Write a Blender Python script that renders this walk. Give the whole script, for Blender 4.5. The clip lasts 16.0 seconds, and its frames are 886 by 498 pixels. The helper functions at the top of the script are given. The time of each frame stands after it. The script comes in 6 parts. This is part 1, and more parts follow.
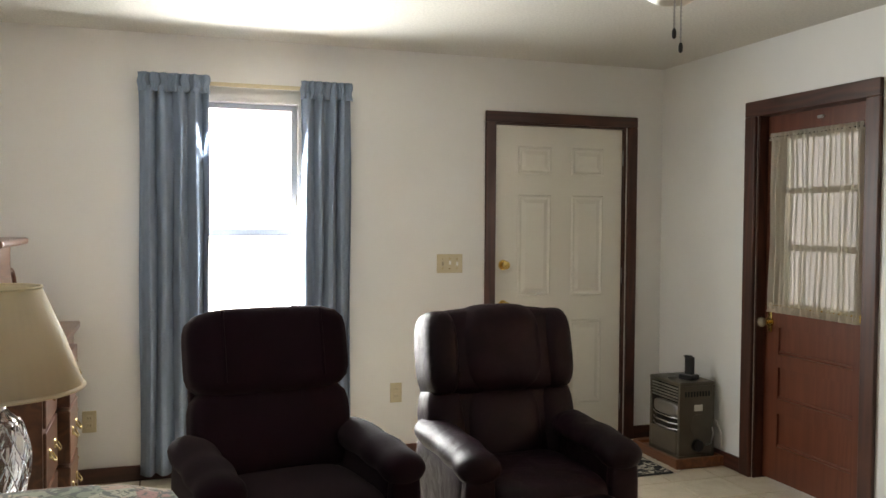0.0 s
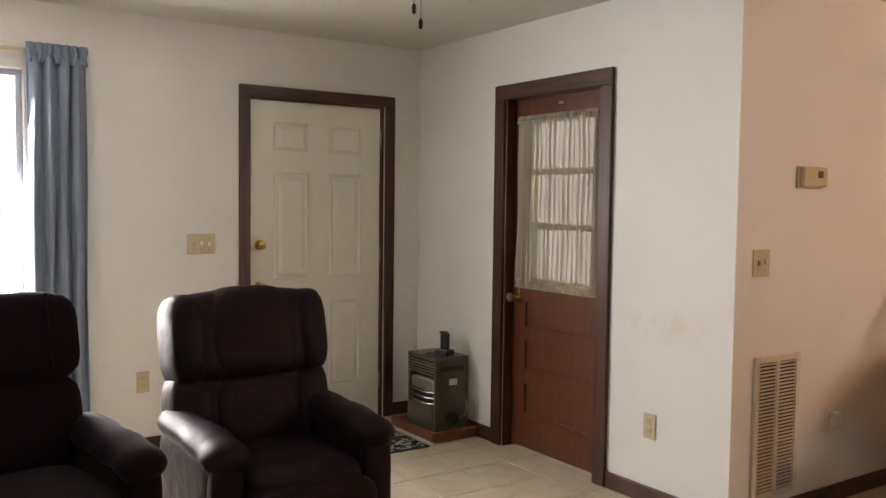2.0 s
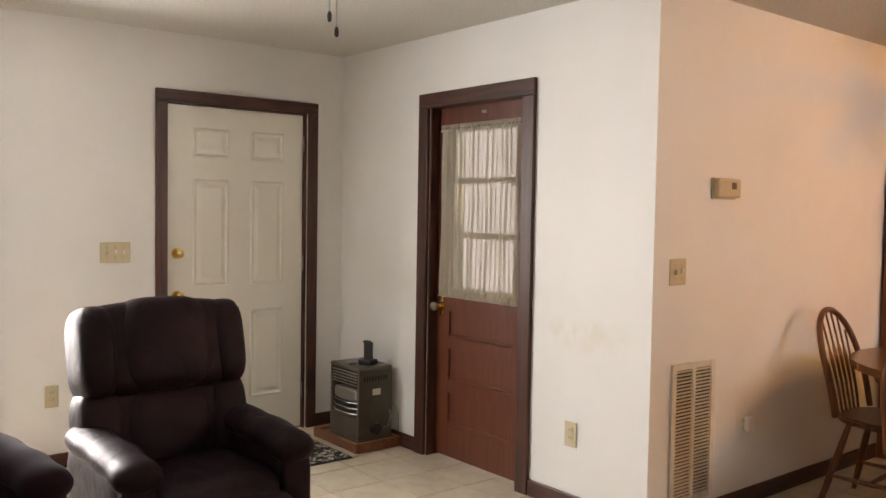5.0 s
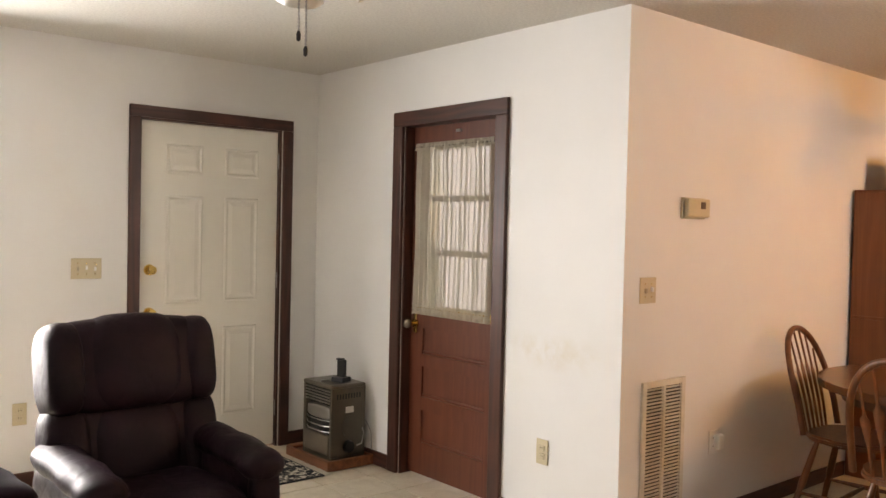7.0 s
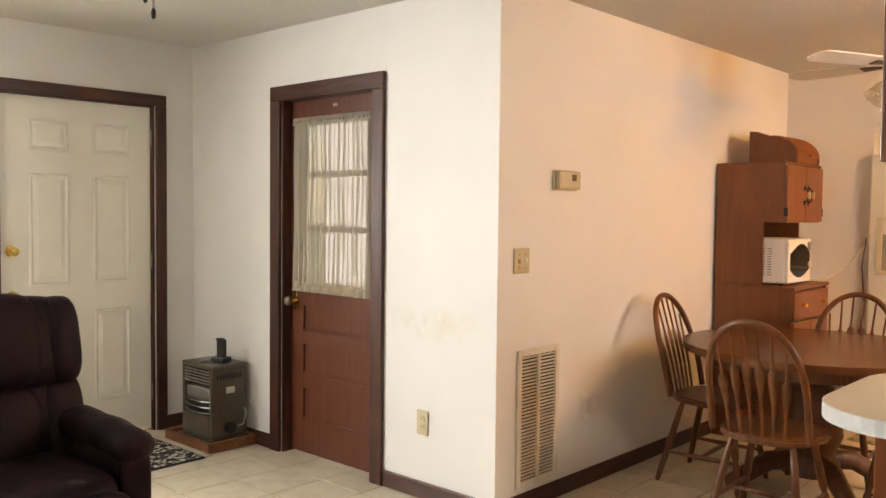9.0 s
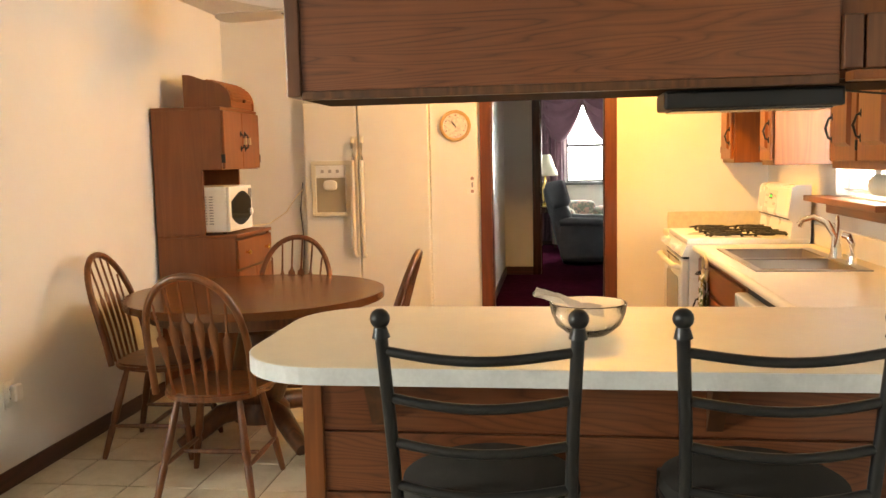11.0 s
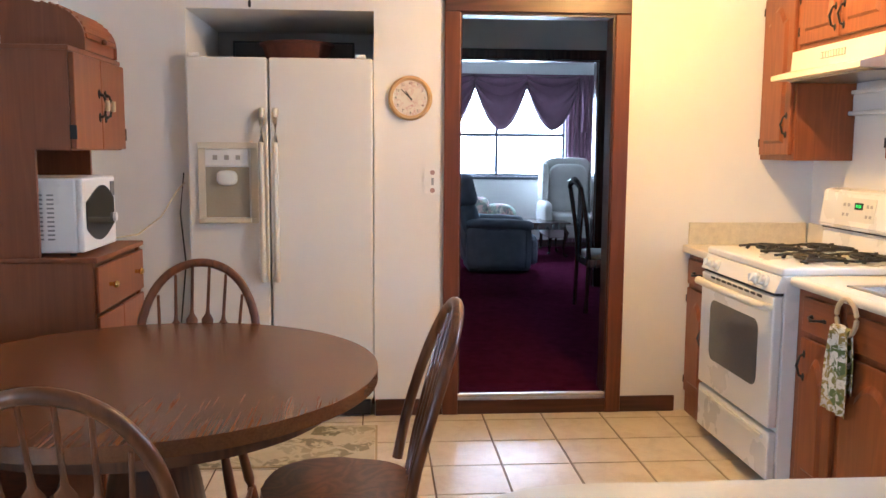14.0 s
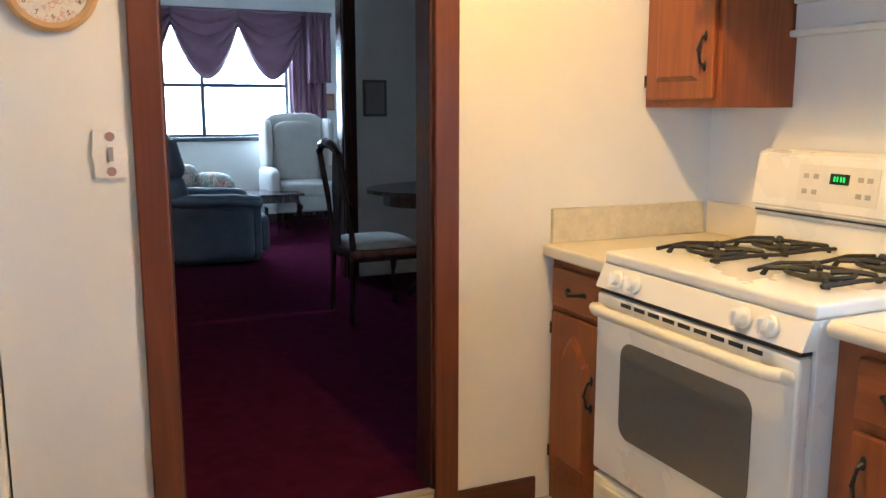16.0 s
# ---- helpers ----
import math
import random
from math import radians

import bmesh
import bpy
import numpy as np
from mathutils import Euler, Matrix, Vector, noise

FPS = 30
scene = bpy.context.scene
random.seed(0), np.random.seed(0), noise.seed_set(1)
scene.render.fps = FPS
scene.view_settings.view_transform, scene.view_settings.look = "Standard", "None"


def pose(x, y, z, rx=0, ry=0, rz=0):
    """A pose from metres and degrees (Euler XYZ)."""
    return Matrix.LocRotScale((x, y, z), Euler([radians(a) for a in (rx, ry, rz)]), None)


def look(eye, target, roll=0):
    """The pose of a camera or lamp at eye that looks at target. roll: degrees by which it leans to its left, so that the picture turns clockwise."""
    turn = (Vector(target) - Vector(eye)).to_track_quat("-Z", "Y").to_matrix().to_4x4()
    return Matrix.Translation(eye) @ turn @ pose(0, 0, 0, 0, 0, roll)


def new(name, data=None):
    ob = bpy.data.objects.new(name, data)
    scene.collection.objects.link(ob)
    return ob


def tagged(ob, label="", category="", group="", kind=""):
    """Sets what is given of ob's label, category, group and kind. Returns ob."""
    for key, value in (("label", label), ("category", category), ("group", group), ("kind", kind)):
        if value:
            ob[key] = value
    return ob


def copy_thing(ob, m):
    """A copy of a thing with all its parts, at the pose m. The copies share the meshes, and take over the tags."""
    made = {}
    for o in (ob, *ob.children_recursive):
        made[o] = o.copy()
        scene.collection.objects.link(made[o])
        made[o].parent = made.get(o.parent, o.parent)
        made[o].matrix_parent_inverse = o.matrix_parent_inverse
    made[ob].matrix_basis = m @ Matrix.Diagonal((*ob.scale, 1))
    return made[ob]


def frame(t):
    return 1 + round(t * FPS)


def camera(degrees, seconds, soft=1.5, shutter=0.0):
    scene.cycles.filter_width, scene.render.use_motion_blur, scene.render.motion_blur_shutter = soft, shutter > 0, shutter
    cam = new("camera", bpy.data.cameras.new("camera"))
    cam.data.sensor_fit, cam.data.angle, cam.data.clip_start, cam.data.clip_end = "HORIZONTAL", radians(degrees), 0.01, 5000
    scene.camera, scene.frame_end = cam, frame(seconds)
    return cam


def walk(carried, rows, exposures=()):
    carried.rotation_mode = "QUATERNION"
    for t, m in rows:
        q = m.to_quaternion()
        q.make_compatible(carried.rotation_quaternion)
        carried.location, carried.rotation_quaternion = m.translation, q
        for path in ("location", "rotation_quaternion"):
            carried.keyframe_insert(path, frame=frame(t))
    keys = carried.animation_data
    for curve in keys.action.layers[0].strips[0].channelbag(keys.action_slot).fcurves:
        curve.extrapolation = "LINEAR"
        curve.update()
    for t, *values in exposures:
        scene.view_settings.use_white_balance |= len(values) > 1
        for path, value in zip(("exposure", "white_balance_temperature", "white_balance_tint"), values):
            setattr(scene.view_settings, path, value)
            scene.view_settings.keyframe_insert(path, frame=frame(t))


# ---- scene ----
cam = camera(55.2, 16.0)
PATH = [
    (0, (1.106, 1.628, 1.437), (1.737, 3.525, 1.369), 0.4),
    (0.5, (1.123, 1.651, 1.451), (1.833, 3.52, 1.399), 0.4),
    (1, (1.159, 1.665, 1.456), (2.032, 3.464, 1.414), 0.2),
    (1.5, (1.18, 1.652, 1.436), (2.216, 3.361, 1.366), 0.5),
    (2, (1.201, 1.668, 1.433), (2.316, 3.325, 1.322), 0.7),
    (2.5, (1.203, 1.659, 1.431), (2.358, 3.287, 1.308), 0.7),
    (3, (1.214, 1.663, 1.436), (2.4, 3.27, 1.316), 0.7),
    (3.5, (1.222, 1.67, 1.436), (2.429, 3.261, 1.328), 0.9),
    (4, (1.228, 1.679, 1.442), (2.452, 3.258, 1.339), 1.0),
    (6.5, (1.248, 1.652, 1.447), (2.532, 3.184, 1.377), 1.1),
    (7, (1.249, 1.644, 1.447), (2.54, 3.171, 1.396), 1.3),
    (7.5, (1.244, 1.644, 1.447), (2.548, 3.16, 1.413), 1.5),
    (8, (1.247, 1.644, 1.446), (2.568, 3.146, 1.413), 1.8),
    (8.5, (1.256, 1.64, 1.441), (2.615, 3.107, 1.396), 1.7),
    (9, (1.303, 1.579, 1.413), (2.772, 2.933, 1.322), 0.6),
    (9.5, (1.395, 1.579, 1.397), (3.1, 2.611, 1.221), 0.3),
    (10, (1.567, 1.575, 1.387), (3.432, 2.264, 1.176), -0.6),
    (10.2, (1.604, 1.577, 1.384), (3.505, 2.159, 1.168), -1.0),
    (12.3, (1.877, 1.651, 1.388), (3.871, 1.682, 1.238), -1.0),
    (12.5, (2.006, 1.742, 1.384), (4.001, 1.76, 1.237), -1.2),
    (13, (2.373, 2.002, 1.389), (4.366, 2.042, 1.221), -1.4),
    (13.5, (2.851, 2.246, 1.388), (4.841, 2.306, 1.198), 0.4),
    (14, (3.325, 2.442, 1.374), (5.306, 2.291, 1.14), 0.4),
    (14.5, (3.839, 2.57, 1.361), (5.766, 2.079, 1.15), 1.0),
    (15, (4.318, 2.599, 1.335), (6.172, 1.888, 1.097), 0.7),
    (15.5, (4.793, 2.495, 1.334), (6.6, 1.684, 1.053), 0.5),
    (16, (5.231, 2.29, 1.33), (7.031, 1.482, 1.002), 0.0),
]
EXPOSURES = [(0, 0.12, 9000, 23), (1.5, 0.05, 9400, 28), (3.5, 0.32, 9600, 31), (7.0, 0.62, 9600, 30), (9.0, 0.85, 10000, 27), (10.0, 0.98, 10800, 23), (12.4, 1.0, 7600, 13), (13.0, 0.66, 6600, 14), (13.6, 0.70, 5600, 15), (14.5, 0.63, 5500, 15), (15.2, 0.50, 5700, 13), (16.0, 0.56, 5500, 8)]
walk(cam, [(t, look(eye, target, roll)) for t, eye, target, roll in PATH], EXPOSURES)

# ---- sky, daylight through the windows, lamps ----
world = bpy.data.worlds.new("sky")
scene.world = world
world.use_nodes = True
sky = world.node_tree.nodes.new("ShaderNodeTexSky")
sky.sky_type, sky.sun_disc, sky.sun_elevation, sky.sun_rotation = "NISHITA", False, radians(50), radians(200)
world.node_tree.links.new(sky.outputs[0], world.node_tree.nodes["Background"].inputs[0])
world.node_tree.nodes["Background"].inputs[1].default_value = 0.15


def lamp(name, kind, m, energy, color, size=0.1, size_y=None):
    data = bpy.data.lights.new(name, kind)
    data.energy, data.color = energy, color
    if kind == "AREA":
        data.shape, data.size, data.size_y = "RECTANGLE", size, size_y or size
    elif kind == "POINT":
        data.shadow_soft_size = size
    ob = new(name, data)
    ob.matrix_world = m
    return ob


DAY = (0.61, 0.825, 1.0)
WARM = (1.0, 0.56, 0.15)
LAMP_W = 56.0
lamp("daylight_living", "AREA", pose(1.57, 6.60, 1.36, -72, 0, 0), 170, DAY, 0.58, 1.45)
lamp("daylight_parlor", "AREA", pose(14.46, 0.72, 1.64, 0, 90, 0), 90, DAY, 1.15, 1.5)
lamp("daylight_sink", "AREA", pose(5.81, 0.10, 1.65, 90, 0, 0), 18, DAY, 0.76, 0.9)
sun_data = bpy.data.lights.new("sun", "SUN")
sun_data.energy, sun_data.angle, sun_data.color = 2.5, radians(0.5), (1.0, 0.95, 0.88)
new("sun", sun_data).matrix_world = look((0, 0, 10), (6.0, -0.8, 4.0))

# ---- materials ----
def shader(name, rough=0.5, metal=0.0, spec=0.5):
    m = bpy.data.materials.new(name)
    m.use_nodes = True
    nt = m.node_tree
    b = nt.nodes["Principled BSDF"]
    b.inputs["Roughness"].default_value = rough
    b.inputs["Metallic"].default_value = metal
    b.inputs["Specular IOR Level"].default_value = spec
    return m, nt, b


def coords(nt, scale=(1, 1, 1), kind="Object"):
    c = nt.nodes.new("ShaderNodeTexCoord")
    g = nt.nodes.new("ShaderNodeMapping")
    g.inputs["Scale"].default_value = scale
    nt.links.new(c.outputs[kind], g.inputs["Vector"])
    return g.outputs[0]


def noise_tex(nt, vec, scale, detail=4, rough=0.55, distort=0.0):
    n = nt.nodes.new("ShaderNodeTexNoise")
    n.inputs["Scale"].default_value, n.inputs["Detail"].default_value = scale, detail
    n.inputs["Roughness"].default_value, n.inputs["Distortion"].default_value = rough, distort
    nt.links.new(vec, n.inputs["Vector"])
    return n.outputs["Fac"]


def ramp(nt, fac, stops):
    r = nt.nodes.new("ShaderNodeValToRGB")
    while len(r.color_ramp.elements) < len(stops):
        r.color_ramp.elements.new(0.5)
    for e, (p, c) in zip(r.color_ramp.elements, stops):
        e.position, e.color = p, (*c, 1)
    nt.links.new(fac, r.inputs["Fac"])
    return r.outputs["Color"]


def mix(nt, fac, a, b, mode="MIX"):
    n = nt.nodes.new("ShaderNodeMix")
    n.data_type, n.blend_type = "RGBA", mode
    for sock, v in ((n.inputs["Factor"], fac), (n.inputs["A"], a), (n.inputs["B"], b)):
        if isinstance(v, (int, float)):
            sock.default_value = v
        elif isinstance(v, tuple):
            sock.default_value = (*v, 1)
        else:
            nt.links.new(v, sock)
    return n.outputs["Result"]


def bump(nt, b, height, strength=0.2, dist=0.002):
    n = nt.nodes.new("ShaderNodeBump")
    n.inputs["Strength"].default_value, n.inputs["Distance"].default_value = strength, dist
    nt.links.new(height, n.inputs["Height"])
    nt.links.new(n.outputs[0], b.inputs["Normal"])


def plain(name, color, rough=0.5, metal=0.0, vary=0.08, scale=6.0, fine=90.0, relief=0.1, spec=0.5, sheen=0.0):
    """A surface of one colour with soft mottling, fine grain and slight relief."""
    m, nt, b = shader(name, rough, metal, spec)
    v = coords(nt)
    big, small = noise_tex(nt, v, scale), noise_tex(nt, v, fine, 3)
    lo = tuple(max(0.0, c * (1 - vary)) for c in color)
    hi = tuple(min(1.0, c * (1 + vary)) for c in color)
    nt.links.new(ramp(nt, mix(nt, 0.35, big, small), [(0.3, lo), (0.7, hi)]), b.inputs["Base Color"])
    mr = nt.nodes.new("ShaderNodeMapRange")
    mr.inputs["To Min"].default_value, mr.inputs["To Max"].default_value = max(0.02, rough * 0.85), min(1, rough * 1.15)
    nt.links.new(big, mr.inputs["Value"])
    nt.links.new(mr.outputs[0], b.inputs["Roughness"])
    if relief:
        bump(nt, b, small, relief, 0.001)
    if sheen:
        b.inputs["Sheen Weight"].default_value = sheen
    return m


def wood(name, dark, light, axis="z", rough=0.4, freq=9.0, grain=110.0, contrast=1.0, spec=0.5, rings=14.0, lines=0.5, crisp=False, relief=0.12):
    """Flat-sawn wood: broad cathedral bands and fine pores along one axis."""
    m, nt, b = shader(name, rough, 0.0, spec)
    k = "xyz".index(axis)
    s1, s2 = [1.0] * 3, [1.0] * 3
    s1[k], s2[k] = 0.09, 0.022
    big = noise_tex(nt, coords(nt, tuple(s1)), freq, 2, 0.4, 0.3)
    mm = nt.nodes.new("ShaderNodeMath")
    mm.operation = "MULTIPLY"
    mm.inputs[1].default_value = rings
    nt.links.new(big, mm.inputs[0])
    sn = nt.nodes.new("ShaderNodeMath")
    sn.operation = "FRACT" if crisp else "PINGPONG"
    sn.inputs[1].default_value = 1.0
    nt.links.new(mm.outputs[0], sn.inputs[0])
    pores = noise_tex(nt, coords(nt, tuple(s2)), grain, 3, 0.6)
    bands = ramp(nt, sn.outputs[0], [(0.0, (0.05,) * 3), (0.10, (0.45,) * 3), (0.45, (0.85,) * 3), (0.88, (0.62,) * 3), (1.0, (0.05,) * 3)]) if crisp else sn.outputs[0]
    f = mix(nt, 1 - lines, bands, pores)
    mid = tuple((a + c) / 2 for a, c in zip(dark, light))
    col = ramp(nt, f, [(0.5 - 0.3 * contrast, dark), (0.5, mid), (0.5 + 0.25 * contrast, light)])
    tone = noise_tex(nt, coords(nt), 2.2, 2)
    col = mix(nt, 0.25, col, ramp(nt, tone, [(0.3, dark), (0.7, light)]))
    nt.links.new(col, b.inputs["Base Color"])
    bump(nt, b, f, relief, 0.001)
    return m


def wall_paint(name, color, rough=0.6):
    m, nt, b = shader(name, rough, 0, 0.3)
    v = coords(nt)
    broad, fine = noise_tex(nt, v, 1.1, 5), noise_tex(nt, v, 160, 3)
    lo = tuple(c * 0.93 for c in color)
    nt.links.new(ramp(nt, broad, [(0.3, lo), (0.62, color)]), b.inputs["Base Color"])
    bump(nt, b, fine, 0.10, 0.001)
    return m


def popcorn(name, color):
    m, nt, b = shader(name, 0.9, 0, 0.2)
    v = coords(nt)
    lumps, broad = noise_tex(nt, v, 75, 5, 0.7), noise_tex(nt, v, 1.5, 3)
    nt.links.new(mix(nt, 0.3, ramp(nt, lumps, [(0.35, tuple(c * 0.75 for c in color)), (0.6, color)]), ramp(nt, broad, [(0.3, tuple(c * 0.9 for c in color)), (0.7, color)])), b.inputs["Base Color"])
    bump(nt, b, lumps, 0.9, 0.008)
    return m


def glass_mat(name, color=(1, 1, 1), rough=0.0):
    m, nt, b = shader(name, rough)
    b.inputs["Base Color"].default_value = (*color, 1)
    b.inputs["Transmission Weight"].default_value = 1.0
    b.inputs["IOR"].default_value = 1.45
    return m


def glow(name, color, strength):
    m, nt, b = shader(name, 0.6)
    b.inputs["Base Color"].default_value = (*color, 1)
    b.inputs["Emission Color"].default_value = (*color, 1)
    b.inputs["Emission Strength"].default_value = strength
    return m


def sheer(name, color, through_part=0.45):
    """Thin woven cloth that lets part of the light straight through."""
    m, nt, b = shader(name, 0.85, 0, 0.1)
    b.inputs["Base Color"].default_value = (*color, 1)
    tr = nt.nodes.new("ShaderNodeBsdfTransparent")
    tl = nt.nodes.new("ShaderNodeBsdfTranslucent")
    tl.inputs["Color"].default_value = (*color, 1)
    m1, m2 = nt.nodes.new("ShaderNodeMixShader"), nt.nodes.new("ShaderNodeMixShader")
    m1.inputs[0].default_value = 0.5
    nt.links.new(b.outputs[0], m1.inputs[1])
    nt.links.new(tl.outputs[0], m1.inputs[2])
    weave = noise_tex(nt, coords(nt), 240, 2)
    nt.links.new(ramp(nt, weave, [(0.3, (through_part * 0.8,) * 3), (0.7, (min(1, through_part * 1.2),) * 3)]), m2.inputs[0])
    nt.links.new(m1.outputs[0], m2.inputs[1])
    nt.links.new(tr.outputs[0], m2.inputs[2])
    nt.links.new(m2.outputs[0], nt.nodes["Material Output"].inputs["Surface"])
    return m


def floral(name, ground, colors, scale=16.0):
    m, nt, b = shader(name, 0.9, 0, 0.2)
    vor = nt.nodes.new("ShaderNodeTexVoronoi")
    vor.inputs["Scale"].default_value = scale
    nt.links.new(coords(nt), vor.inputs["Vector"])
    n1 = noise_tex(nt, coords(nt), scale * 1.7, 4, 0.6, 1.5)
    petals = ramp(nt, vor.outputs["Color"], [(0.0, colors[0]), (0.35, colors[1]), (0.65, colors[2]), (1.0, colors[3])])
    mask = ramp(nt, n1, [(0.46, (0, 0, 0)), (0.52, (1, 1, 1))])
    nt.links.new(mix(nt, mask, ground, petals), b.inputs["Base Color"])
    bump(nt, b, noise_tex(nt, coords(nt), 300, 2), 0.2, 0.001)
    return m


def leather(name, color):
    """Soft creased hide: broad wrinkles, fine pores, worn sheen."""
    m, nt, b = shader(name, 0.45, 0, 0.13)
    v = coords(nt)
    wr = noise_tex(nt, coords(nt, (1, 1, 0.8)), 12, 5, 0.55, 1.2)
    pore = noise_tex(nt, v, 420, 2)
    tone = noise_tex(nt, v, 5, 4)
    nt.links.new(ramp(nt, tone, [(0.3, tuple(c * 0.6 for c in color)), (0.7, tuple(c * 1.5 for c in color))]), b.inputs["Base Color"])
    nt.links.new(ramp(nt, wr, [(0.3, (0.36,) * 3), (0.7, (0.56,) * 3)]), b.inputs["Roughness"])
    bump(nt, b, mix(nt, 0.12, wr, pore), 0.6, 0.009)
    return m


def scuffed_paint(name, color, stain, y0, y1, z0, z1):
    """Wall paint with a hand-worn brownish smudge in one band of the wall."""
    m = wall_paint(name, color)
    nt = m.node_tree
    b = nt.nodes["Principled BSDF"]
    plain_col = b.inputs["Base Color"].links[0].from_socket
    sep = nt.nodes.new("ShaderNodeSeparateXYZ")
    nt.links.new(coords(nt), sep.inputs[0])
    fac = None
    for axis, lo, hi in ((1, y0, y1), (2, z0, z1)):
        mid, half = (lo + hi) / 2, (hi - lo) / 2
        sub_, ab, mr = nt.nodes.new("ShaderNodeMath"), nt.nodes.new("ShaderNodeMath"), nt.nodes.new("ShaderNodeMapRange")
        sub_.operation, ab.operation = "SUBTRACT", "ABSOLUTE"
        sub_.inputs[1].default_value = mid
        nt.links.new(sep.outputs[axis], sub_.inputs[0])
        nt.links.new(sub_.outputs[0], ab.inputs[0])
        nt.links.new(ab.outputs[0], mr.inputs["Value"])
        mr.inputs["From Min"].default_value, mr.inputs["From Max"].default_value = half, 0.0
        if fac is None:
            fac = mr.outputs[0]
        else:
            mu = nt.nodes.new("ShaderNodeMath")
            mu.operation = "MULTIPLY"
            nt.links.new(fac, mu.inputs[0])
            nt.links.new(mr.outputs[0], mu.inputs[1])
            fac = mu.outputs[0]
    blot = ramp(nt, noise_tex(nt, coords(nt), 9, 5, 0.65), [(0.42, (0, 0, 0)), (0.72, (1, 1, 1))])
    mu = nt.nodes.new("ShaderNodeMath")
    mu.operation = "MULTIPLY"
    nt.links.new(fac, mu.inputs[0])
    nt.links.new(blot, mu.inputs[1])
    nt.links.new(mix(nt, mu.outputs[0], plain_col, stain), b.inputs["Base Color"])
    return m


STUB_PAINT = scuffed_paint("scuffed_wall_paint", (0.785, 0.775, 0.75), (0.66, 0.58, 0.44), 4.0, 4.8, 0.76, 0.96)
PAINT = wall_paint("white_wall_paint", (0.785, 0.775, 0.75))
# Greyer copy of the wall paint; the niche's shade is in its colour.
PAINT_NICHE_SHADE = wall_paint("shade_grey_wall_paint", (0.55, 0.55, 0.54))
CEIL = popcorn("textured_ceiling", (0.71, 0.68, 0.62))
TRIM = wood("dark_stained_trim", (0.035, 0.010, 0.006), (0.085, 0.026, 0.016), "z", 0.38, 8, 120, 0.8)
TRIM_H = wood("dark_stained_trim_level", (0.035, 0.010, 0.006), (0.085, 0.026, 0.016), "y", 0.38, 8, 120, 0.8)
TRIM_X = wood("dark_stained_trim_cross", (0.035, 0.010, 0.006), (0.085, 0.026, 0.016), "x", 0.38, 8, 120, 0.8)
TRIM_GLOSS = wood("dark_varnished_trim", (0.030, 0.010, 0.007), (0.07, 0.024, 0.016), "z", 0.16, 8, 120, 0.8)
KTRIM = wood("kitchen_red_trim", (0.085, 0.022, 0.010), (0.16, 0.046, 0.020), "z", 0.4, 8, 120, 1.1, lines=0.35)
REDDOOR = wood("red_door_wood", (0.085, 0.018, 0.008), (0.165, 0.044, 0.020), "z", 0.38, 7, 130, 1.1, lines=0.3)
OAK = wood("honey_oak", (0.155, 0.040, 0.010), (0.30, 0.088, 0.024), "z", 0.38, 9, 130, 1.3, lines=0.35)
OAK_X = wood("honey_oak_level", (0.155, 0.040, 0.010), (0.30, 0.088, 0.024), "x", 0.38, 9, 130, 1.3, lines=0.35)
PANEL = wood("brown_oak_panel", (0.080, 0.019, 0.008), (0.25, 0.076, 0.029), "y", 0.33, 9.0, 230, 1.1, rings=26.0, lines=0.55, crisp=True)
TABLE = wood("table_oak", (0.088, 0.030, 0.010), (0.19, 0.070, 0.023), "x", 0.27, 7, 210, 1.0, rings=16.0, lines=0.2, crisp=True, relief=0.01)
CHAIRW = wood("chair_oak", (0.080, 0.025, 0.008), (0.19, 0.064, 0.022), "z", 0.3, 10, 120, 0.9)
HUTCH = wood("hutch_laminate_oak", (0.16, 0.046, 0.016), (0.26, 0.086, 0.030), "z", 0.42, 8, 130, 1.3, lines=0.3)
DESKW = wood("dark_cherry", (0.05, 0.018, 0.010), (0.13, 0.05, 0.025), "y", 0.3, 8, 120, 0.9)
MAHOG = wood("mahogany", (0.02, 0.008, 0.006), (0.05, 0.02, 0.014), "z", 0.2, 8, 120, 0.8)
TILE = None
GROUT = plain("grout", (0.20, 0.145, 0.10), 0.9, 0, 0.15, 8, 200, 0.3)
LAMINATE = plain("cream_laminate", (0.70, 0.64, 0.52), 0.48, 0, 0.06, 9, 140, 0.03)
APPLIANCE = plain("white_enamel", (0.78, 0.77, 0.73), 0.28, 0, 0.02, 3, 200, 0.02)
FRIDGE = plain("pebbled_fridge_skin", (0.77, 0.75, 0.69), 0.42, 0, 0.03, 3, 380, 0.35)
IVORY = plain("ivory_plastic", (0.56, 0.47, 0.31), 0.4, 0, 0.04, 8, 100, 0.0)
WHITE = plain("white_plastic", (0.80, 0.79, 0.76), 0.4, 0, 0.03, 8, 100, 0.0)
DOORPAINT = plain("cream_door_paint", (0.80, 0.77, 0.69), 0.42, 0, 0.03, 3, 180, 0.05)
BRASS = plain("brass", (0.80, 0.56, 0.20), 0.25, 1.0, 0.06, 20, 100, 0.0)
AGED = plain("aged_brass", (0.34, 0.25, 0.12), 0.38, 1.0, 0.15, 20, 100, 0.0)
CHROME = plain("chrome", (0.82, 0.83, 0.85), 0.10, 1.0, 0.02, 20, 100, 0.0)
STEEL = plain("brushed_steel", (0.42, 0.41, 0.40), 0.30, 1.0, 0.06, 12, 220, 0.1)
IRON = plain("black_metal", (0.018, 0.019, 0.021), 0.32, 0.3, 0.1, 14, 120, 0.05)
CAST = plain("cast_iron", (0.022, 0.021, 0.020), 0.6, 0.2, 0.2, 20, 150, 0.3)
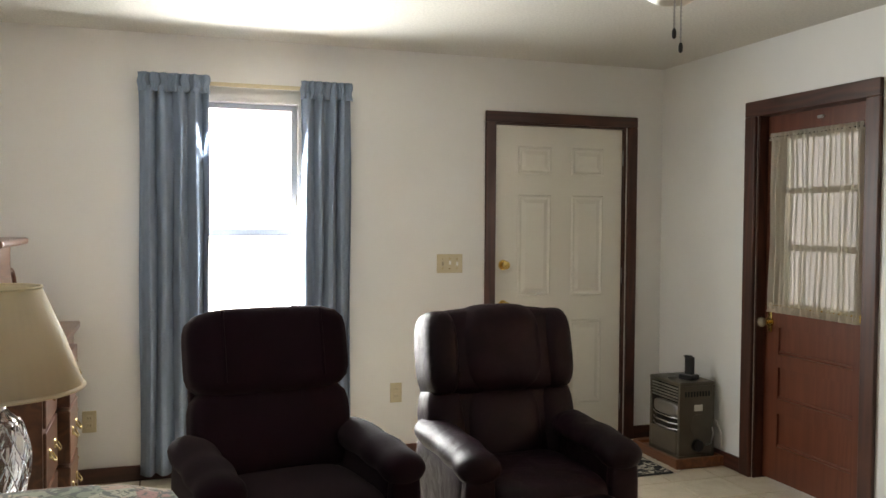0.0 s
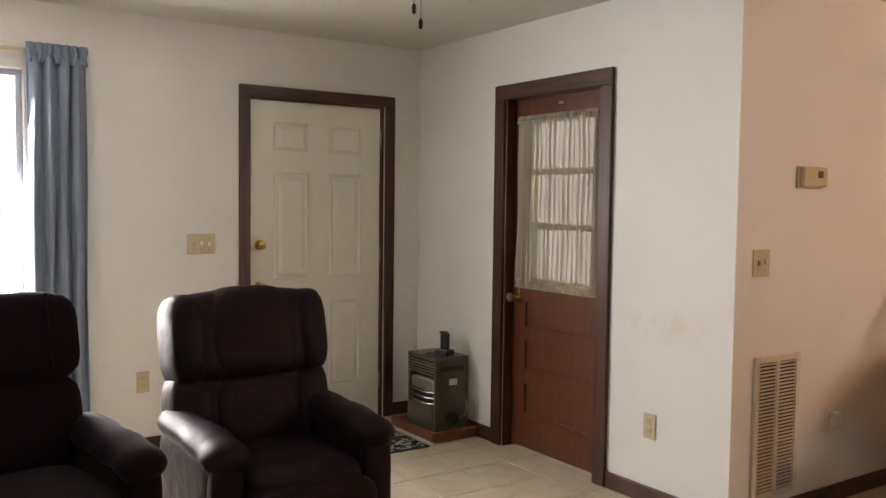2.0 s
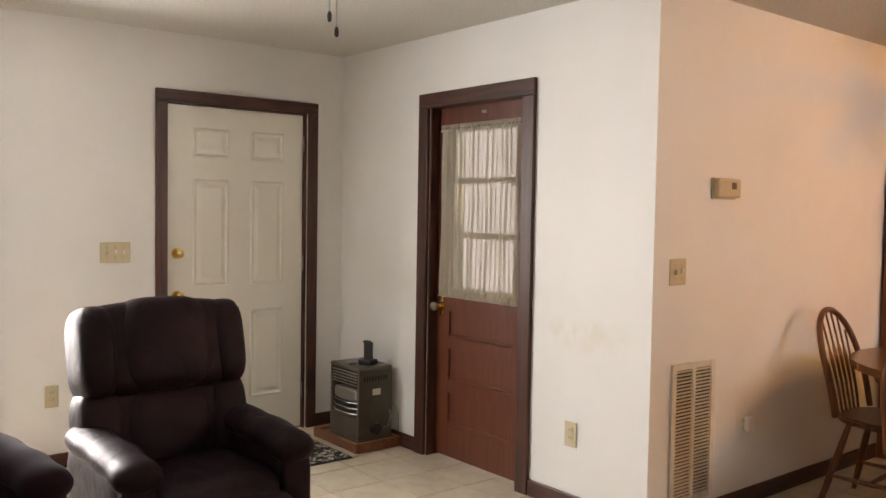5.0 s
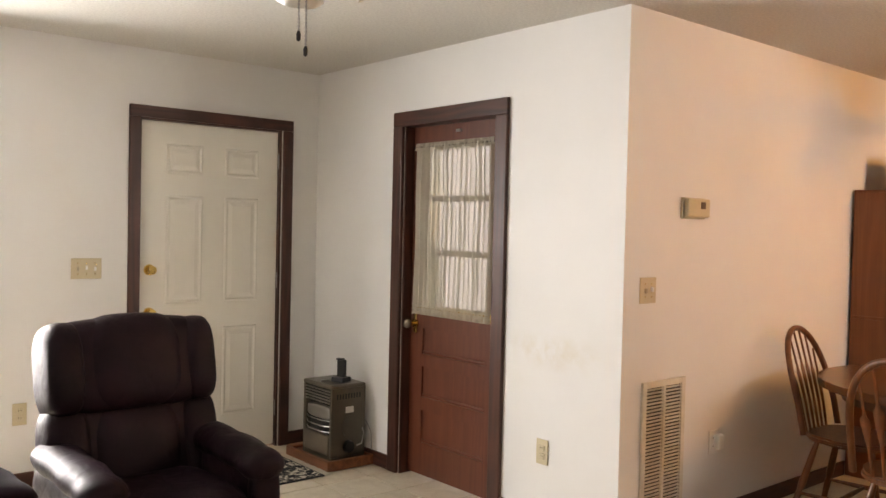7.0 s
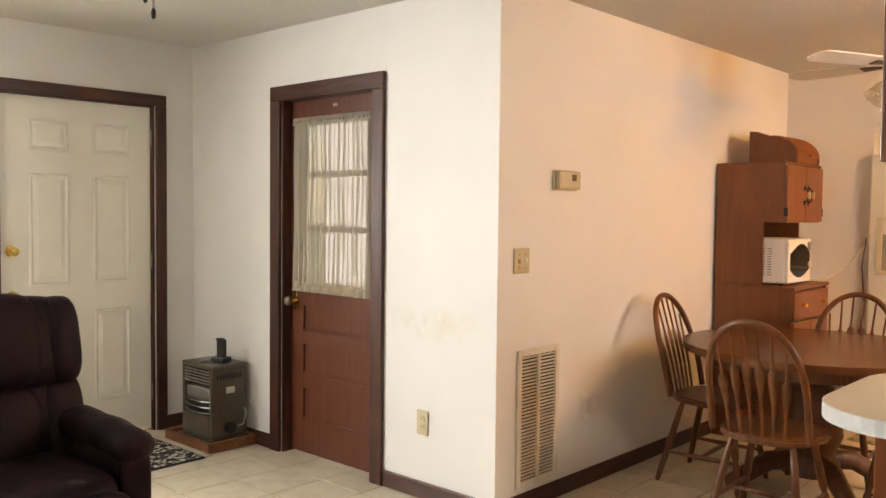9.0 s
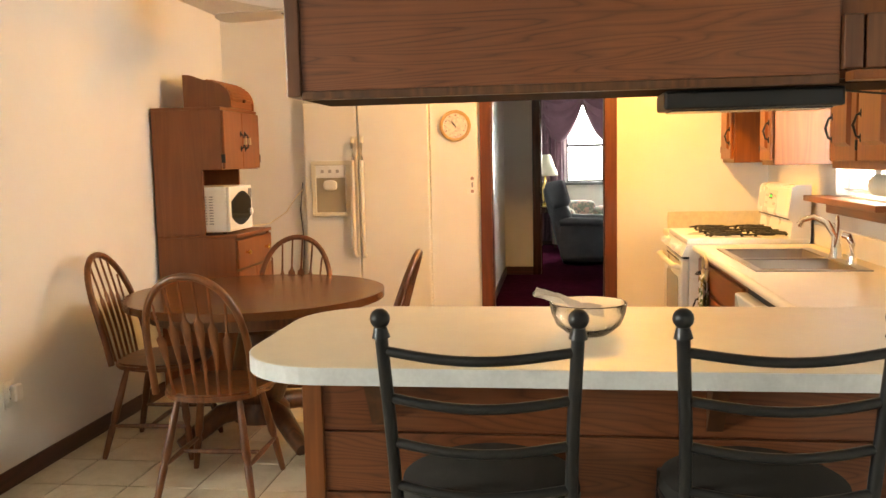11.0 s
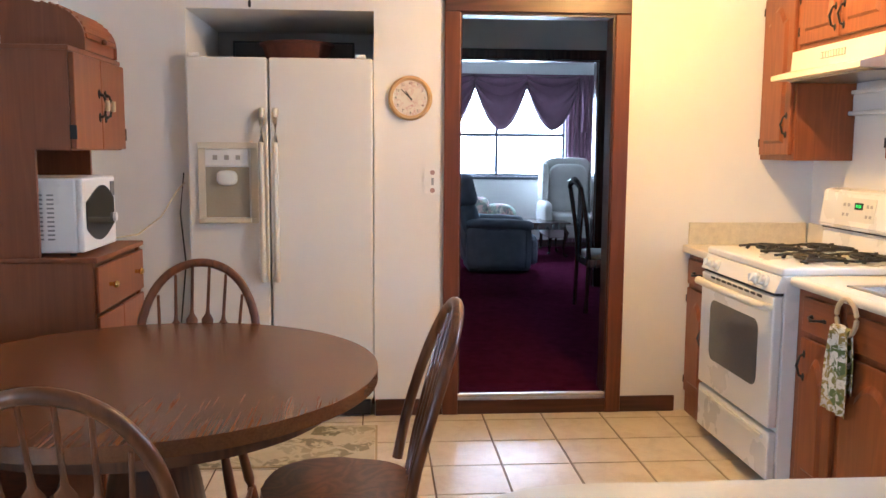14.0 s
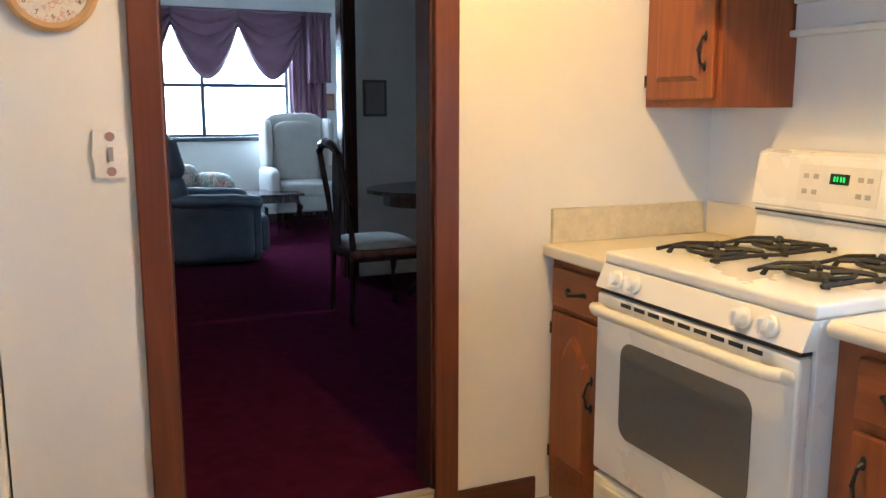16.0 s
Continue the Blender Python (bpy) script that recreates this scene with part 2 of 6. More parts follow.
BLACK = plain("black_plastic", (0.012, 0.012, 0.013), 0.35, 0, 0.1, 14, 120, 0.05)
LEATHER = leather("burgundy_leather", (0.013, 0.0050, 0.0085))
FABRIC = plain("dark_burgundy_velour", (0.011, 0.003, 0.007), 0.95, 0, 0.25, 8, 260, 0.5, 0.12, 0.04)
CURTAIN = plain("slate_blue_drape", (0.20, 0.26, 0.34), 0.85, 0, 0.10, 9, 300, 0.3, 0.2, 0.1)
CARPET = plain("burgundy_carpet", (0.043, 0.006, 0.017), 1.0, 0, 0.30, 14, 420, 0.9, 0.0)
PAPER = plain("paper", (0.72, 0.71, 0.66), 0.8, 0, 0.05, 8, 90, 0.05)
GLASS = glass_mat("clear_glass")
SHEER = sheer("ivory_sheer", (0.78, 0.74, 0.64), 0.30)
IVORY_DARK = plain("worn_ivory_plastic", (0.42, 0.35, 0.24), 0.4, 0, 0.06, 8, 100, 0.0)
OUTSIDE = glow("bright_daylight_outside", (0.97, 0.985, 1.0), 5.0)

# ---- building helpers ----
def part(name, bm, material, parent=None, label="", smooth=False):
    bmesh.ops.recalc_face_normals(bm, faces=bm.faces[:])
    me = bpy.data.meshes.new(name)
    bm.to_mesh(me)
    bm.free()
    me.materials.append(material)
    if smooth:
        me.shade_smooth()
        me.set_sharp_from_angle(angle=radians(40))
    ob = new(name, me)
    if parent:
        ob.parent = parent
    if label:
        ob["label"] = label
    return ob


def thing(name, label, category, x=0, y=0, z=0, rz=0, group=""):
    ob = new(name)
    ob.empty_display_size = 0.1
    ob.matrix_world = pose(x, y, z, 0, 0, rz)
    return tagged(ob, label, category, group)


def box(bm, x0, y0, z0, x1, y1, z1, bevel=0.0, seg=2):
    vs = bmesh.ops.create_cube(bm, size=1)["verts"]
    bmesh.ops.scale(bm, vec=(abs(x1 - x0), abs(y1 - y0), abs(z1 - z0)), verts=vs)
    bmesh.ops.translate(bm, vec=((x0 + x1) / 2, (y0 + y1) / 2, (z0 + z1) / 2), verts=vs)
    if bevel:
        edges = list({e for v in vs for e in v.link_edges})
        bmesh.ops.bevel(bm, geom=edges, offset=bevel, segments=seg, profile=0.5, affect="EDGES")
    return bm


def B(*a, **k):
    return box(bmesh.new(), *a, **k)


def rod(bm, p, q, r0, r1=None, seg=12):
    p, q = Vector(p), Vector(q)
    m = Matrix.Translation((p + q) / 2) @ (q - p).to_track_quat("Z", "Y").to_matrix().to_4x4()
    bmesh.ops.create_cone(bm, cap_ends=True, segments=seg, radius1=r0, radius2=r0 if r1 is None else r1, depth=(q - p).length, matrix=m)
    return bm


def ball(bm, c, r, sx=1, sy=1, sz=1, seg=16):
    bmesh.ops.create_uvsphere(bm, u_segments=seg, v_segments=max(6, seg // 2), radius=r, matrix=Matrix.Translation(c) @ Matrix.Diagonal((sx, sy, sz, 1)))
    return bm


def lathe(bm, profile, seg=24, m=None, flute=0, depth=0.0):
    """Turns a profile of (radius, height) round z; flute: scallops round it."""
    rings = []
    for r, z in profile:
        ring = []
        for i in range(seg):
            a = math.tau * i / seg
            k = r * (1 + depth * math.cos(flute * a)) if flute else r
            v = Vector((k * math.cos(a), k * math.sin(a), z))
            ring.append(bm.verts.new(m @ v if m else v))
        rings.append(ring)
    for a, b in zip(rings, rings[1:]):
        for i in range(seg):
            bm.faces.new((a[i], a[(i + 1) % seg], b[(i + 1) % seg], b[i]))
    for ring, r in ((rings[0], profile[0][0]), (rings[-1], profile[-1][0])):
        if r > 1e-4:
            bm.faces.new(ring)
    return bm


def tube(bm, pts, r, seg=10, flat=1.0, closed=False):
    """A bar swept along points; r: one radius or one for each point."""
    pts = [Vector(p) for p in pts]
    n = len(pts)
    rings, up = [], Vector((0.013, 0.021, 1))
    for i, p in enumerate(pts):
        a = pts[(i - 1) % n] if closed else pts[max(0, i - 1)]
        b = pts[(i + 1) % n] if closed else pts[min(n - 1, i + 1)]
        d = (b - a).normalized()
        s = d.cross(up)
        if s.length < 0.05:
            s = d.cross(Vector((1, 0, 0)))
        s.normalize()
        u = s.cross(d).normalized()
        k = r[i] if isinstance(r, (list, tuple)) else r
        rings.append([bm.verts.new(p + s * (k * math.cos(math.tau * j / seg)) + u * (k * flat * math.sin(math.tau * j / seg))) for j in range(seg)])
    for a, b in list(zip(rings, rings[1:])) + ([(rings[-1], rings[0])] if closed else []):
        for j in range(seg):
            bm.faces.new((a[j], a[(j + 1) % seg], b[(j + 1) % seg], b[j]))
    if not closed:
        bm.faces.new(rings[0])
        bm.faces.new(rings[-1])
    return bm


def slab(bm, outline, z0, z1, m=None):
    """A flat plate of any outline between two heights."""
    lo = [bm.verts.new((x, y, z0)) for x, y in outline]
    hi = [bm.verts.new((x, y, z1)) for x, y in outline]
    n = len(outline)
    fs = [bm.faces.new(lo), bm.faces.new(hi)] + [bm.faces.new((lo[i], lo[(i + 1) % n], hi[(i + 1) % n], hi[i])) for i in range(n)]
    if m:
        bmesh.ops.transform(bm, matrix=m, verts=lo + hi)
    return bm


def cushion(bm, x0, y0, z0, x1, y1, z1, power=4.0, seg=20, m=None):
    """A padded block with soft swelling faces (superellipsoid)."""
    c = Vector(((x0 + x1) / 2, (y0 + y1) / 2, (z0 + z1) / 2))
    h = Vector((abs(x1 - x0) / 2, abs(y1 - y0) / 2, abs(z1 - z0) / 2))
    before = set(bm.verts)
    vs = bmesh.ops.create_cube(bm, size=2)["verts"]
    es = list({e for v in vs for e in v.link_edges})
    bmesh.ops.subdivide_edges(bm, edges=es, cuts=seg // 2 - 1, use_grid_fill=True)
    for v in [v for v in bm.verts if v not in before]:
        d = Vector((max(-1, min(1, v.co.x)), max(-1, min(1, v.co.y)), max(-1, min(1, v.co.z))))
        d = Vector([math.tan(q * math.pi / 4) if abs(q) < 1 else q for q in d])
        n = (abs(d.x) ** power + abs(d.y) ** power + abs(d.z) ** power) ** (1 / power)
        p = Vector((d.x / n * h.x, d.y / n * h.y, d.z / n * h.z)) + c
        v.co = m @ p if m else p
    return bm


def wall_along(name, axis, a0, a1, b0, b1, z0, z1, holes, material, label=""):
    """A wall with its length along one axis, from a0 to a1, b0 to b1 thick, with openings (a, a, z, z)."""
    bm = bmesh.new()

    def put(s, e, lo, hi):
        if e - s > 1e-4 and hi - lo > 1e-4:
            box(bm, *((s, b0, lo, e, b1, hi) if axis == "x" else (b0, s, lo, b1, e, hi)))

    at = a0
    for h0, h1, lo, hi in sorted(holes):
        put(at, h0, z0, z1)
        put(h0, h1, z0, lo)
        put(h0, h1, hi, z1)
        at = h1
    put(at, a1, z0, z1)
    ob = part(name, bm, material)
    return tagged(ob, label or "plain painted interior wall", "wall", "", "structure")


# ---- the house: walls, floors, ceilings ----
wall_along("wall_north", "x", 0.03, 4.38, 6.52, 6.64, 0, 2.44, [(1.27, 1.87, 0.62, 2.105), (3.06, 3.99, -0.01, 2.05)], PAINT, "white painted wall with window and door openings")
wall_along("wall_stub", "y", 3.97, 6.52, 4.26, 4.38, 0, 2.44, [(4.79, 5.57, -0.01, 2.04)], STUB_PAINT, "white painted partition wall with a doorway")
wall_along("wall_dining", "x", 4.38, 7.73, 3.97, 4.09, 0, 2.44, [], PAINT, "white painted dining wall in warm lamplight")
wall_along("wall_east", "y", 0.06, 3.97, 7.61, 7.73, 0, 2.44, [(1.25, 2.04, 0.10, 2.05), (2.465, 3.375, -0.01, 2.045)], PAINT, "cream painted kitchen wall with doorway and fridge niche")
wall_along("wall_south", "x", 0.03, 7.61, 0.06, 0.18, 0, 2.44, [(5.43, 6.2, 1.17, 2.1)], PAINT, "cream painted kitchen wall with a window")
wall_along("wall_west", "y", 0.18, 6.52, 0.03, 0.15, 0, 2.44, [], PAINT)
tagged(part("ceiling", B(0.03, 0.06, 2.44, 7.73, 6.64, 2.52), CEIL), "off-white popcorn textured ceiling", "ceiling", "", "structure")
floor = tagged(part("floor", B(0.03, 0.06, -0.12, 7.73, 6.64, -0.006), GROUT), "cream ceramic tile floor with tan grout", "floor", "", "structure")
# fridge niche
tagged(part("carpet_edge", B(7.626, 1.251, 0.101, 7.73, 2.039, 0.104), CARPET), "carpet in the doorway", "carpet", "", "structure")
tagged(part("niche_floor", B(7.73, 2.465, -0.12, 8.46, 3.375, -0.004), GROUT), "floor under the fridge", "floor", "", "structure")
wall_along("niche_back", "y", 2.345, 3.495, 8.46, 8.52, 0, 2.3, [], PAINT_NICHE_SHADE, "back of the fridge niche, greyed for its shade")
wall_along("niche_side", "x", 7.73, 8.46, 2.345, 2.465, 0, 2.165, [], PAINT, "painted side of the fridge niche")
wall_along("niche_side", "x", 7.73, 8.46, 3.375, 3.495, 0, 2.165, [], PAINT, "painted side of the fridge niche")
tagged(part("niche_ceiling", B(7.73, 2.465, 2.045, 8.46, 3.375, 2.165), PAINT), "painted underside above the fridge niche", "ceiling", "", "structure")
# rooms past the kitchen doorway
wall_along("wall_hall_north", "x", 7.73, 11.10, 2.16, 2.28, 0.10, 2.54, [], PAINT, "white painted wall of the far dining area")
wall_along("wall_partition", "y", -2.0, 3.6, 11.10, 11.22, 0.10, 2.54, [(0.43, 1.76, 0.10, 2.19)], PAINT, "white painted partition with a wide cased opening")
wall_along("wall_far_south", "x", 7.73, 14.52, -2.12, -2.0, 0.0, 2.54, [], PAINT)
wall_along("wall_far_west", "y", -2.0, 0.06, 7.61, 7.73, 0.0, 2.54, [], PAINT)
wall_along("wall_parlor_north", "x", 11.22, 14.52, 3.6, 3.72, 0.0, 2.54, [], PAINT)
wall_along("wall_parlor_east", "y", -2.0, 3.6, 14.40, 14.52, 0.0, 2.54, [(0.0, 1.44, 1.03, 2.25)], PAINT, "white painted parlor wall with a wide window")
tagged(part("ceiling_far", B(7.73, -2.12, 2.54, 14.52, 3.72, 2.60), CEIL), "textured ceiling of the far rooms", "ceiling", "", "structure")
tagged(part("carpet", box(B(7.73, -2.0, 0.0, 11.10, 2.28, 0.10), 11.10, -2.0, 0.0, 14.40, 3.6, 0.10), CARPET), "burgundy wall-to-wall carpet", "carpet", "", "structure")
tagged(part("ground", B(-60, -60, -0.5, 80, 70, -0.13), plain("grass", (0.06, 0.09, 0.03), 0.95, 0, 0.4, 3, 60, 0.5)), "grassy ground outside the house", "ground", "", "structure")

# ---- doors, windows, trim ----
def trim_frame(name, axis, a0, a1, top, w, face, out, mats, label, foot=0.0):
    """Casing round an opening: two upright boards and a head, standing proud of the wall."""
    t = tagged(new(name), label, "door trim", "", "structure")
    f0, f1 = sorted((face, face + out))

    def b(s, e, lo, hi, m, nm):
        part(nm, B(*((s, f0, lo, e, f1, hi) if axis == "x" else (f0, s, lo, f1, e, hi)), bevel=0.005), m, t)

    b(a0 - w, a0, foot, top, mats[0], "side_casing")
    b(a1, a1 + w, foot, top, mats[0], "side_casing")
    b(a0 - w, a1 + w, top, top + w, mats[1], "head_casing")
    return t


trim_frame("trim_1", "x", 3.069, 3.994, 2.045, 0.068, 6.519, -0.022, (TRIM, TRIM_X), "dark stained casing round the white door")
trim_frame("trim_2", "y", 4.79, 5.57, 2.025, 0.085, 4.261, -0.024, (TRIM, TRIM_H), "dark stained casing round the panelled door")
trim_frame("trim_3", "y", 1.255, 2.035, 2.05, 0.08, 7.611, -0.022, (KTRIM, TRIM_H), "red-brown stained casing round the kitchen doorway", 0.0)
trim_frame("trim_4", "y", 0.43, 1.76, 2.19, 0.09, 11.101, -0.022, (TRIM_GLOSS, TRIM_GLOSS), "dark stained casing round the parlor opening", 0.10)


def lining(name, axis, a0, a1, top, b0, b1, material, foot=0.0):
    t = tagged(new(name), "dark stained door lining", "door jamb", "", "structure")

    def b(s, e, lo, hi, nm):
        part(nm, B(*((s, b0, lo, e, b1, hi) if axis == "x" else (b0, s, lo, b1, e, hi))), material, t)

    b(a0, a0 + 0.012, foot, top, "jamb")
    b(a1 - 0.012, a1, foot, top, "jamb")
    b(a0 + 0.012, a1 - 0.012, top - 0.012, top, "head_jamb")


lining("jamb_1", "x", 3.061, 3.989, 2.049, 6.521, 6.635, TRIM)
lining("jamb_2", "y", 4.791, 5.569, 2.039, 4.262, 4.375, TRIM)
lining("jamb_3", "y", 1.251, 2.039, 2.049, 7.612, 7.728, TRIM, 0.10)
lining("jamb_4", "y", 0.431, 1.759, 2.189, 11.102, 11.218, TRIM_GLOSS, 0.10)
tagged(part("threshold", B(7.601, 1.25, 0.092, 7.628, 2.04, 0.107, bevel=0.003), plain("worn_strip", (0.55, 0.50, 0.42), 0.4, 0.6)), "worn metal strip at the carpet edge", "threshold", "", "structure")

# white six-panel entrance door
door = tagged(new("door_1"), "closed cream six-panel door with brass knobs", "door", "", "structure")
door.location = (0, 6.545, 0)
part("slab", B(3.076, 0, 0.012, 3.974, 0.045, 2.034, bevel=0.003), DOORPAINT, door)


def raised_panel(parent, x0, x1, z0, z1, material):
    """A moulded door panel: a raised bead, a groove and a raised field."""
    bm = bmesh.new()
    loops = []
    for inset, y in ((0.0, 0.0005), (0.004, -0.007), (0.012, -0.009), (0.020, -0.002), (0.028, -0.001), (0.052, -0.007)):
        loops.append([bm.verts.new((x, y, z)) for x, z in ((x0 + inset, z0 + inset), (x1 - inset, z0 + inset), (x1 - inset, z1 - inset), (x0 + inset, z1 - inset))])
    for p, q in zip(loops, loops[1:]):
        for i in range(4):
            bm.faces.new((p[i], p[(i + 1) % 4], q[(i + 1) % 4], q[i]))
    bm.faces.new(loops[-1])
    bm.faces.new(loops[0])
    return part("panel", bm, material, parent)


for z0, z1 in ((0.245, 0.80), (0.955, 1.60), (1.73, 1.905)):
    raised_panel(door, 3.235, 3.465, z0, z1, DOORPAINT)
    raised_panel(door, 3.607, 3.837, z0, z1, DOORPAINT)
for z, nm, r in ((1.159, "deadbolt", 0.026), (0.905, "knob", 0.028)):
    bm = rod(bmesh.new(), (3.14, 0.002, z), (3.14, -0.012, z), 0.034, 0.030, 20)
    rod(bm, (3.14, -0.01, z), (3.14, -0.04, z), 0.012)
    ball(bm, (3.14, -0.05, z), r, 1, 0.7, 1)
    part(nm, bm, BRASS, door, "polished brass " + nm, True)
for z in (0.25, 1.08, 1.85):
    part("hinge", rod(bmesh.new(), (3.981, -0.006, z - 0.05), (3.981, -0.006, z + 0.05), 0.007), STEEL, door, "grey steel hinge")

# red half-glass door with a sheer curtain
door = tagged(new("door_2"), "closed red-stained wooden door with glazed upper half", "door", "", "structure")
door.location = (4.322, 0, 0)
bm = bmesh.new()
for a in ((4.804, 0.012, 4.915, 2.024), (5.445, 0.012, 5.556, 2.024), (4.915, 1.885, 5.445, 2.024), (4.915, 0.86, 5.445, 1.0), (4.915, 0.012, 5.445, 0.20)):
    box(bm, 0, a[0], a[1], 0.042, a[2], a[3])
for lo, hi in ((0.64, 0.715), (0.385, 0.465)):
    box(bm, 0, 4.915, lo, 0.042, 5.445, hi)
part("stile_frame", bm, REDDOOR, door)
for lo, hi in ((0.715, 0.86), (0.465, 0.64), (0.20, 0.385)):
    bm = box(bmesh.new(), 0.012, 4.915, lo, 0.03, 5.445, hi)
    box(bm, 0.003, 4.915, lo, 0.014, 5.445, lo + 0.018, bevel=0.005)
    part("panel", bm, REDDOOR, door)
for z in (1.302, 1.608):
    part("muntin", B(0.004, 4.915, z - 0.016, 0.036, 5.445, z + 0.016, bevel=0.004), REDDOOR, door)
for lo, hi in ((1.0, 1.286), (1.318, 1.592), (1.624, 1.885)):
    pane = part("pane", B(0.018, 4.913, lo, 0.022, 5.447, hi), GLASS, door, "clear window glass")
    pane.visible_shadow = False
bm = rod(bmesh.new(), (0.0, 5.512, 0.885), (-0.008, 5.512, 0.885), 0.03, 0.03, 8)
box(bm, -0.006, 5.497, 0.83, 0.0, 5.527, 0.94, bevel=0.002)
rod(bm, (-0.005, 5.512, 0.885), (-0.045, 5.512, 0.885), 0.009)
part("rosette", bm, BRASS, door, "antique brass rosette", True)
bm = ball(bmesh.new(), (-0.06, 5.512, 0.885), 0.028, 0.8, 1, 1, 14)
part("knob", bm, plain("aged_glass_knob", (0.20, 0.16, 0.12), 0.15, 0.3), door, "faceted glass door knob", True)
part("hook", B(-0.012, 5.14, 1.975, 0.001, 5.18, 1.99, bevel=0.003), STEEL, door, "small metal catch")


def drape(bm, along, wave, n, span, z0, z1, rows, amp0, amp1, folds, seed, gather=0.0, axis="x", waist=0.0, harmonics=1.0):
    """A hanging cloth with folds: amp0 at the top, amp1 at the foot."""
    rnd = random.Random(seed)
    ph = [rnd.uniform(0, math.tau) for _ in range(4)]
    grid = []
    for j in range(rows + 1):
        t = j / rows
        z = z1 + (z0 - z1) * t
        row = []
        for i in range(n + 1):
            s = i / n
            w = math.sin(math.tau * folds * s + ph[0] + 0.5 * math.sin(3 * t + ph[1])) + harmonics * 0.45 * math.sin(math.tau * folds * 1.7 * s + ph[2] + t) + harmonics * 0.2 * math.sin(math.tau * folds * 3.1 * s + ph[3])
            amp = amp0 + (amp1 - amp0) * t
            k = 1 - waist * math.sin(math.pi * t)
            a = along + span * (0.5 + (s - 0.5) * k) + 0.004 * math.sin(9 * t + 12 * s)
            d = wave + amp * w
            row.append(bm.verts.new((a, d, z) if axis == "x" else (d, a, z)))
        grid.append(row)
    for j in range(rows):
        for i in range(n):
            bm.faces.new((grid[j][i], grid[j][i + 1], grid[j + 1][i + 1], grid[j + 1][i]))
    return bm


def cloth(name, bm, material, parent, label="", thick=0.003):
    ob = part(name, bm, material, parent, label, True)
    if thick:
        md = ob.modifiers.new("thickness", "SOLIDIFY")
        md.thickness = thick
    return ob


cur = thing("door_curtain", "ivory sheer ruffled curtain on the red door", "curtain")
bm = drape(bmesh.new(), 4.855, 4.297, 220, 0.645, 0.985, 1.90, 14, 0.012, 0.013, 17, 4, axis="y", waist=0.0)
cloth("sheer_panel", bm, SHEER, cur, "", 0)
for z0, z1 in ((1.885, 1.925), (0.945, 0.998)):
    cloth("ruffle", drape(bmesh.new(), 4.85, 4.290, 200, 0.655, z0, z1, 3, 0.007, 0.010, 24, 7, axis="y"), SHEER, cur, "", 0)
part("curtain_rod", rod(bmesh.new(), (4.295, 4.835, 1.902), (4.295, 5.515, 1.902), 0.005), IRON, cur, "thin dark curtain rod")
part("curtain_rod", rod(bmesh.new(), (4.295, 4.835, 0.985), (4.295, 5.515, 0.985), 0.005), BRASS, cur, "thin brass curtain rod")
bm = box(bmesh.new(), 4.290, 4.835, 0.955, 4.322, 4.85, 0.995, bevel=0.002)
part("bracket", bm, BRASS, cur, "brass rod bracket")


def sash_window(name, axis, a0, a1, z0, z1, rail, glass_at, depth, material, label, mull=(), sign=1, bars=()):
    t = tagged(new(name), label, "window", "", "structure")
    w = 0.03

    def b(nm, s, e, lo, hi, d0, d1, mat):
        d0, d1 = sorted((glass_at + d0, glass_at + d1))
        return part(nm, B(*((s, d0, lo, e, d1, hi) if axis == "x" else (d0, s, lo, d1, e, hi)), bevel=0.003 if mat is not GLASS else 0), mat, t)

    b("window_frame", a0, a0 + w, z0, z1, -depth, depth, material)
    b("window_frame", a1 - w, a1, z0, z1, -depth, depth, material)
    b("window_frame", a0 + w, a1 - w, z1 - w, z1, -depth, depth, material)
    b("window_frame", a0 + w, a1 - w, z0, z0 + w, -depth, depth, material)
    b("meeting_rail", a0 + w, a1 - w, rail - 0.022, rail + 0.022, -depth * 0.7, depth * 0.7, material)
    for m in mull:
        b("mullion", m - 0.022, m + 0.022, z0 + w, z1 - w, -depth * 0.8, depth * 0.8, material)
    for s, e, z in bars:
        b("glazing_bar", s, e, z - 0.009, z + 0.009, -0.012, 0.012, material)
    edges = [a0 + w, *mull, a1 - w]
    for s, e in zip(edges, edges[1:]):
        for lo, hi in ((z0 + w, rail - 0.022), (rail + 0.022, z1 - w)):
            b("pane", s, e, lo, hi, -0.002, 0.002, GLASS).visible_shadow = False
    return t


ALU = plain("aluminium_sash", (0.42, 0.46, 0.52), 0.45, 0.4)
sash_window("window_1", "x", 1.285, 1.855, 0.64, 2.09, 1.36, 6.60, 0.02, ALU, "double-hung window with bright daylight outside")
tr = tagged(new("window_trim"), "white painted window surround", "window trim", "", "structure")
for nm, a in (("jamb", (1.271, 6.521, 0.63, 1.284, 6.638, 2.104)), ("jamb", (1.856, 6.521, 0.63, 1.869, 6.638, 2.104)), ("head_jamb", (1.284, 6.521, 2.092, 1.856, 6.638, 2.104)), ("window_sill", (1.24, 6.46, 0.605, 1.90, 6.638, 0.628))):
    part(nm, B(*a), WHITE, tr)
DARKSASH = plain("dark_sash", (0.05, 0.055, 0.07), 0.5)
sash_window("window_2", "y", 0.0, 1.44, 1.03, 2.25, 1.565, 14.46, 0.03, DARKSASH, "wide parlor window with dark sashes", (0.90,), bars=((0.03, 0.40, 1.38), (0.03, 0.40, 1.22)))
tr = tagged(new("window_trim"), "dark sill under the parlor window", "window trim", "", "structure")
part("window_sill", B(14.35, -0.06, 0.985, 14.42, 1.50, 1.028, bevel=0.004), DARKSASH, tr)
sash_window("window_3", "x", 5.44, 6.19, 1.18, 2.09, 1.66, 0.10, 0.02, WHITE, "white kitchen window above the sink")
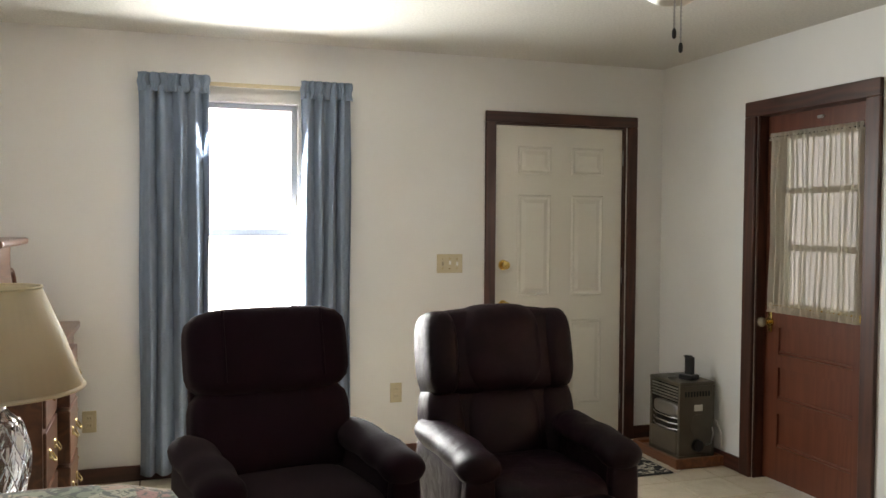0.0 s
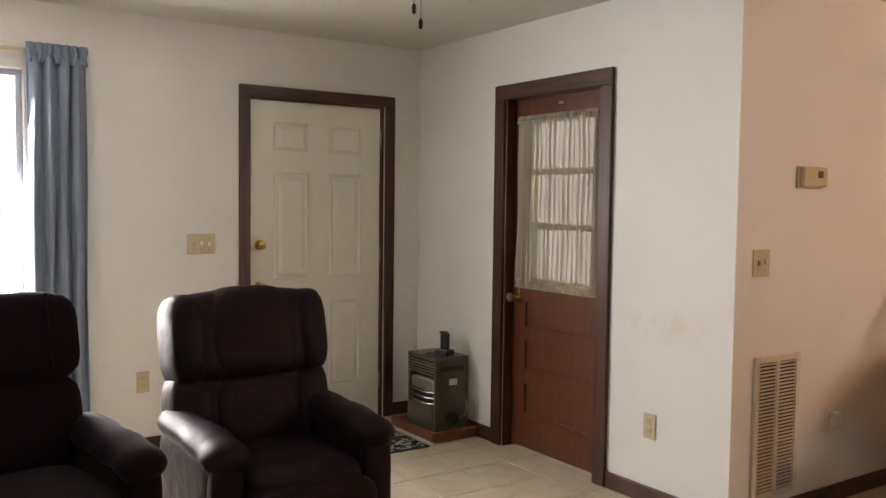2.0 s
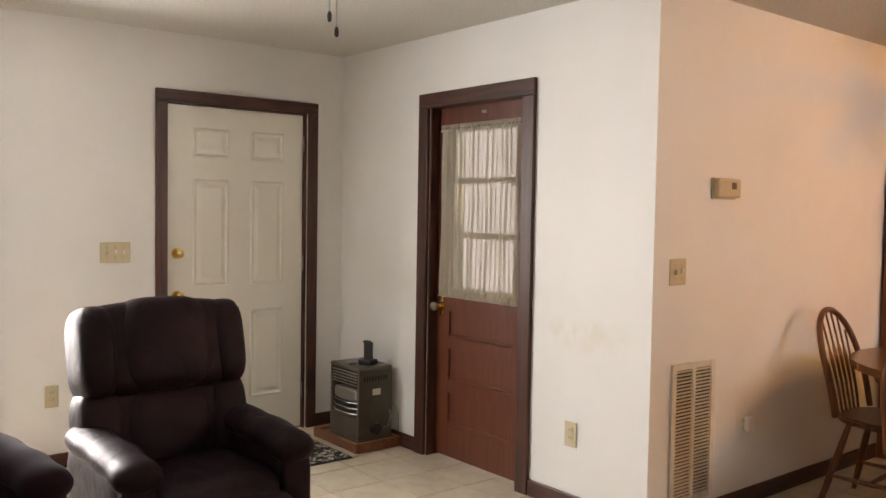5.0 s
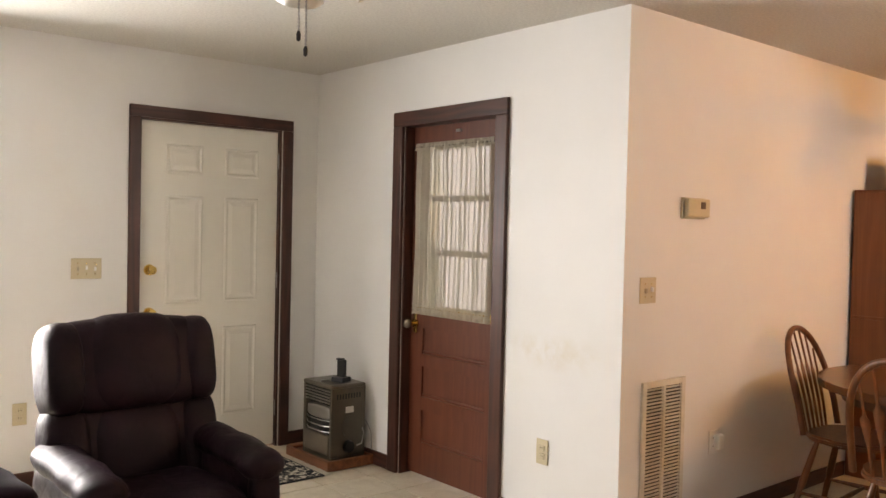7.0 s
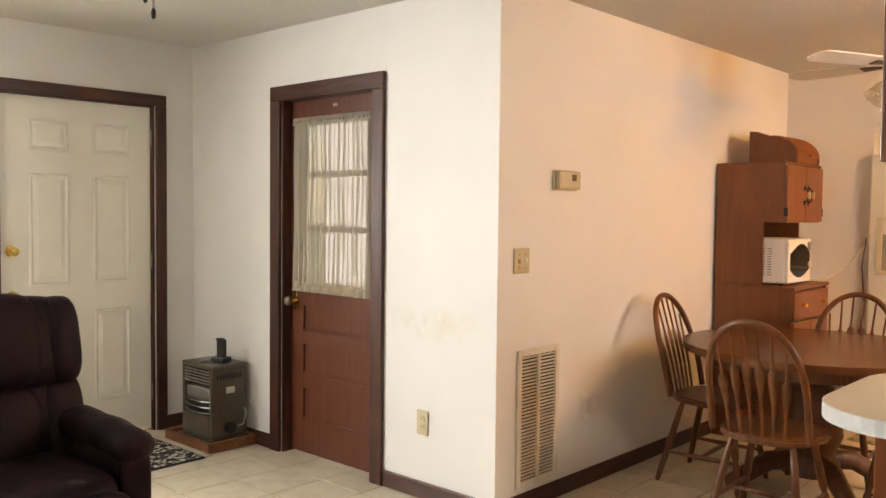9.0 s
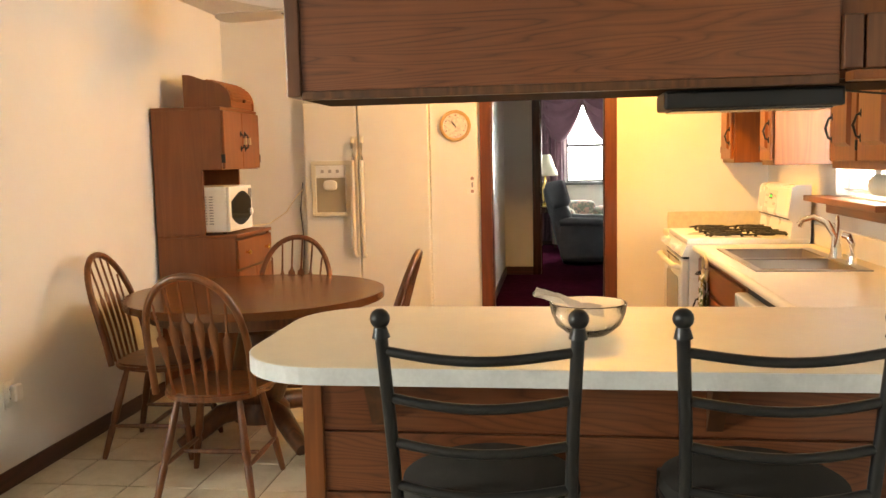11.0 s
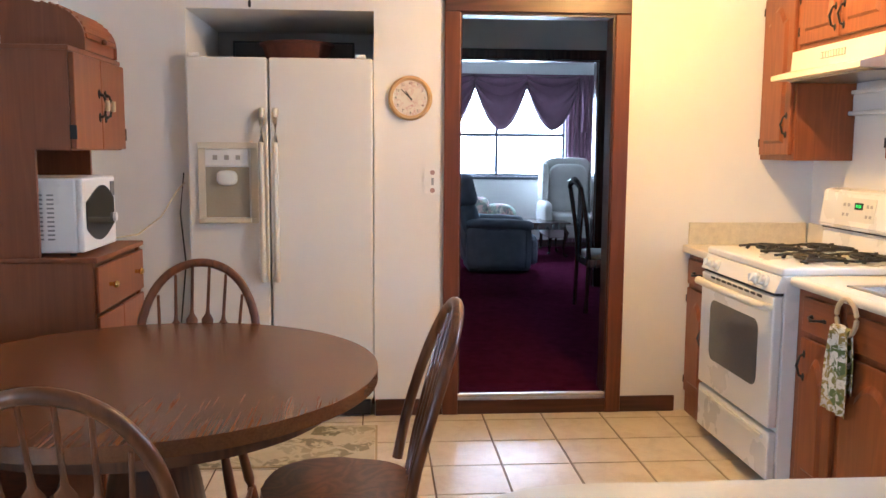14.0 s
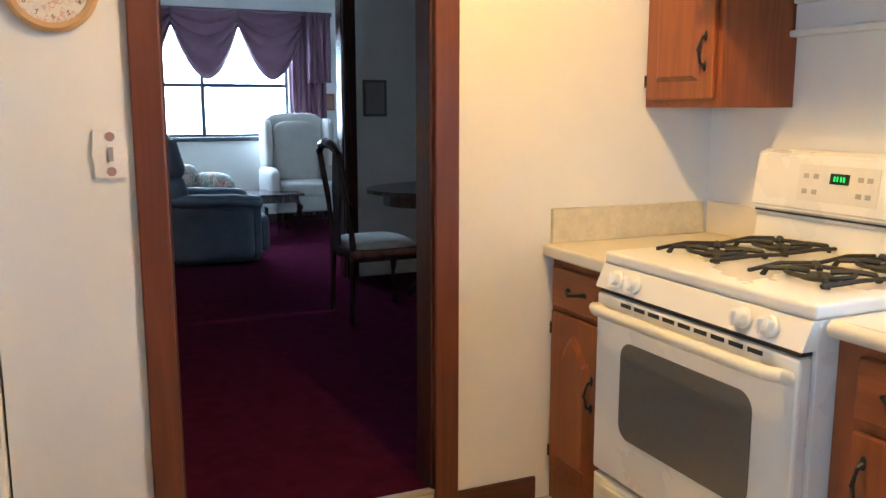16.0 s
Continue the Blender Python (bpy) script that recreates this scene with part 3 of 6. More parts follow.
tr = tagged(new("window_trim"), "oak sill under the kitchen window", "window trim", "", "structure")
part("window_sill", B(5.31, 0.12, 1.135, 6.34, 0.30, 1.165, bevel=0.005), OAK_X, tr)
part("apron", B(5.36, 0.178, 1.075, 6.29, 0.20, 1.133, bevel=0.004), OAK_X, tr)
blinds = thing("window_blind", "white slatted blind in the kitchen window", "blind")
for i in range(17):
    bm = slab(bmesh.new(), [(5.455, -0.012), (6.175, -0.012), (6.175, 0.012), (5.455, 0.012)], -0.0008, 0.0008, pose(0, 0.145, 1.20 + i * 0.05, 28, 0, 0))
    part("slat", bm, WHITE, blinds)
part("headrail", B(5.45, 0.128, 2.05, 6.18, 0.165, 2.09), WHITE, blinds)
# daylight seen through the windows
for nm, a in (("backdrop_north", (0.2, 7.6, -0.1, 3.2, 7.62, 4.0)), ("backdrop_east", (16.0, -2.2, -0.1, 16.02, 3.6, 4.0)), ("backdrop_south", (4.6, -1.0, -0.1, 7.2, -0.98, 3.6))):
    tagged(part(nm, B(*a), OUTSIDE), "overexposed daylight outside the window", "backdrop", "", "structure")

tagged(part("backdrop_porch", B(7.0, 4.2, -0.1, 7.05, 8.5, 3.2), glow("hazy_porch_light", (0.62, 0.70, 0.80), 0.45)), "pale hazy daylight past the door glass", "backdrop", "", "structure")

# baseboards
bb = tagged(new("baseboard"), "dark stained wooden baseboards", "baseboard", "", "structure")
for a, m in (((0.15, 6.505, 0, 3.0, 6.52, 0.085), TRIM_X), ((4.063, 6.505, 0, 4.26, 6.52, 0.085), TRIM_X), ((4.245, 5.657, 0, 4.26, 6.505, 0.085), TRIM_H), ((4.245, 3.97, 0, 4.26, 4.703, 0.085), TRIM_H),
             ((4.245, 3.955, 0, 6.44, 3.97, 0.085), TRIM_X), ((7.595, 2.117, 0, 7.61, 2.46, 0.085), TRIM_H), ((7.595, 0.88, 0, 7.61, 1.173, 0.085), TRIM_H), ((7.595, 1.174, 0, 7.608, 2.116, 0.074), TRIM_H), ((7.595, 3.38, 0, 7.61, 3.955, 0.085), TRIM_H),
             ((11.085, 1.831, 0.1, 11.10, 2.16, 0.19), TRIM_H), ((7.75, 2.145, 0.1, 11.085, 2.16, 0.19), TRIM_X), ((14.385, -2.0, 0.1, 14.40, 3.6, 0.19), TRIM_H)):
    part("board", B(*a, bevel=0.004), m, bb)

# ---- living room ----
def drapes():
    for nm, a, s, w, seed, lab in (("drape", 0.995, 0.36, 3.4, 3, "slate blue pleated drape hanging to the floor"), ("drape", 1.86, 0.285, 3.2, 8, "slate blue pleated drape, gathered beside the window")):
        t = thing(nm, lab, "curtain", group="living room drapes")
        cloth("cloth", drape(bmesh.new(), a, 6.435, 110, s, 0.045, 2.145, 26, 0.024, 0.034, w * 1.3, seed, harmonics=0.5), CURTAIN, t, "", 0.004)
        cloth("pleat_heading", drape(bmesh.new(), a - 0.004, 6.428, 110, s + 0.008, 2.115, 2.215, 6, 0.010, 0.014, 7, seed), CURTAIN, t, "", 0.004)
    t = thing("curtain_rod", "thin ivory traverse curtain rod", "curtain rod")
    part("bar", B(0.985, 6.462, 2.165, 2.15, 6.472, 2.187, bevel=0.002), IVORY, t)
    for x in (0.99, 2.13):
        part("bracket", B(x, 6.468, 2.16, x + 0.015, 6.519, 2.19, bevel=0.002), IVORY, t)


drapes()


def recliner(name, label, material, x, y, rz, soft, wide=0.39):
    """A big padded recliner that faces -y: split back, pillow arms, footrest."""
    t = thing(name, label, "recliner", x, y, 0, rz, "pair of recliners")
    lean = pose(0, 0.20, 0.42, -13, 0, 0)
    si = wide - 0.13
    part("base", B(-si, -0.28, 0.02, si, 0.30, 0.22, bevel=0.02), material, t)
    part("seat", cushion(bmesh.new(), -si - 0.01, -0.33, 0.22, si + 0.01, 0.30, 0.465, 4), material, t, "", True)
    part("footrest", cushion(bmesh.new(), -si, -0.365, 0.08, si, -0.28, 0.41, 5), material, t, "", True)
    if soft:
        part("lower_back", cushion(bmesh.new(), -0.325, -0.05, 0.0, 0.325, 0.16, 0.37, 5, m=lean), material, t, "", True)
        part("head_pillow", cushion(bmesh.new(), -0.33, -0.075, 0.325, 0.33, 0.16, 0.675, 5, m=lean), material, t, "", True)
        for s in (-0.20, 0.20):
            part("back_seam", tube(bmesh.new(), [lean @ Vector((s, -0.074, 0.38 + 0.28 * i / 8)) for i in range(9)], 0.005, 6), material, t, "", True)
    else:
        part("lumbar_center", cushion(bmesh.new(), -0.185, -0.082, -0.05, 0.185, 0.10, 0.32, 3.4, m=lean), material, t, "", True)
        part("headrest_center", cushion(bmesh.new(), -0.205, -0.130, 0.275, 0.205, 0.13, 0.662, 3.6, m=lean), material, t, "", True)
        part("lumbar_pad", cushion(bmesh.new(), -0.335, -0.055, -0.06, 0.335, 0.15, 0.335, 5.0, m=lean), material, t, "", True)
        part("headrest", cushion(bmesh.new(), -0.325, -0.105, 0.275, 0.325, 0.15, 0.648, 4.6, m=lean), material, t, "", True)
        for s in (-1, 1):
            part("side_bolster", cushion(bmesh.new(), s * 0.175, -0.074, -0.05, s * 0.345, 0.14, 0.325, 3.8, m=lean), material, t, "", True)
            part("headrest_wing", cushion(bmesh.new(), s * 0.195, -0.122, 0.276, s * 0.342, 0.14, 0.638, 3.6, m=lean), material, t, "", True)
    for s in (-1, 1):
        part("arm_side", cushion(bmesh.new(), s * (wide - 0.15), -0.245, 0.06, s * (wide - 0.025), 0.33, 0.53, 8), material, t, "", True)
        pts = [(s * (wide - 0.088), 0.33 - 0.625 * u, 0.555 - 0.012 * u - 0.03 * u ** 6) for u in [1 - (1 - i / 16) ** 1.5 for i in range(17)]]
        part("arm_pad", tube(bmesh.new(), pts, [0.05, 0.078] + [0.086 + 0.004 * math.sin(i * 1.3) for i in range(11)] + [0.088, 0.083, 0.068, 0.035], 18, 0.70), material, t, "", True)
        part("arm_front", cushion(bmesh.new(), s * (wide - 0.145), -0.28, 0.06, s * (wide - 0.025), -0.22, 0.52, 6), material, t, "", True)
    part("back_shell", cushion(bmesh.new(), -0.30, 0.11, -0.30, 0.30, 0.19, 0.61, 6, m=lean), material, t, "", True)
    return t


recliner("recliner", "dark burgundy velour recliner beside the window", FABRIC, 1.575, 4.78, 10, True, 0.42)
recliner("recliner", "dark burgundy leather recliner with segmented padded back", LEATHER, 2.50, 4.76, 2, False)


def heater():
    t = thing("gas_heater", "old brown metal gas space heater on a wooden tray", "heater", 4.10, 6.02, 0.045)
    HM = plain("bronze_enamel", (0.115, 0.098, 0.075), 0.35, 0.35, 0.15, 6, 160, 0.1)
    DK = plain("heater_inside", (0.02, 0.018, 0.016), 0.7)
    w, d, h = 0.20, 0.17, 0.60
    bm = box(bmesh.new(), -w, -d, 0, w, d, 0.02)
    box(bm, -w, d - 0.02, 0.02, w, d, h - 0.03)
    box(bm, -w, -d, 0.02, -w + 0.03, d - 0.02, h - 0.03, bevel=0.006)
    box(bm, w - 0.03, -d, 0.02, w, d - 0.02, h - 0.03, bevel=0.006)
    part("case", bm, HM, t)
    part("top_cover", B(-w - 0.004, -d - 0.006, h - 0.035, w + 0.004, d + 0.004, h, bevel=0.016, seg=3), HM, t)
    part("burner_box", B(-w + 0.03, -d + 0.05, 0.02, w - 0.03, d - 0.02, h - 0.04), DK, t, "near-black heater interior")
    part("lower_door", B(-w + 0.03, -d - 0.008, 0.02, w - 0.03, -d + 0.02, 0.20, bevel=0.012), HM, t)
    bm = bmesh.new()
    for i in range(5):
        rod(bm, (-w + 0.03, -d + 0.008, 0.45 + i * 0.024), (w - 0.03, -d + 0.008, 0.45 + i * 0.024), 0.007, None, 8)
    part("top_grille", bm, STEEL, t, "chrome bar grille")
    bm = bmesh.new()
    for i in range(3):
        tube(bm, [(-w + 0.03, -d + 0.02, 0.22 + i * 0.045), (-0.09, -d - 0.02, 0.22 + i * 0.045), (0.09, -d - 0.02, 0.22 + i * 0.045), (w - 0.03, -d + 0.02, 0.22 + i * 0.045)], 0.005, 6)
    part("guard", bm, STEEL, t, "bowed wire guard")
    part("reflector", cushion(bmesh.new(), -w + 0.04, -d + 0.0, 0.31, w - 0.04, -d + 0.06, 0.42, 4), STEEL, t, "dull metal reflector", True)
    bm = bmesh.new()
    for i in range(9):
        box(bm, -w - 0.003, -d + 0.05 + i * 0.028, 0.485, -w + 0.001, -d + 0.064 + i * 0.028, 0.525)
    part("side_slots", bm, DK, t)
    part("side_slots", bm_copy_x(w), DK, t)
    part("data_plate", B(w, -0.03, 0.37, w + 0.003, 0.05, 0.42), PAPER, t, "pale printed label")
    ov = [(0.085 * math.cos(math.tau * i / 24), 0.075 * math.sin(math.tau * i / 24)) for i in range(24)]
    part("side_plate", slab(bmesh.new(), ov, 0, 0.006, pose(w, 0.01, 0.26, 0, 90, 0)), HM, t)
    bm = rod(bmesh.new(), (w, 0.0, 0.10), (w + 0.03, 0.0, 0.10), 0.05, 0.045, 20)
    part("valve_knob", bm, BLACK, t, "black control knob")
    bm = tube(bmesh.new(), [(w + 0.01, 0.08, 0.10), (w + 0.05, 0.10, 0.12), (w + 0.05, 0.12, 0.20), (w + 0.02, 0.13, 0.24)], 0.006, 8)
    tube(bm, [(w + 0.02, 0.16, 0.30), (w + 0.06, 0.19, 0.20), (w + 0.04, 0.215, 0.0)], 0.005, 8)
    part("gas_pipe", bm, STEEL, t, "bent metal gas pipe")
    t.rotation_euler = (0, 0, radians(-90 + HEATER_TURN))
    t.scale = (0.80, 0.71, 0.75)
    tray = thing("heater_tray", "shallow red-brown wooden tray under the heater", "tray", 4.085, 6.04, 0, HEATER_TURN)
    TW = wood("tray_wood", (0.14, 0.045, 0.018), (0.26, 0.09, 0.035), "y", 0.5)
    part("board", B(-0.14, -0.215, 0.002, 0.14, 0.215, 0.045), TW, tray)
    for a in ((-0.165, -0.24, 0.002, -0.14, 0.24, 0.062), (0.14, -0.24, 0.002, 0.165, 0.24, 0.062), (-0.14, -0.24, 0.002, 0.14, -0.215, 0.062), (-0.14, 0.215, 0.002, 0.20, 0.27, 0.062)):
        part("rim", B(*a, bevel=0.004), TW, tray)
    return t


HEATER_TURN = 0


def bm_copy_x(w):
    bm = bmesh.new()
    for i in range(9):
        box(bm, w - 0.001, -0.12 + i * 0.028, 0.485, w + 0.003, -0.106 + i * 0.028, 0.525)
    return bm


heater()
ph = thing("cordless_phone", "small black cordless phone standing in its cradle", "phone", 4.10, 5.95, 0.496, -70)
part("cradle", B(-0.045, -0.04, 0, 0.045, 0.045, 0.03, bevel=0.006), BLACK, ph)
part("handset", box(bmesh.new(), -0.028, -0.008, 0.02, 0.028, 0.022, 0.135, bevel=0.008), BLACK, ph)
part("antenna_cap", B(-0.032, -0.01, 0.13, 0.012, 0.02, 0.142, bevel=0.003), BLACK, ph)
t = thing("lighter", "small pale lighter lying on the heater", "lighter", 4.02, 6.0, 0.497)
part("case", B(-0.03, -0.008, 0, 0.03, 0.008, 0.012, bevel=0.003), STEEL, t)


def rug():
    t = thing("door_rug", "small black and cream patterned rug with fringe", "rug", 3.50, 6.05, 0.002, 0)
    m, nt, b = shader("patterned_rug", 0.95, 0, 0.1)
    v = nt.nodes.new("ShaderNodeTexVoronoi")
    v.feature = "DISTANCE_TO_EDGE"
    v.inputs["Scale"].default_value = 17
    nt.links.new(coords(nt), v.inputs["Vector"])
    n = noise_tex(nt, coords(nt), 28, 3, 0.5, 1.2)
    mixed = mix(nt, 0.55, v.outputs["Distance"], n)
    nt.links.new(ramp(nt, mixed, [(0.28, (0.55, 0.50, 0.42)), (0.33, (0.02, 0.02, 0.022))]), b.inputs["Base Color"])
    part("rug_weave", B(-0.40, -0.28, 0, 0.36, 0.28, 0.012, bevel=0.003), m, t)
    part("border", B(-0.415, -0.295, 0, 0.375, 0.295, 0.008, bevel=0.002), plain("black_yarn", (0.02, 0.02, 0.02), 1), t)
    bm = bmesh.new()
    rnd = random.Random(5)
    for i in range(60):
        y = -0.29 + 0.58 * i / 59
        tube(bm, [(0.372, y, 0.006), (0.395, y + rnd.uniform(-0.008, 0.008), 0.009), (0.415 + rnd.uniform(0, 0.02), y + rnd.uniform(-0.014, 0.014), 0.004)], 0.0035, 5)
    part("fringe", bm, plain("cream_yarn", (0.6, 0.55, 0.45), 1), t, "cream knotted fringe")


rug()


def table_lamp():
    t = thing("table_lamp", "cut crystal table lamp with pleated cream shade", "lamp", 0.665, 4.2, 0.60)
    m, nt, b = shader("lampshade_cloth", 0.8, 0, 0.2)
    b.inputs["Base Color"].default_value = (0.70, 0.64, 0.51, 1)
    tl = nt.nodes.new("ShaderNodeBsdfTranslucent")
    tl.inputs[0].default_value = (0.72, 0.60, 0.40, 1)
    ms = nt.nodes.new("ShaderNodeMixShader")
    ms.inputs[0].default_value = 0.35
    nt.links.new(b.outputs[0], ms.inputs[1])
    nt.links.new(tl.outputs[0], ms.inputs[2])
    nt.links.new(ms.outputs[0], nt.nodes["Material Output"].inputs[0])
    bm = lathe(bmesh.new(), [(0.232, 0.365), (0.185, 0.50), (0.125, 0.645)], 96, None, 48, 0.006)
    bmesh.ops.delete(bm, geom=[f for f in bm.faces if len(f.verts) > 4], context="FACES")
    cloth("shade", bm, m, t, "pleated cream lampshade", 0.003)
    part("shade_rim", tube(bmesh.new(), [(0.233 * math.cos(a * math.tau / 48), 0.233 * math.sin(a * math.tau / 48), 0.367) for a in range(48)], 0.006, 6, 1, True), m, t, "", True)
    part("shade_rim", tube(bmesh.new(), [(0.126 * math.cos(a * math.tau / 48), 0.126 * math.sin(a * math.tau / 48), 0.645) for a in range(48)], 0.004, 6, 1, True), m, t, "", True)
    part("foot", lathe(bmesh.new(), [(0.085, 0.0), (0.085, 0.015), (0.06, 0.03), (0.05, 0.05)], 28), CHROME, t, "polished metal foot", True)
    cut = glass_mat("cut_crystal", (0.95, 0.97, 1.0), 0.05)
    bm = lathe(bmesh.new(), [(0.05, 0.05), (0.06, 0.08), (0.085, 0.16), (0.09, 0.22), (0.075, 0.27), (0.045, 0.30), (0.035, 0.31)], 36, None, 12, 0.03)
    part("crystal_body", bm, cut, t, "diamond cut crystal body")
    for k in range(12):
        for s in (1, -1):
            pts = []
            for i in range(9):
                z = 0.07 + 0.21 * i / 8
                r = 0.062 + 0.034 * math.sin(math.pi * min(1, (z - 0.03) / 0.27)) 
                a = math.tau * k / 12 + s * i * 0.13
                pts.append((r * math.cos(a), r * math.sin(a), z))
            part("cut_ridge", tube(bmesh.new(), pts, 0.003, 5), cut, t, "", True)
    part("neck", rod(bmesh.new(), (0, 0, 0.305), (0, 0, 0.36), 0.035, 0.018, 20), CHROME, t, "", True)
    part("harp", rod(bmesh.new(), (0, 0, 0.36), (0, 0, 0.66), 0.004), BRASS, t)
    e = thing("end_table", "dark wooden end table under the crystal lamp", "table", 0.62, 4.2, 0)
    part("tabletop", B(-0.28, -0.28, 0.565, 0.28, 0.28, 0.60, bevel=0.006), DESKW, e)
    for sx in (-1, 1):
        for sy in (-1, 1):
            part("leg", rod(bmesh.new(), (sx * 0.24, sy * 0.24, 0), (sx * 0.24, sy * 0.24, 0.565), 0.018, 0.025), DESKW, e)


table_lamp()
FLORAL = floral("floral_upholstery", (0.16, 0.17, 0.16), [(0.55, 0.47, 0.36), (0.45, 0.22, 0.22), (0.20, 0.26, 0.20), (0.62, 0.55, 0.45)], 14)
ac = thing("floral_armchair", "floral upholstered armchair with a rolled back", "armchair", 0.665, 3.35, 0, 0)
part("base", B(-0.46, -0.42, 0.05, 0.46, 0.26, 0.30, bevel=0.02), FLORAL, ac)
part("seat_cushion", cushion(bmesh.new(), -0.36, -0.45, 0.28, 0.36, 0.16, 0.47, 5), FLORAL, ac, "", True)
part("backrest", cushion(bmesh.new(), -0.515, 0.10, 0.25, 0.515, 0.33, 0.845, 7), FLORAL, ac, "", True)
for s in (-1, 1):
    part("arm", cushion(bmesh.new(), s * 0.34, -0.45, 0.10, s * 0.52, 0.2, 0.60, 5), FLORAL, ac, "", True)
    for y in (-0.36, 0.22):
        part("leg", rod(bmesh.new(), (s * 0.42, y, 0), (s * 0.42, y, 0.06), 0.02, 0.028), DESKW, ac)


def dresser():
    t = thing("dresser", "dark cherry dresser with brass drawer pulls", "dresser", 0.16, 5.25, 0)
    part("carcase", B(0, 0, 0.06, 0.50, 1.18, 0.86, bevel=0.004), DESKW, t)
    part("top", B(-0.0, -0.02, 0.86, 0.54, 1.20, 0.895, bevel=0.008), DESKW, t)
    for y0, y1, out in ((0.02, 0.40, 0.50), (0.41, 0.77, 0.55), (0.78, 1.16, 0.50)):
        for k in range(3):
            z = 0.10 + k * 0.25
            d = part("drawer", B(out - 0.06, y0, z, out + 0.012, y1, z + 0.235, bevel=0.006), DESKW, t)
            for yy in (y0 + 0.1, y1 - 0.1):
                bm = rod(bmesh.new(), (out + 0.012, yy, z + 0.125), (out + 0.018, yy, z + 0.125), 0.022, 0.018, 14)
                tube(bm, [(out + 0.02, yy - 0.03, z + 0.125), (out + 0.034, yy - 0.02, z + 0.10), (out + 0.036, yy + 0.02, z + 0.10), (out + 0.02, yy + 0.03, z + 0.125)], 0.004, 6)
                part("pull", bm, AGED, d, "aged brass bail pull", True)
    h = thing("hutch_top", "dark wooden cabinet top standing on the dresser", "cabinet", 0.16, 5.25, 0.895)
    part("body", B(0, 0.05, 0, 0.30, 0.62, 0.42, bevel=0.004), DESKW, h)
    part("cornice", B(-0.0, 0.0, 0.42, 0.37, 0.67, 0.45, bevel=0.012), DESKW, h)
    m = thing("round_mirror", "small oval framed mirror standing on the dresser", "mirror", 0.42, 5.98, 0.894, 0)
    ov = [(0.02, 0.13 * math.cos(math.tau * i / 32), 0.15 + 0.15 * math.sin(math.tau * i / 32)) for i in range(32)]
    part("frame", tube(bmesh.new(), ov, 0.012, 8, 1, True), DESKW, m, "", True)
    part("mirror_glass", slab(bmesh.new(), [(p[1], p[2]) for p in ov], 0, 0.004, Matrix(((0, 0, 1, 0.018), (1, 0, 0, 0), (0, 1, 0, 0), (0, 0, 0, 1)))), CHROME, m)


dresser()


def wall_plate(name, label, x, y, z, rz, w, h, kind, material=IVORY):
    t = thing(name, label, "switch" if kind == "switch" else "outlet", x, y, z, rz)
    part("plate", B(-w / 2, -0.006, -h / 2, w / 2, 0, h / 2, bevel=0.003), material, t)
    if kind == "switch":
        n = max(1, round(w / 0.05))
        for i in range(n):
            cx = (i - (n - 1) / 2) * 0.046
            part("toggle", B(cx - 0.005, -0.018, -0.012 + 0.006 * (i % 2), cx + 0.005, -0.005, 0.010 + 0.006 * (i % 2), bevel=0.002), WHITE if i != 0 else IVORY_DARK, t)
            for zz in (-0.03, 0.03):
                part("screw", rod(bmesh.new(), (cx, -0.005, zz), (cx, -0.0075, zz), 0.003, None, 8), BRASS, t)
    else:
        for zz in (-0.02, 0.02):
            s = part("socket", B(-0.017, -0.009, zz - 0.014, 0.017, -0.005, zz + 0.014, bevel=0.003), material, t)
            for dx in (-0.006, 0.006):
                part("slot", B(dx - 0.0012, -0.0095, zz - 0.003, dx + 0.0012, -0.0088, zz + 0.006), BLACK, s)
    return t


wall_plate("light_switch", "ivory three-gang light switch beside the white door", 2.775, 6.519, 1.173, 0, 0.165, 0.115, "switch")
wall_plate("wall_outlet", "ivory double outlet low on the window wall", 2.44, 6.519, 0.40, 0, 0.072, 0.118, "outlet")
wall_plate("wall_outlet", "ivory double outlet low on the window wall", 0.735, 6.519, 0.34, 0, 0.072, 0.118, "outlet")
wall_plate("wall_outlet", "ivory double outlet beside the red door", 4.259, 4.425, 0.375, -90, 0.075, 0.122, "outlet")
wall_plate("light_switch", "ivory two-gang light switch on the dining wall", 4.43, 3.969, 1.183, 0, 0.118, 0.118, "switch")
nl = wall_plate("wall_outlet", "white outlet with a small plug-in night light", 5.0, 3.969, 0.41, 0, 0.075, 0.12, "outlet", WHITE)
part("night_light", B(-0.005, -0.04, -0.035, 0.045, -0.008, 0.04, bevel=0.008), WHITE, nl, "small white plug-in night light")
th = thing("thermostat", "small ivory plastic wall thermostat", "thermostat", 4.763, 3.969, 1.564)
part("backplate", B(-0.095, -0.012, -0.05, 0.095, 0, 0.05, bevel=0.004), IVORY, th)
part("cover", B(-0.085, -0.04, -0.042, 0.095, -0.011, 0.046, bevel=0.008), IVORY, th)
part("dial_window", B(0.015, -0.043, -0.002, 0.05, -0.039, 0.03), plain("brown_window", (0.12, 0.07, 0.04), 0.3), th, "dark dial window")


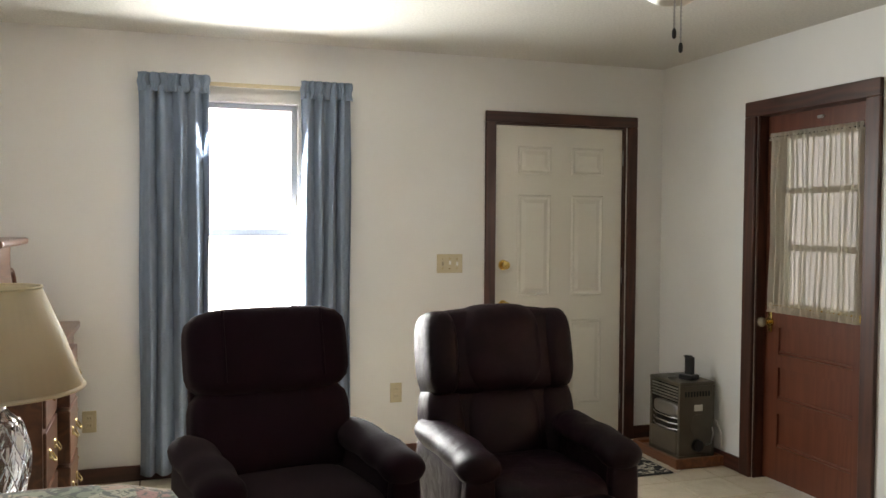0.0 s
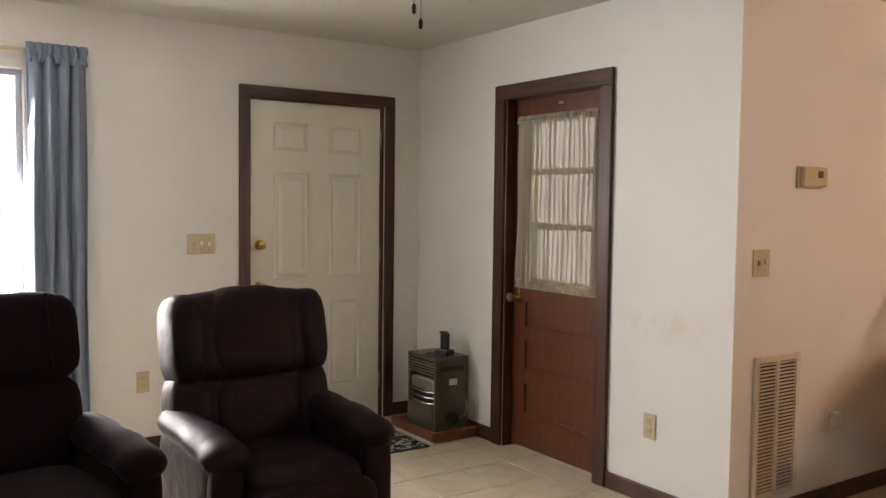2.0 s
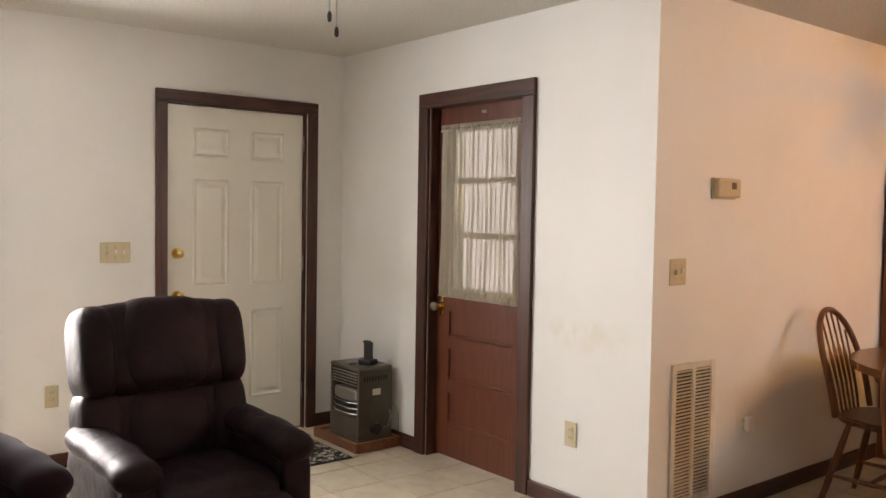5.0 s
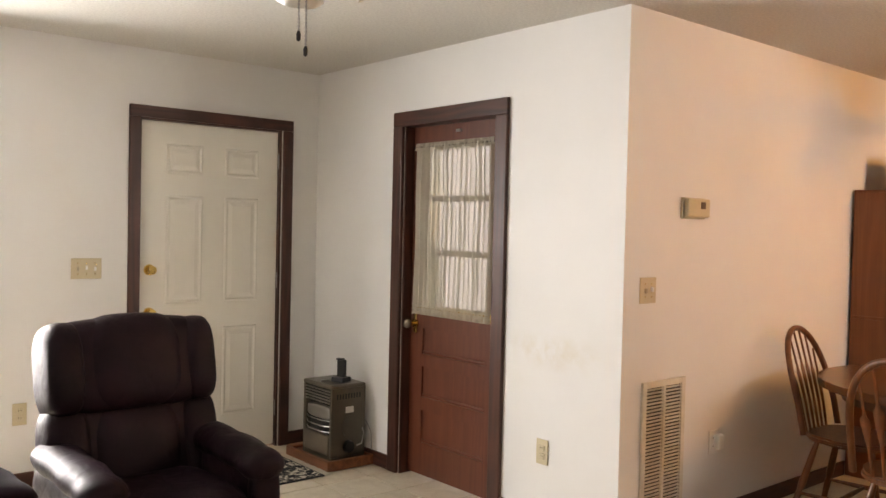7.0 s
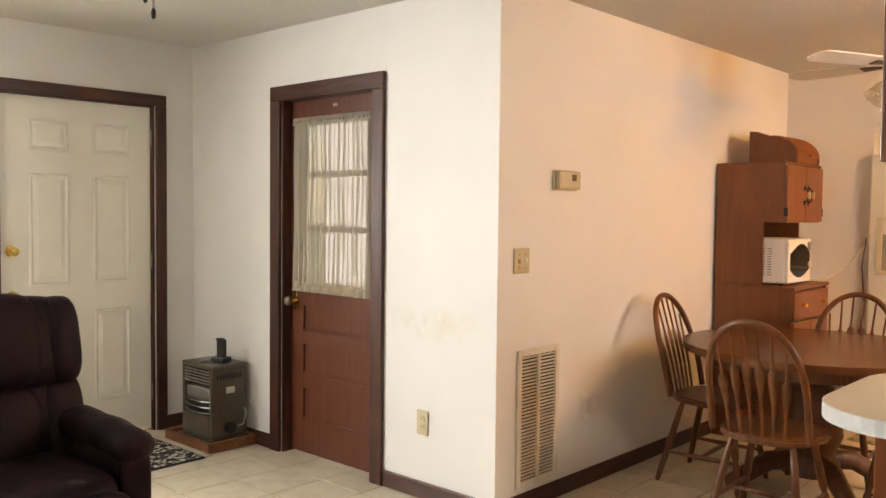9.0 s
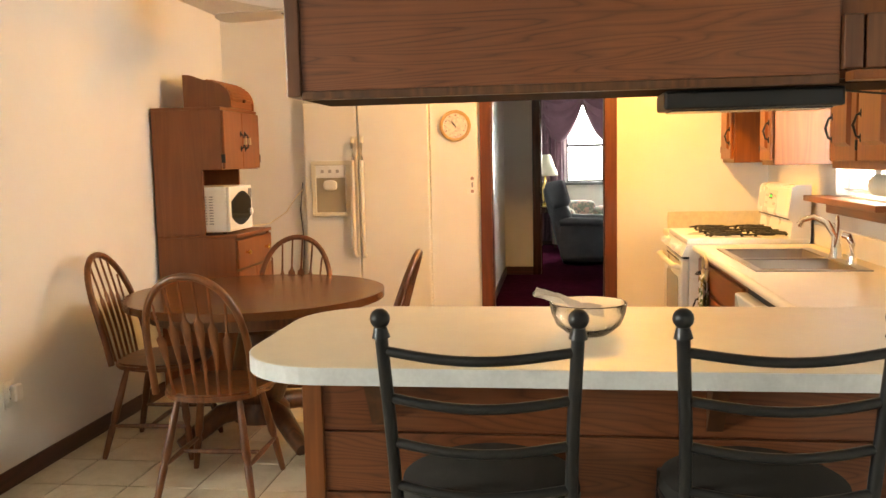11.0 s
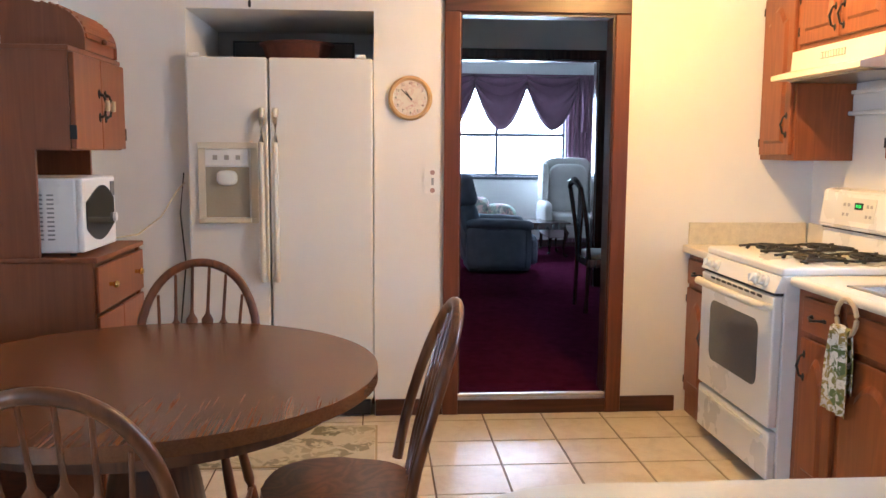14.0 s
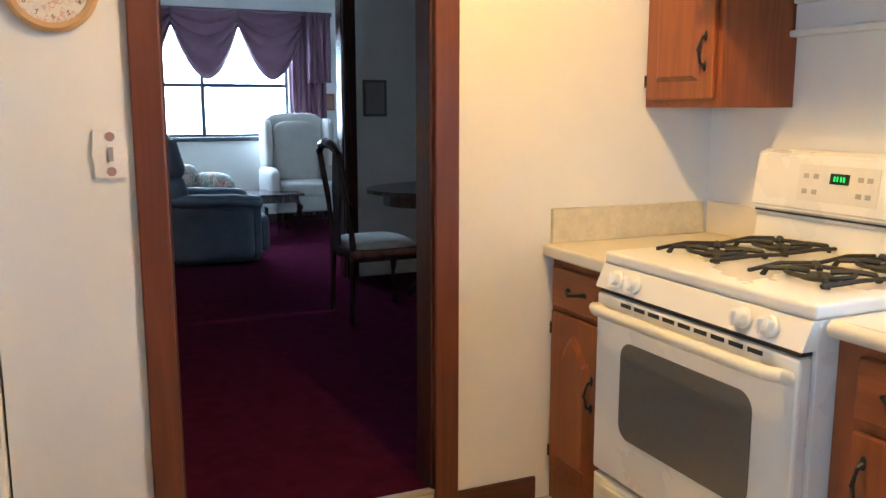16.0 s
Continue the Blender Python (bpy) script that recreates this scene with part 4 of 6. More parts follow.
def vent():
    t = thing("return_vent", "tall white metal louvred air vent, dusty", "air vent", 4.57, 3.969, 0.44)
    VM = plain("dusty_white_metal", (0.66, 0.61, 0.52), 0.5, 0, 0.15, 8, 60, 0.05)
    # Sheet behind the slats, coloured near-black as the shade between them.
    DK = plain("dusty_duct_shade", (0.035, 0.026, 0.018), 0.9, 0, 0.5, 12, 80)
    w, h = 0.165, 0.325
    for a in ((-w, -0.014, -h, -w + 0.03, 0, h), (w - 0.03, -0.014, -h, w, 0, h), (-w + 0.03, -0.014, h - 0.03, w - 0.03, 0, h), (-w + 0.03, -0.014, -h, w - 0.03, 0, -h + 0.03), (-0.010, -0.014, -h + 0.03, 0.010, 0, h - 0.03)):
        part("frame", B(*a, bevel=0.003), VM, t)
    part("duct_back", B(-w + 0.03, -0.003, -h + 0.03, w - 0.03, -0.001, h - 0.03), DK, t, "dusty sheet behind the slats, darkened for duct shade")
    me = None
    for i in range(36):
        z = -h + 0.042 + i * (2 * h - 0.08) / 35
        for x0, x1 in ((-w + 0.031, -0.011), (0.011, w - 0.031)):
            if me is None:
                bm = slab(bmesh.new(), [(x0, -0.0055), (x1, -0.0055), (x1, 0.0055), (x0, 0.0055)], -0.0008, 0.0008, pose(0, -0.009, 0, 30, 0, 0))
                s = part("slat", bm, VM, t)
                me, base = s.data, x0
                s.location = (0, 0, z)
            else:
                s = new("slat", me)
                s.parent = t
                s.location = (x0 - base, 0, z)


vent()


def ceiling_fan(label, x, y, chain_z, drop, lit, metal, blade_mat, blade_label, shade_mat, n_shades=4, turn=20):
    """A ceiling fan with a light kit of tulip shades and two pull chains."""
    t = thing("ceiling_fan", label, "ceiling fan", x, y, 2.44, turn)
    part("canopy", lathe(bmesh.new(), [(0.06, 0.0), (0.065, -0.02), (0.03, -0.05), (0.012, -0.055)], 24), metal, t, "", True)
    part("downrod", rod(bmesh.new(), (0, 0, -0.05), (0, 0, -drop), 0.012), metal, t)
    part("motor", lathe(bmesh.new(), [(0.03, -drop + 0.02), (0.085, -drop), (0.10, -drop - 0.04), (0.085, -drop - 0.085), (0.04, -drop - 0.10), (0.03, -drop - 0.13)], 32), metal, t, "", True)
    for k in range(5):
        a = math.tau * k / 5
        m = Matrix.Rotation(a, 4, "Z") @ pose(0, 0, -drop - 0.055, 11, 0, 0)
        ol = [(0.17, -0.05), (0.22, -0.062), (0.50, -0.072), (0.60, -0.066), (0.635, -0.03), (0.635, 0.03), (0.60, 0.066), (0.50, 0.072), (0.22, 0.062), (0.17, 0.05)]
        bl = part("blade", slab(bmesh.new(), ol, -0.004, 0.004, m), blade_mat, t, blade_label)
        part("blade_arm", slab(bmesh.new(), [(0.08, -0.012), (0.22, -0.03), (0.22, 0.03), (0.08, 0.012)], -0.010, -0.005, m), metal, bl)
    zk = -drop - 0.14
    part("light_hub", lathe(bmesh.new(), [(0.03, zk + 0.02), (0.055, zk), (0.05, zk - 0.035), (0.02, zk - 0.055), (0.01, zk - 0.07)], 24), metal, t, "", True)
    for k in range(n_shades):
        a = math.tau * (k + 0.5) / n_shades
        dx, dy = math.cos(a), math.sin(a)
        part("light_arm", tube(bmesh.new(), [(0.04 * dx, 0.04 * dy, zk - 0.01), (0.08 * dx, 0.08 * dy, zk - 0.005), (0.105 * dx, 0.105 * dy, zk - 0.02)], 0.008, 8), metal, t, "", True)
        m = Matrix.Translation((0.10 * dx, 0.10 * dy, zk - 0.012)) @ Matrix.Rotation(a, 4, "Z") @ pose(0, 0, 0, 0, -38, 0)
        bm = lathe(bmesh.new(), [(0.018, 0.0), (0.026, -0.012), (0.042, -0.05), (0.048, -0.08), (0.062, -0.115)], 28, m, 7, 0.03)
        bmesh.ops.delete(bm, geom=[f for f in bm.faces if len(f.verts) > 4], context="FACES")
        cloth("tulip_shade", bm, shade_mat, t, "scalloped glass tulip shade", 0.002)
        bm = lathe(bmesh.new(), [(0.010, -0.01), (0.022, -0.05), (0.024, -0.065), (0.012, -0.085), (0.0001, -0.088)], 16, m)
        part("bulb", bm, WHITE, t, "", True)
    for dx, ln in ((-0.012, chain_z + 0.03), (0.014, chain_z)):
        bm = rod(bmesh.new(), (dx, 0.01, zk - 0.05), (dx, 0.01, ln - 2.44), 0.0018, None, 6)
        for i in range(20):
            ball(bm, (dx, 0.01, zk - 0.06 - i * (zk - 0.06 - ln + 2.44) / 20), 0.0032, seg=6)
        ch = part("pull_chain", bm, STEEL, t, "thin beaded pull chain")
        part("fob", lathe(bmesh.new(), [(0.003, 0.0), (0.0055, -0.007), (0.005, -0.02), (0.002, -0.024)], 12, pose(dx, 0.01, ln - 2.44 + 0.006)), IRON, ch, "small dark chain fob", True)
    return t


FROST = sheer("frosted_tulip_glass", (0.85, 0.80, 0.70), 0.7)
ceiling_fan("white ceiling fan with unlit tulip lamps", 2.272, 3.366, 1.857, 0.185, False, WHITE, wood("fan_blade", (0.10, 0.05, 0.03), (0.2, 0.1, 0.06), "x"), "brown fan blade", plain("white_glass_shade", (0.78, 0.75, 0.68), 0.3), 4, 20)
ceiling_fan("bronze ceiling fan with tulip lamps over the dining table", 6.30, 2.865, 1.865, 0.168, False, plain("antique_bronze", (0.16, 0.10, 0.05), 0.3, 1.0, 0.2, 20, 100, 0.0), WHITE, "white fan blade", FROST, 4, 10)

kl = thing("ceiling_light", "flush glass dome light on the kitchen ceiling", "ceiling light", 6.66, 1.23, 2.44)
part("base", rod(bmesh.new(), (0, 0, 0), (0, 0, -0.025), 0.14, None, 36), BRASS, kl)
part("dome", lathe(bmesh.new(), [(0.11, -0.025), (0.15, -0.07), (0.155, -0.12), (0.12, -0.18), (0.06, -0.205), (0.0001, -0.21)], 36), sheer("clear_ceiling_dome", (0.9, 0.85, 0.75), 0.85), kl, "thin clear glass dome", True)
lamp("kitchen_light", "POINT", Matrix.Translation((6.66, 1.23, 2.35)), LAMP_W, WARM, 0.03)
# Added unseen area lamp below the dome, for more downward light.
lamp("kitchen_light_down_fill", "AREA", pose(6.66, 1.23, 2.224), 5.0, WARM, 0.10)

# ---- dining corner ----
def windsor_chair():
    """A bow-back chair with arrow spindles that faces +x; its base is at the floor."""
    t = thing("windsor_chair", "oak bow-back dining chair with arrow spindles", "chair", group="chairs round the dining table")
    n = 28
    ol = [(0.02 + 0.212 * math.copysign(abs(math.cos(a)) ** 0.8, math.cos(a)), (0.232 - 0.02 * (math.cos(a) < 0)) * math.copysign(abs(math.sin(a)) ** 0.7, math.sin(a))) for a in [math.tau * i / n for i in range(n)]]
    bm = slab(bmesh.new(), ol, 0.425, 0.458)
    bmesh.ops.bevel(bm, geom=[e for e in bm.edges if abs(e.verts[0].co.z - e.verts[1].co.z) < 1e-4], offset=0.010, segments=2, affect="EDGES")
    part("seat", bm, CHAIRW, t, "", True)

    def back(s, h):
        return Vector((-0.185 - 0.26 * h ** 1.2, s, 0.455 + h))

    pts = []
    for i in range(33):
        a = math.pi * i / 32
        s = -0.236 * math.cos(a) * (1 - 0.12 * (1 - math.sin(a)))
        h = 0.505 * math.sin(a) ** 0.62
        p = back(s, h)
        p.x += 0.035 * (1 - math.sin(a)) + 0.0
        pts.append(p)
    part("bow", tube(bmesh.new(), pts, 0.0155, 10), CHAIRW, t, "", True)
    for k in range(6):
        s = -0.148 + 0.296 * k / 5
        top = 0.505 * (1 - (s * 1.22 / 0.236) ** 2 * 0.55) ** 0.62 - 0.006
        bm = bmesh.new()
        prof = [(0.0, 0.007, 0.007), (0.30, 0.008, 0.007), (0.48, 0.017, 0.006), (0.62, 0.021, 0.006), (0.66, 0.008, 0.006), (0.70, 0.006, 0.006), (1.0, 0.0055, 0.0055)]
        rings = []
        for u, w, d in prof:
            p = back(s * (0.80 + 0.20 * u), top * u)
            p.x += 0.012 * (1 - u)
            rings.append([bm.verts.new(p + Vector((d * math.cos(math.tau * j / 8), w * math.sin(math.tau * j / 8), 0))) for j in range(8)])
        for a, b in zip(rings, rings[1:]):
            for j in range(8):
                bm.faces.new((a[j], a[(j + 1) % 8], b[(j + 1) % 8], b[j]))
        part("spindle", bm, CHAIRW, t, "", True)
    feet = {}
    for sx, sy in ((-1, -1), (-1, 1), (1, -1), (1, 1)):
        a, b = Vector((0.02 + sx * 0.13, sy * 0.13, 0.43)), Vector((0.0 + sx * 0.215, sy * 0.205, 0.0))
        m = Matrix.Translation(b) @ (a - b).to_track_quat("Z", "Y").to_matrix().to_4x4()
        h = (a - b).length
        part("leg", lathe(bmesh.new(), [(0.011, 0), (0.014, 0.02), (0.017, h * 0.35), (0.012, h * 0.38), (0.019, h * 0.45), (0.016, h * 0.8), (0.012, h)], 12, m), CHAIRW, t, "", True)
        feet[sx, sy] = lambda f, a=a, b=b: b + (a - b) * f
    for sy in (-1, 1):
        p, q = feet[-1, sy](0.36), feet[1, sy](0.36)
        part("stretcher", tube(bmesh.new(), [p, (p + q) / 2, q], [0.008, 0.013, 0.008], 8), CHAIRW, t, "", True)
    p = (feet[-1, -1](0.36) + feet[1, -1](0.36)) / 2
    q = (feet[-1, 1](0.36) + feet[1, 1](0.36)) / 2
    part("stretcher", tube(bmesh.new(), [p, (p + q) / 2, q], [0.008, 0.013, 0.008], 8), CHAIRW, t, "", True)
    return t


ch = windsor_chair()
ch.matrix_world = pose(5.05, 3.03, 0, 0, 0, 2)
copy_thing(ch, pose(5.555, 3.535, 0, 0, 0, -87))
copy_thing(ch, pose(6.13, 3.075, 0, 0, 0, 182))
copy_thing(ch, pose(5.566, 2.531, 0, 0, 0, 92))


def dining_table(x, y):
    t = thing("dining_table", "round oak pedestal dining table with worn gloss", "table", x, y, 0)
    c = [(0.64 * math.cos(math.tau * i / 72), 0.64 * math.sin(math.tau * i / 72)) for i in range(72)]
    bm = slab(bmesh.new(), c, 0.715, 0.752)
    bmesh.ops.bevel(bm, geom=[e for e in bm.edges if abs(e.verts[0].co.z - e.verts[1].co.z) < 1e-4], offset=0.012, segments=3, affect="EDGES")
    part("tabletop", bm, TABLE, t, "", True)
    part("apron", lathe(bmesh.new(), [(0.52, 0.715), (0.535, 0.70), (0.53, 0.65), (0.51, 0.645)], 64), DARKOAK, t, "darker curved apron", True)
    part("pedestal", lathe(bmesh.new(), [(0.16, 0.70), (0.15, 0.62), (0.10, 0.55), (0.13, 0.42), (0.15, 0.30), (0.11, 0.20), (0.14, 0.16), (0.14, 0.10)], 32), DARKOAK, t, "turned pedestal", True)
    for k in range(4):
        a = math.tau * (k + 0.5) / 4
        d = Vector((math.cos(a), math.sin(a), 0))
        part("foot", tube(bmesh.new(), [d * 0.08 + Vector((0, 0, 0.17)), d * 0.22 + Vector((0, 0, 0.16)), d * 0.34 + Vector((0, 0, 0.09)), d * 0.43 + Vector((0, 0, 0.042))], [0.05, 0.05, 0.045, 0.036], 10), DARKOAK, t, "", True)


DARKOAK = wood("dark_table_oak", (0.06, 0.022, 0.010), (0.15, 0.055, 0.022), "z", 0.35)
dining_table(5.72, 3.085)


def bail_pull(bm, x, y, z, out=-1, upright=True, r=0.0045, half=0.045):
    """A bowed dark metal handle on a front that faces y * out."""
    for i in (0,):
        if upright:
            tube(bm, [(x, y, z - half), (x, y + out * 0.018, z - half + 0.008), (x, y + out * 0.030, z), (x, y + out * 0.018, z + half - 0.008), (x, y, z + half)], [r * 1.6, r, r * 1.3, r, r * 1.6], 8)
            for s in (-1, 1):
                ball(bm, (x, y + out * 0.002, z + s * half), r * 2.3, 0.8, 0.5, 1.6, 8)
        else:
            tube(bm, [(x - half, y, z), (x - half + 0.008, y + out * 0.018, z), (x, y + out * 0.030, z - 0.006), (x + half - 0.008, y + out * 0.018, z), (x + half, y, z)], [r * 1.6, r, r * 1.3, r, r * 1.6], 8)
            for s in (-1, 1):
                ball(bm, (x + s * half, y + out * 0.002, z), r * 2.3, 1.6, 0.5, 0.8, 8)
    return bm


def microwave_hutch():
    t = thing("microwave_hutch", "tall reddish oak laminate microwave cabinet", "cabinet", 6.44, 3.955, 0)
    w = 0.60
    for x0 in (0.0, w - 0.018):
        sp = part("side_panel", B(x0, -0.30, 0, x0 + 0.018, 0, 1.71), HUTCH, t)
        part("upper_side", B(x0, -0.425, 1.36, x0 + 0.018, -0.30, 1.71), HUTCH, sp)
        part("lower_side", B(x0, -0.485, 0, x0 + 0.018, -0.30, 0.955), HUTCH, sp)
    # Darker oak than the sides, so the open shelf's shade is coloured in.
    part("back_panel", B(0.018, -0.012, 0.06, w - 0.018, 0, 1.70), DARKOAK, t, "back panel in darker oak for its shade")
    part("top", B(-0.004, -0.43, 1.71, w + 0.004, 0, 1.728, bevel=0.003), HUTCH, t)
    part("upper_floor", B(0.018, -0.42, 1.36, w - 0.018, -0.012, 1.378), HUTCH, t)
    part("counter", B(-0.004, -0.50, 0.955, w + 0.006, 0.0, 0.975, bevel=0.004), HUTCH, t)
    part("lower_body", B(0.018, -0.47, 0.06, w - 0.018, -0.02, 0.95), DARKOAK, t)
    for x0, x1, hx in ((0.004, w / 2 - 0.002, w / 2 - 0.035), (w / 2 + 0.002, w - 0.004, w / 2 + 0.035)):
        d = part("upper_door", B(x0, -0.445, 1.365, x1, -0.426, 1.705, bevel=0.004), HUTCH, t)
        h = part("handle", bail_pull(bmesh.new(), hx, -0.446, 1.53, -1, True, 0.005, 0.045), IRON, d, "dark metal pull", True)
        part("handle_grip", rod(bmesh.new(), (hx, -0.477, 1.51), (hx, -0.477, 1.55), 0.009), IVORY, d, "ivory porcelain grip")
        part("hinge", B(0.0 if x0 < 0.1 else w - 0.006, -0.448, 1.40, 0.006 if x0 < 0.1 else w, -0.424, 1.45), IRON, d)
    part("drawer", B(0.006, -0.50, 0.77, w - 0.006, -0.486, 0.94, bevel=0.005), HUTCH, t)
    for hx in (0.13, 0.47):
        part("drawer_knob", ball(rod(bmesh.new(), (hx, -0.50, 0.86), (hx, -0.52, 0.86), 0.008), (hx, -0.526, 0.86), 0.014, 1.6, 0.7, 1), BRASS, t, "brass knob", True)
    for x0, x1 in ((0.006, 0.298), (0.302, w - 0.006)):
        part("lower_door", B(x0, -0.50, 0.07, x1, -0.486, 0.755, bevel=0.005), HUTCH, t)
    mw = thing("microwave", "white countertop microwave with dark oval door window", "microwave", 6.465, 3.757, 0.977)
    mw.scale = (0.82, 1, 1)
    part("case", B(0, -0.23, 0.012, 0.46, 0.12, 0.285, bevel=0.010), APPLIANCE, mw)
    part("front", B(0.002, -0.252, 0.014, 0.458, -0.228, 0.283, bevel=0.008), APPLIANCE, mw)
    us = [i / 14 for i in range(15)]
    ol = [(0.035 + 0.385 * u, 0.098 - 0.052 * math.sin(math.pi * u ** 0.9)) for u in us] + [(0.035 + 0.385 * u, 0.196 + 0.056 * math.sin(math.pi * u ** 1.2)) for u in reversed(us)]
    part("door_window", slab(bmesh.new(), ol, 0, 0.006, Matrix(((1, 0, 0, 0), (0, 0, -1, -0.251), (0, 1, 0, 0), (0, 0, 0, 1)))), plain("black_door_glass", (0.006, 0.006, 0.007), 0.06, 0, 0.05, 8, 90, 0.0, 0.35), mw, "glossy black door window")
    part("keypad", B(0.385, -0.255, 0.205, 0.44, -0.251, 0.262), plain("grey_keypad", (0.12, 0.12, 0.12), 0.3), mw, "dark display")
    part("dial", rod(bmesh.new(), (0.412, -0.252, 0.12), (0.412, -0.268, 0.12), 0.02, 0.018, 18), APPLIANCE, mw)
    bm = bmesh.new()
    for i in range(5):
        for j in range(11):
            box(bm, -0.0015, -0.15 + i * 0.04, 0.06 + j * 0.016, 0.0005, -0.125 + i * 0.04, 0.066 + j * 0.016)
    part("vent_panel", bm, plain("grey_slot", (0.25, 0.25, 0.24), 0.6), mw, "rows of small vent slots")
    for sx in (0.04, 0.42):
        for sy in (-0.2, 0.09):
            part("foot", rod(bmesh.new(), (sx, sy, 0), (sx, sy, 0.014), 0.012), BLACK, mw)
    bb_ = thing("bread_box", "oak roll-top bread box on the cabinet", "bread box", 6.60, 3.82, 1.729, 0)
    prof = [(0, 0), (-0.30, 0), (-0.30, 0.045)] + [(-0.13 - 0.17 * math.cos(a), 0.045 + 0.125 * math.sin(a)) for a in [math.pi / 2 * i / 8 for i in range(1, 9)]] + [(-0.05, 0.20), (0, 0.205)]
    m1 = Matrix(((0, 0, 1, 0), (1, 0, 0, 0), (0, 1, 0, 0), (0, 0, 0, 1)))
    part("side_panel", slab(bmesh.new(), prof, 0, 0.016, m1), HUTCH, bb_)
    part("side_panel", slab(bmesh.new(), prof, 0.374, 0.39, m1), HUTCH, bb_)
    inner = [(y0 * 0.97, z0 * 0.95 + 0.003) for y0, z0 in prof]
    part("box", slab(bmesh.new(), inner, 0.016, 0.374, m1), OAK_X, bb_)
    for i in range(9):
        a = math.pi / 2 * (i + 0.5) / 9
        part("tambour_slat", B(0.017, -0.132 - 0.168 * math.cos(a) - 0.004, 0.042 + 0.125 * math.sin(a) - 0.008, 0.373, -0.132 - 0.168 * math.cos(a) + 0.006, 0.042 + 0.125 * math.sin(a) + 0.010, bevel=0.003), OAK_X, bb_)
    part("knob", ball(bmesh.new(), (0.195, -0.31, 0.05), 0.012), DARKOAK, bb_, "small dark knob", True)


microwave_hutch()

# ---- kitchen ----
def fridge():
    t = thing("refrigerator", "white side-by-side refrigerator with water dispenser", "refrigerator", 7.61, 2.475, 0)
    part("cabinet_body", B(0.02, 0.004, 0.03, 0.78, 0.892, 1.79, bevel=0.006), FRIDGE, t)
    for y0, y1, nm in ((0.506, 0.895, "freezer_door"), (-0.004, 0.498, "fridge_door")):
        d = part(nm, B(-0.055, y0, 0.10, 0.016, y1, 1.81, bevel=0.010, seg=3), FRIDGE, t)
        hy = 0.535 if y0 > 0.5 else 0.468
        bm = tube(bmesh.new(), [(-0.055, hy, 0.72), (-0.085, hy, 0.74), (-0.095, hy, 0.80), (-0.095, hy, 1.40), (-0.085, hy, 1.52), (-0.055, hy, 1.56)], [0.016, 0.015, 0.014, 0.014, 0.015, 0.016], 10)
        part("handle", bm, plain("cream_handle", (0.72, 0.68, 0.58), 0.35), d, "long cream plastic handle", True)
    part("toe_grille", B(-0.03, 0.01, 0.012, 0.02, 0.885, 0.09, bevel=0.004), BLACK, t, "dark toe grille")
    for y0 in (0.03, 0.83):
        part("hinge_cap", B(-0.05, y0, 1.81, 0.06, y0 + 0.05, 1.83, bevel=0.006), APPLIANCE, t)
    DM = plain("cream_dispenser", (0.66, 0.60, 0.46), 0.35)
    d = part("dispenser", bmesh_frame(-0.064, 0.555, 1.005, -0.054, 0.845, 1.40, 0.035, 0.06), DM, t, "cream water dispenser surround")
    # Flat plate in darker cream; the shade of a recess is coloured in.
    part("recess", B(-0.0565, 0.60, 1.035, -0.0545, 0.81, 1.28), plain("dispenser_recess_shade", (0.36, 0.31, 0.22), 0.5), d)
    part("control_strip", B(-0.068, 0.60, 1.285, -0.056, 0.81, 1.365, bevel=0.003), APPLIANCE, d)
    for k in range(3):
        part("button", B(-0.071, 0.64 + k * 0.055, 1.315, -0.067, 0.662 + k * 0.055, 1.338), plain("grey_button", (0.35, 0.33, 0.3), 0.4), d)
    part("spout", cushion(bmesh.new(), -0.085, 0.655, 1.19, -0.055, 0.755, 1.265, 3), APPLIANCE, d, "", True)
    part("drip_tray", B(-0.085, 0.59, 1.01, -0.055, 0.82, 1.034, bevel=0.004), DM, d)
    b = thing("basket", "round dark red woven basket on the fridge", "basket", 7.95, 2.87, 1.792)
    bm = lathe(bmesh.new(), [(0.13, 0.0), (0.15, 0.02), (0.185, 0.12), (0.19, 0.125), (0.175, 0.11), (0.14, 0.02)], 40, None, 40, 0.008)
    part("bowl", bm, plain("red_wicker", (0.10, 0.025, 0.015), 0.7, 0, 0.3, 30, 120, 0.5), b)
    part("rim", tube(bmesh.new(), [(0.19 * math.cos(math.tau * i / 40), 0.19 * math.sin(math.tau * i / 40), 0.122) for i in range(40)], 0.008, 8, 1, True), plain("red_wicker_rim", (0.09, 0.022, 0.014), 0.7), b, "", True)
    # Frame and panel added as the dark framed backing of the niche.
    f = thing("tray_frame", "thin frame with a dark panel at the niche back", "tray", 8.30, 2.92, 1.792)
    for a in ((-0.01, -0.33, 0, 0.005, 0.33, 0.012), (-0.01, -0.33, 0.17, 0.005, 0.33, 0.182), (-0.01, -0.342, 0, 0.005, -0.33, 0.182), (-0.01, 0.33, 0, 0.005, 0.342, 0.182)):
        part("rim", B(*a), IRON, f)
    part("panel", B(-0.002, -0.33, 0.012, 0.003, 0.33, 0.17), plain("dark_panel", (0.06, 0.05, 0.045), 0.4), f)


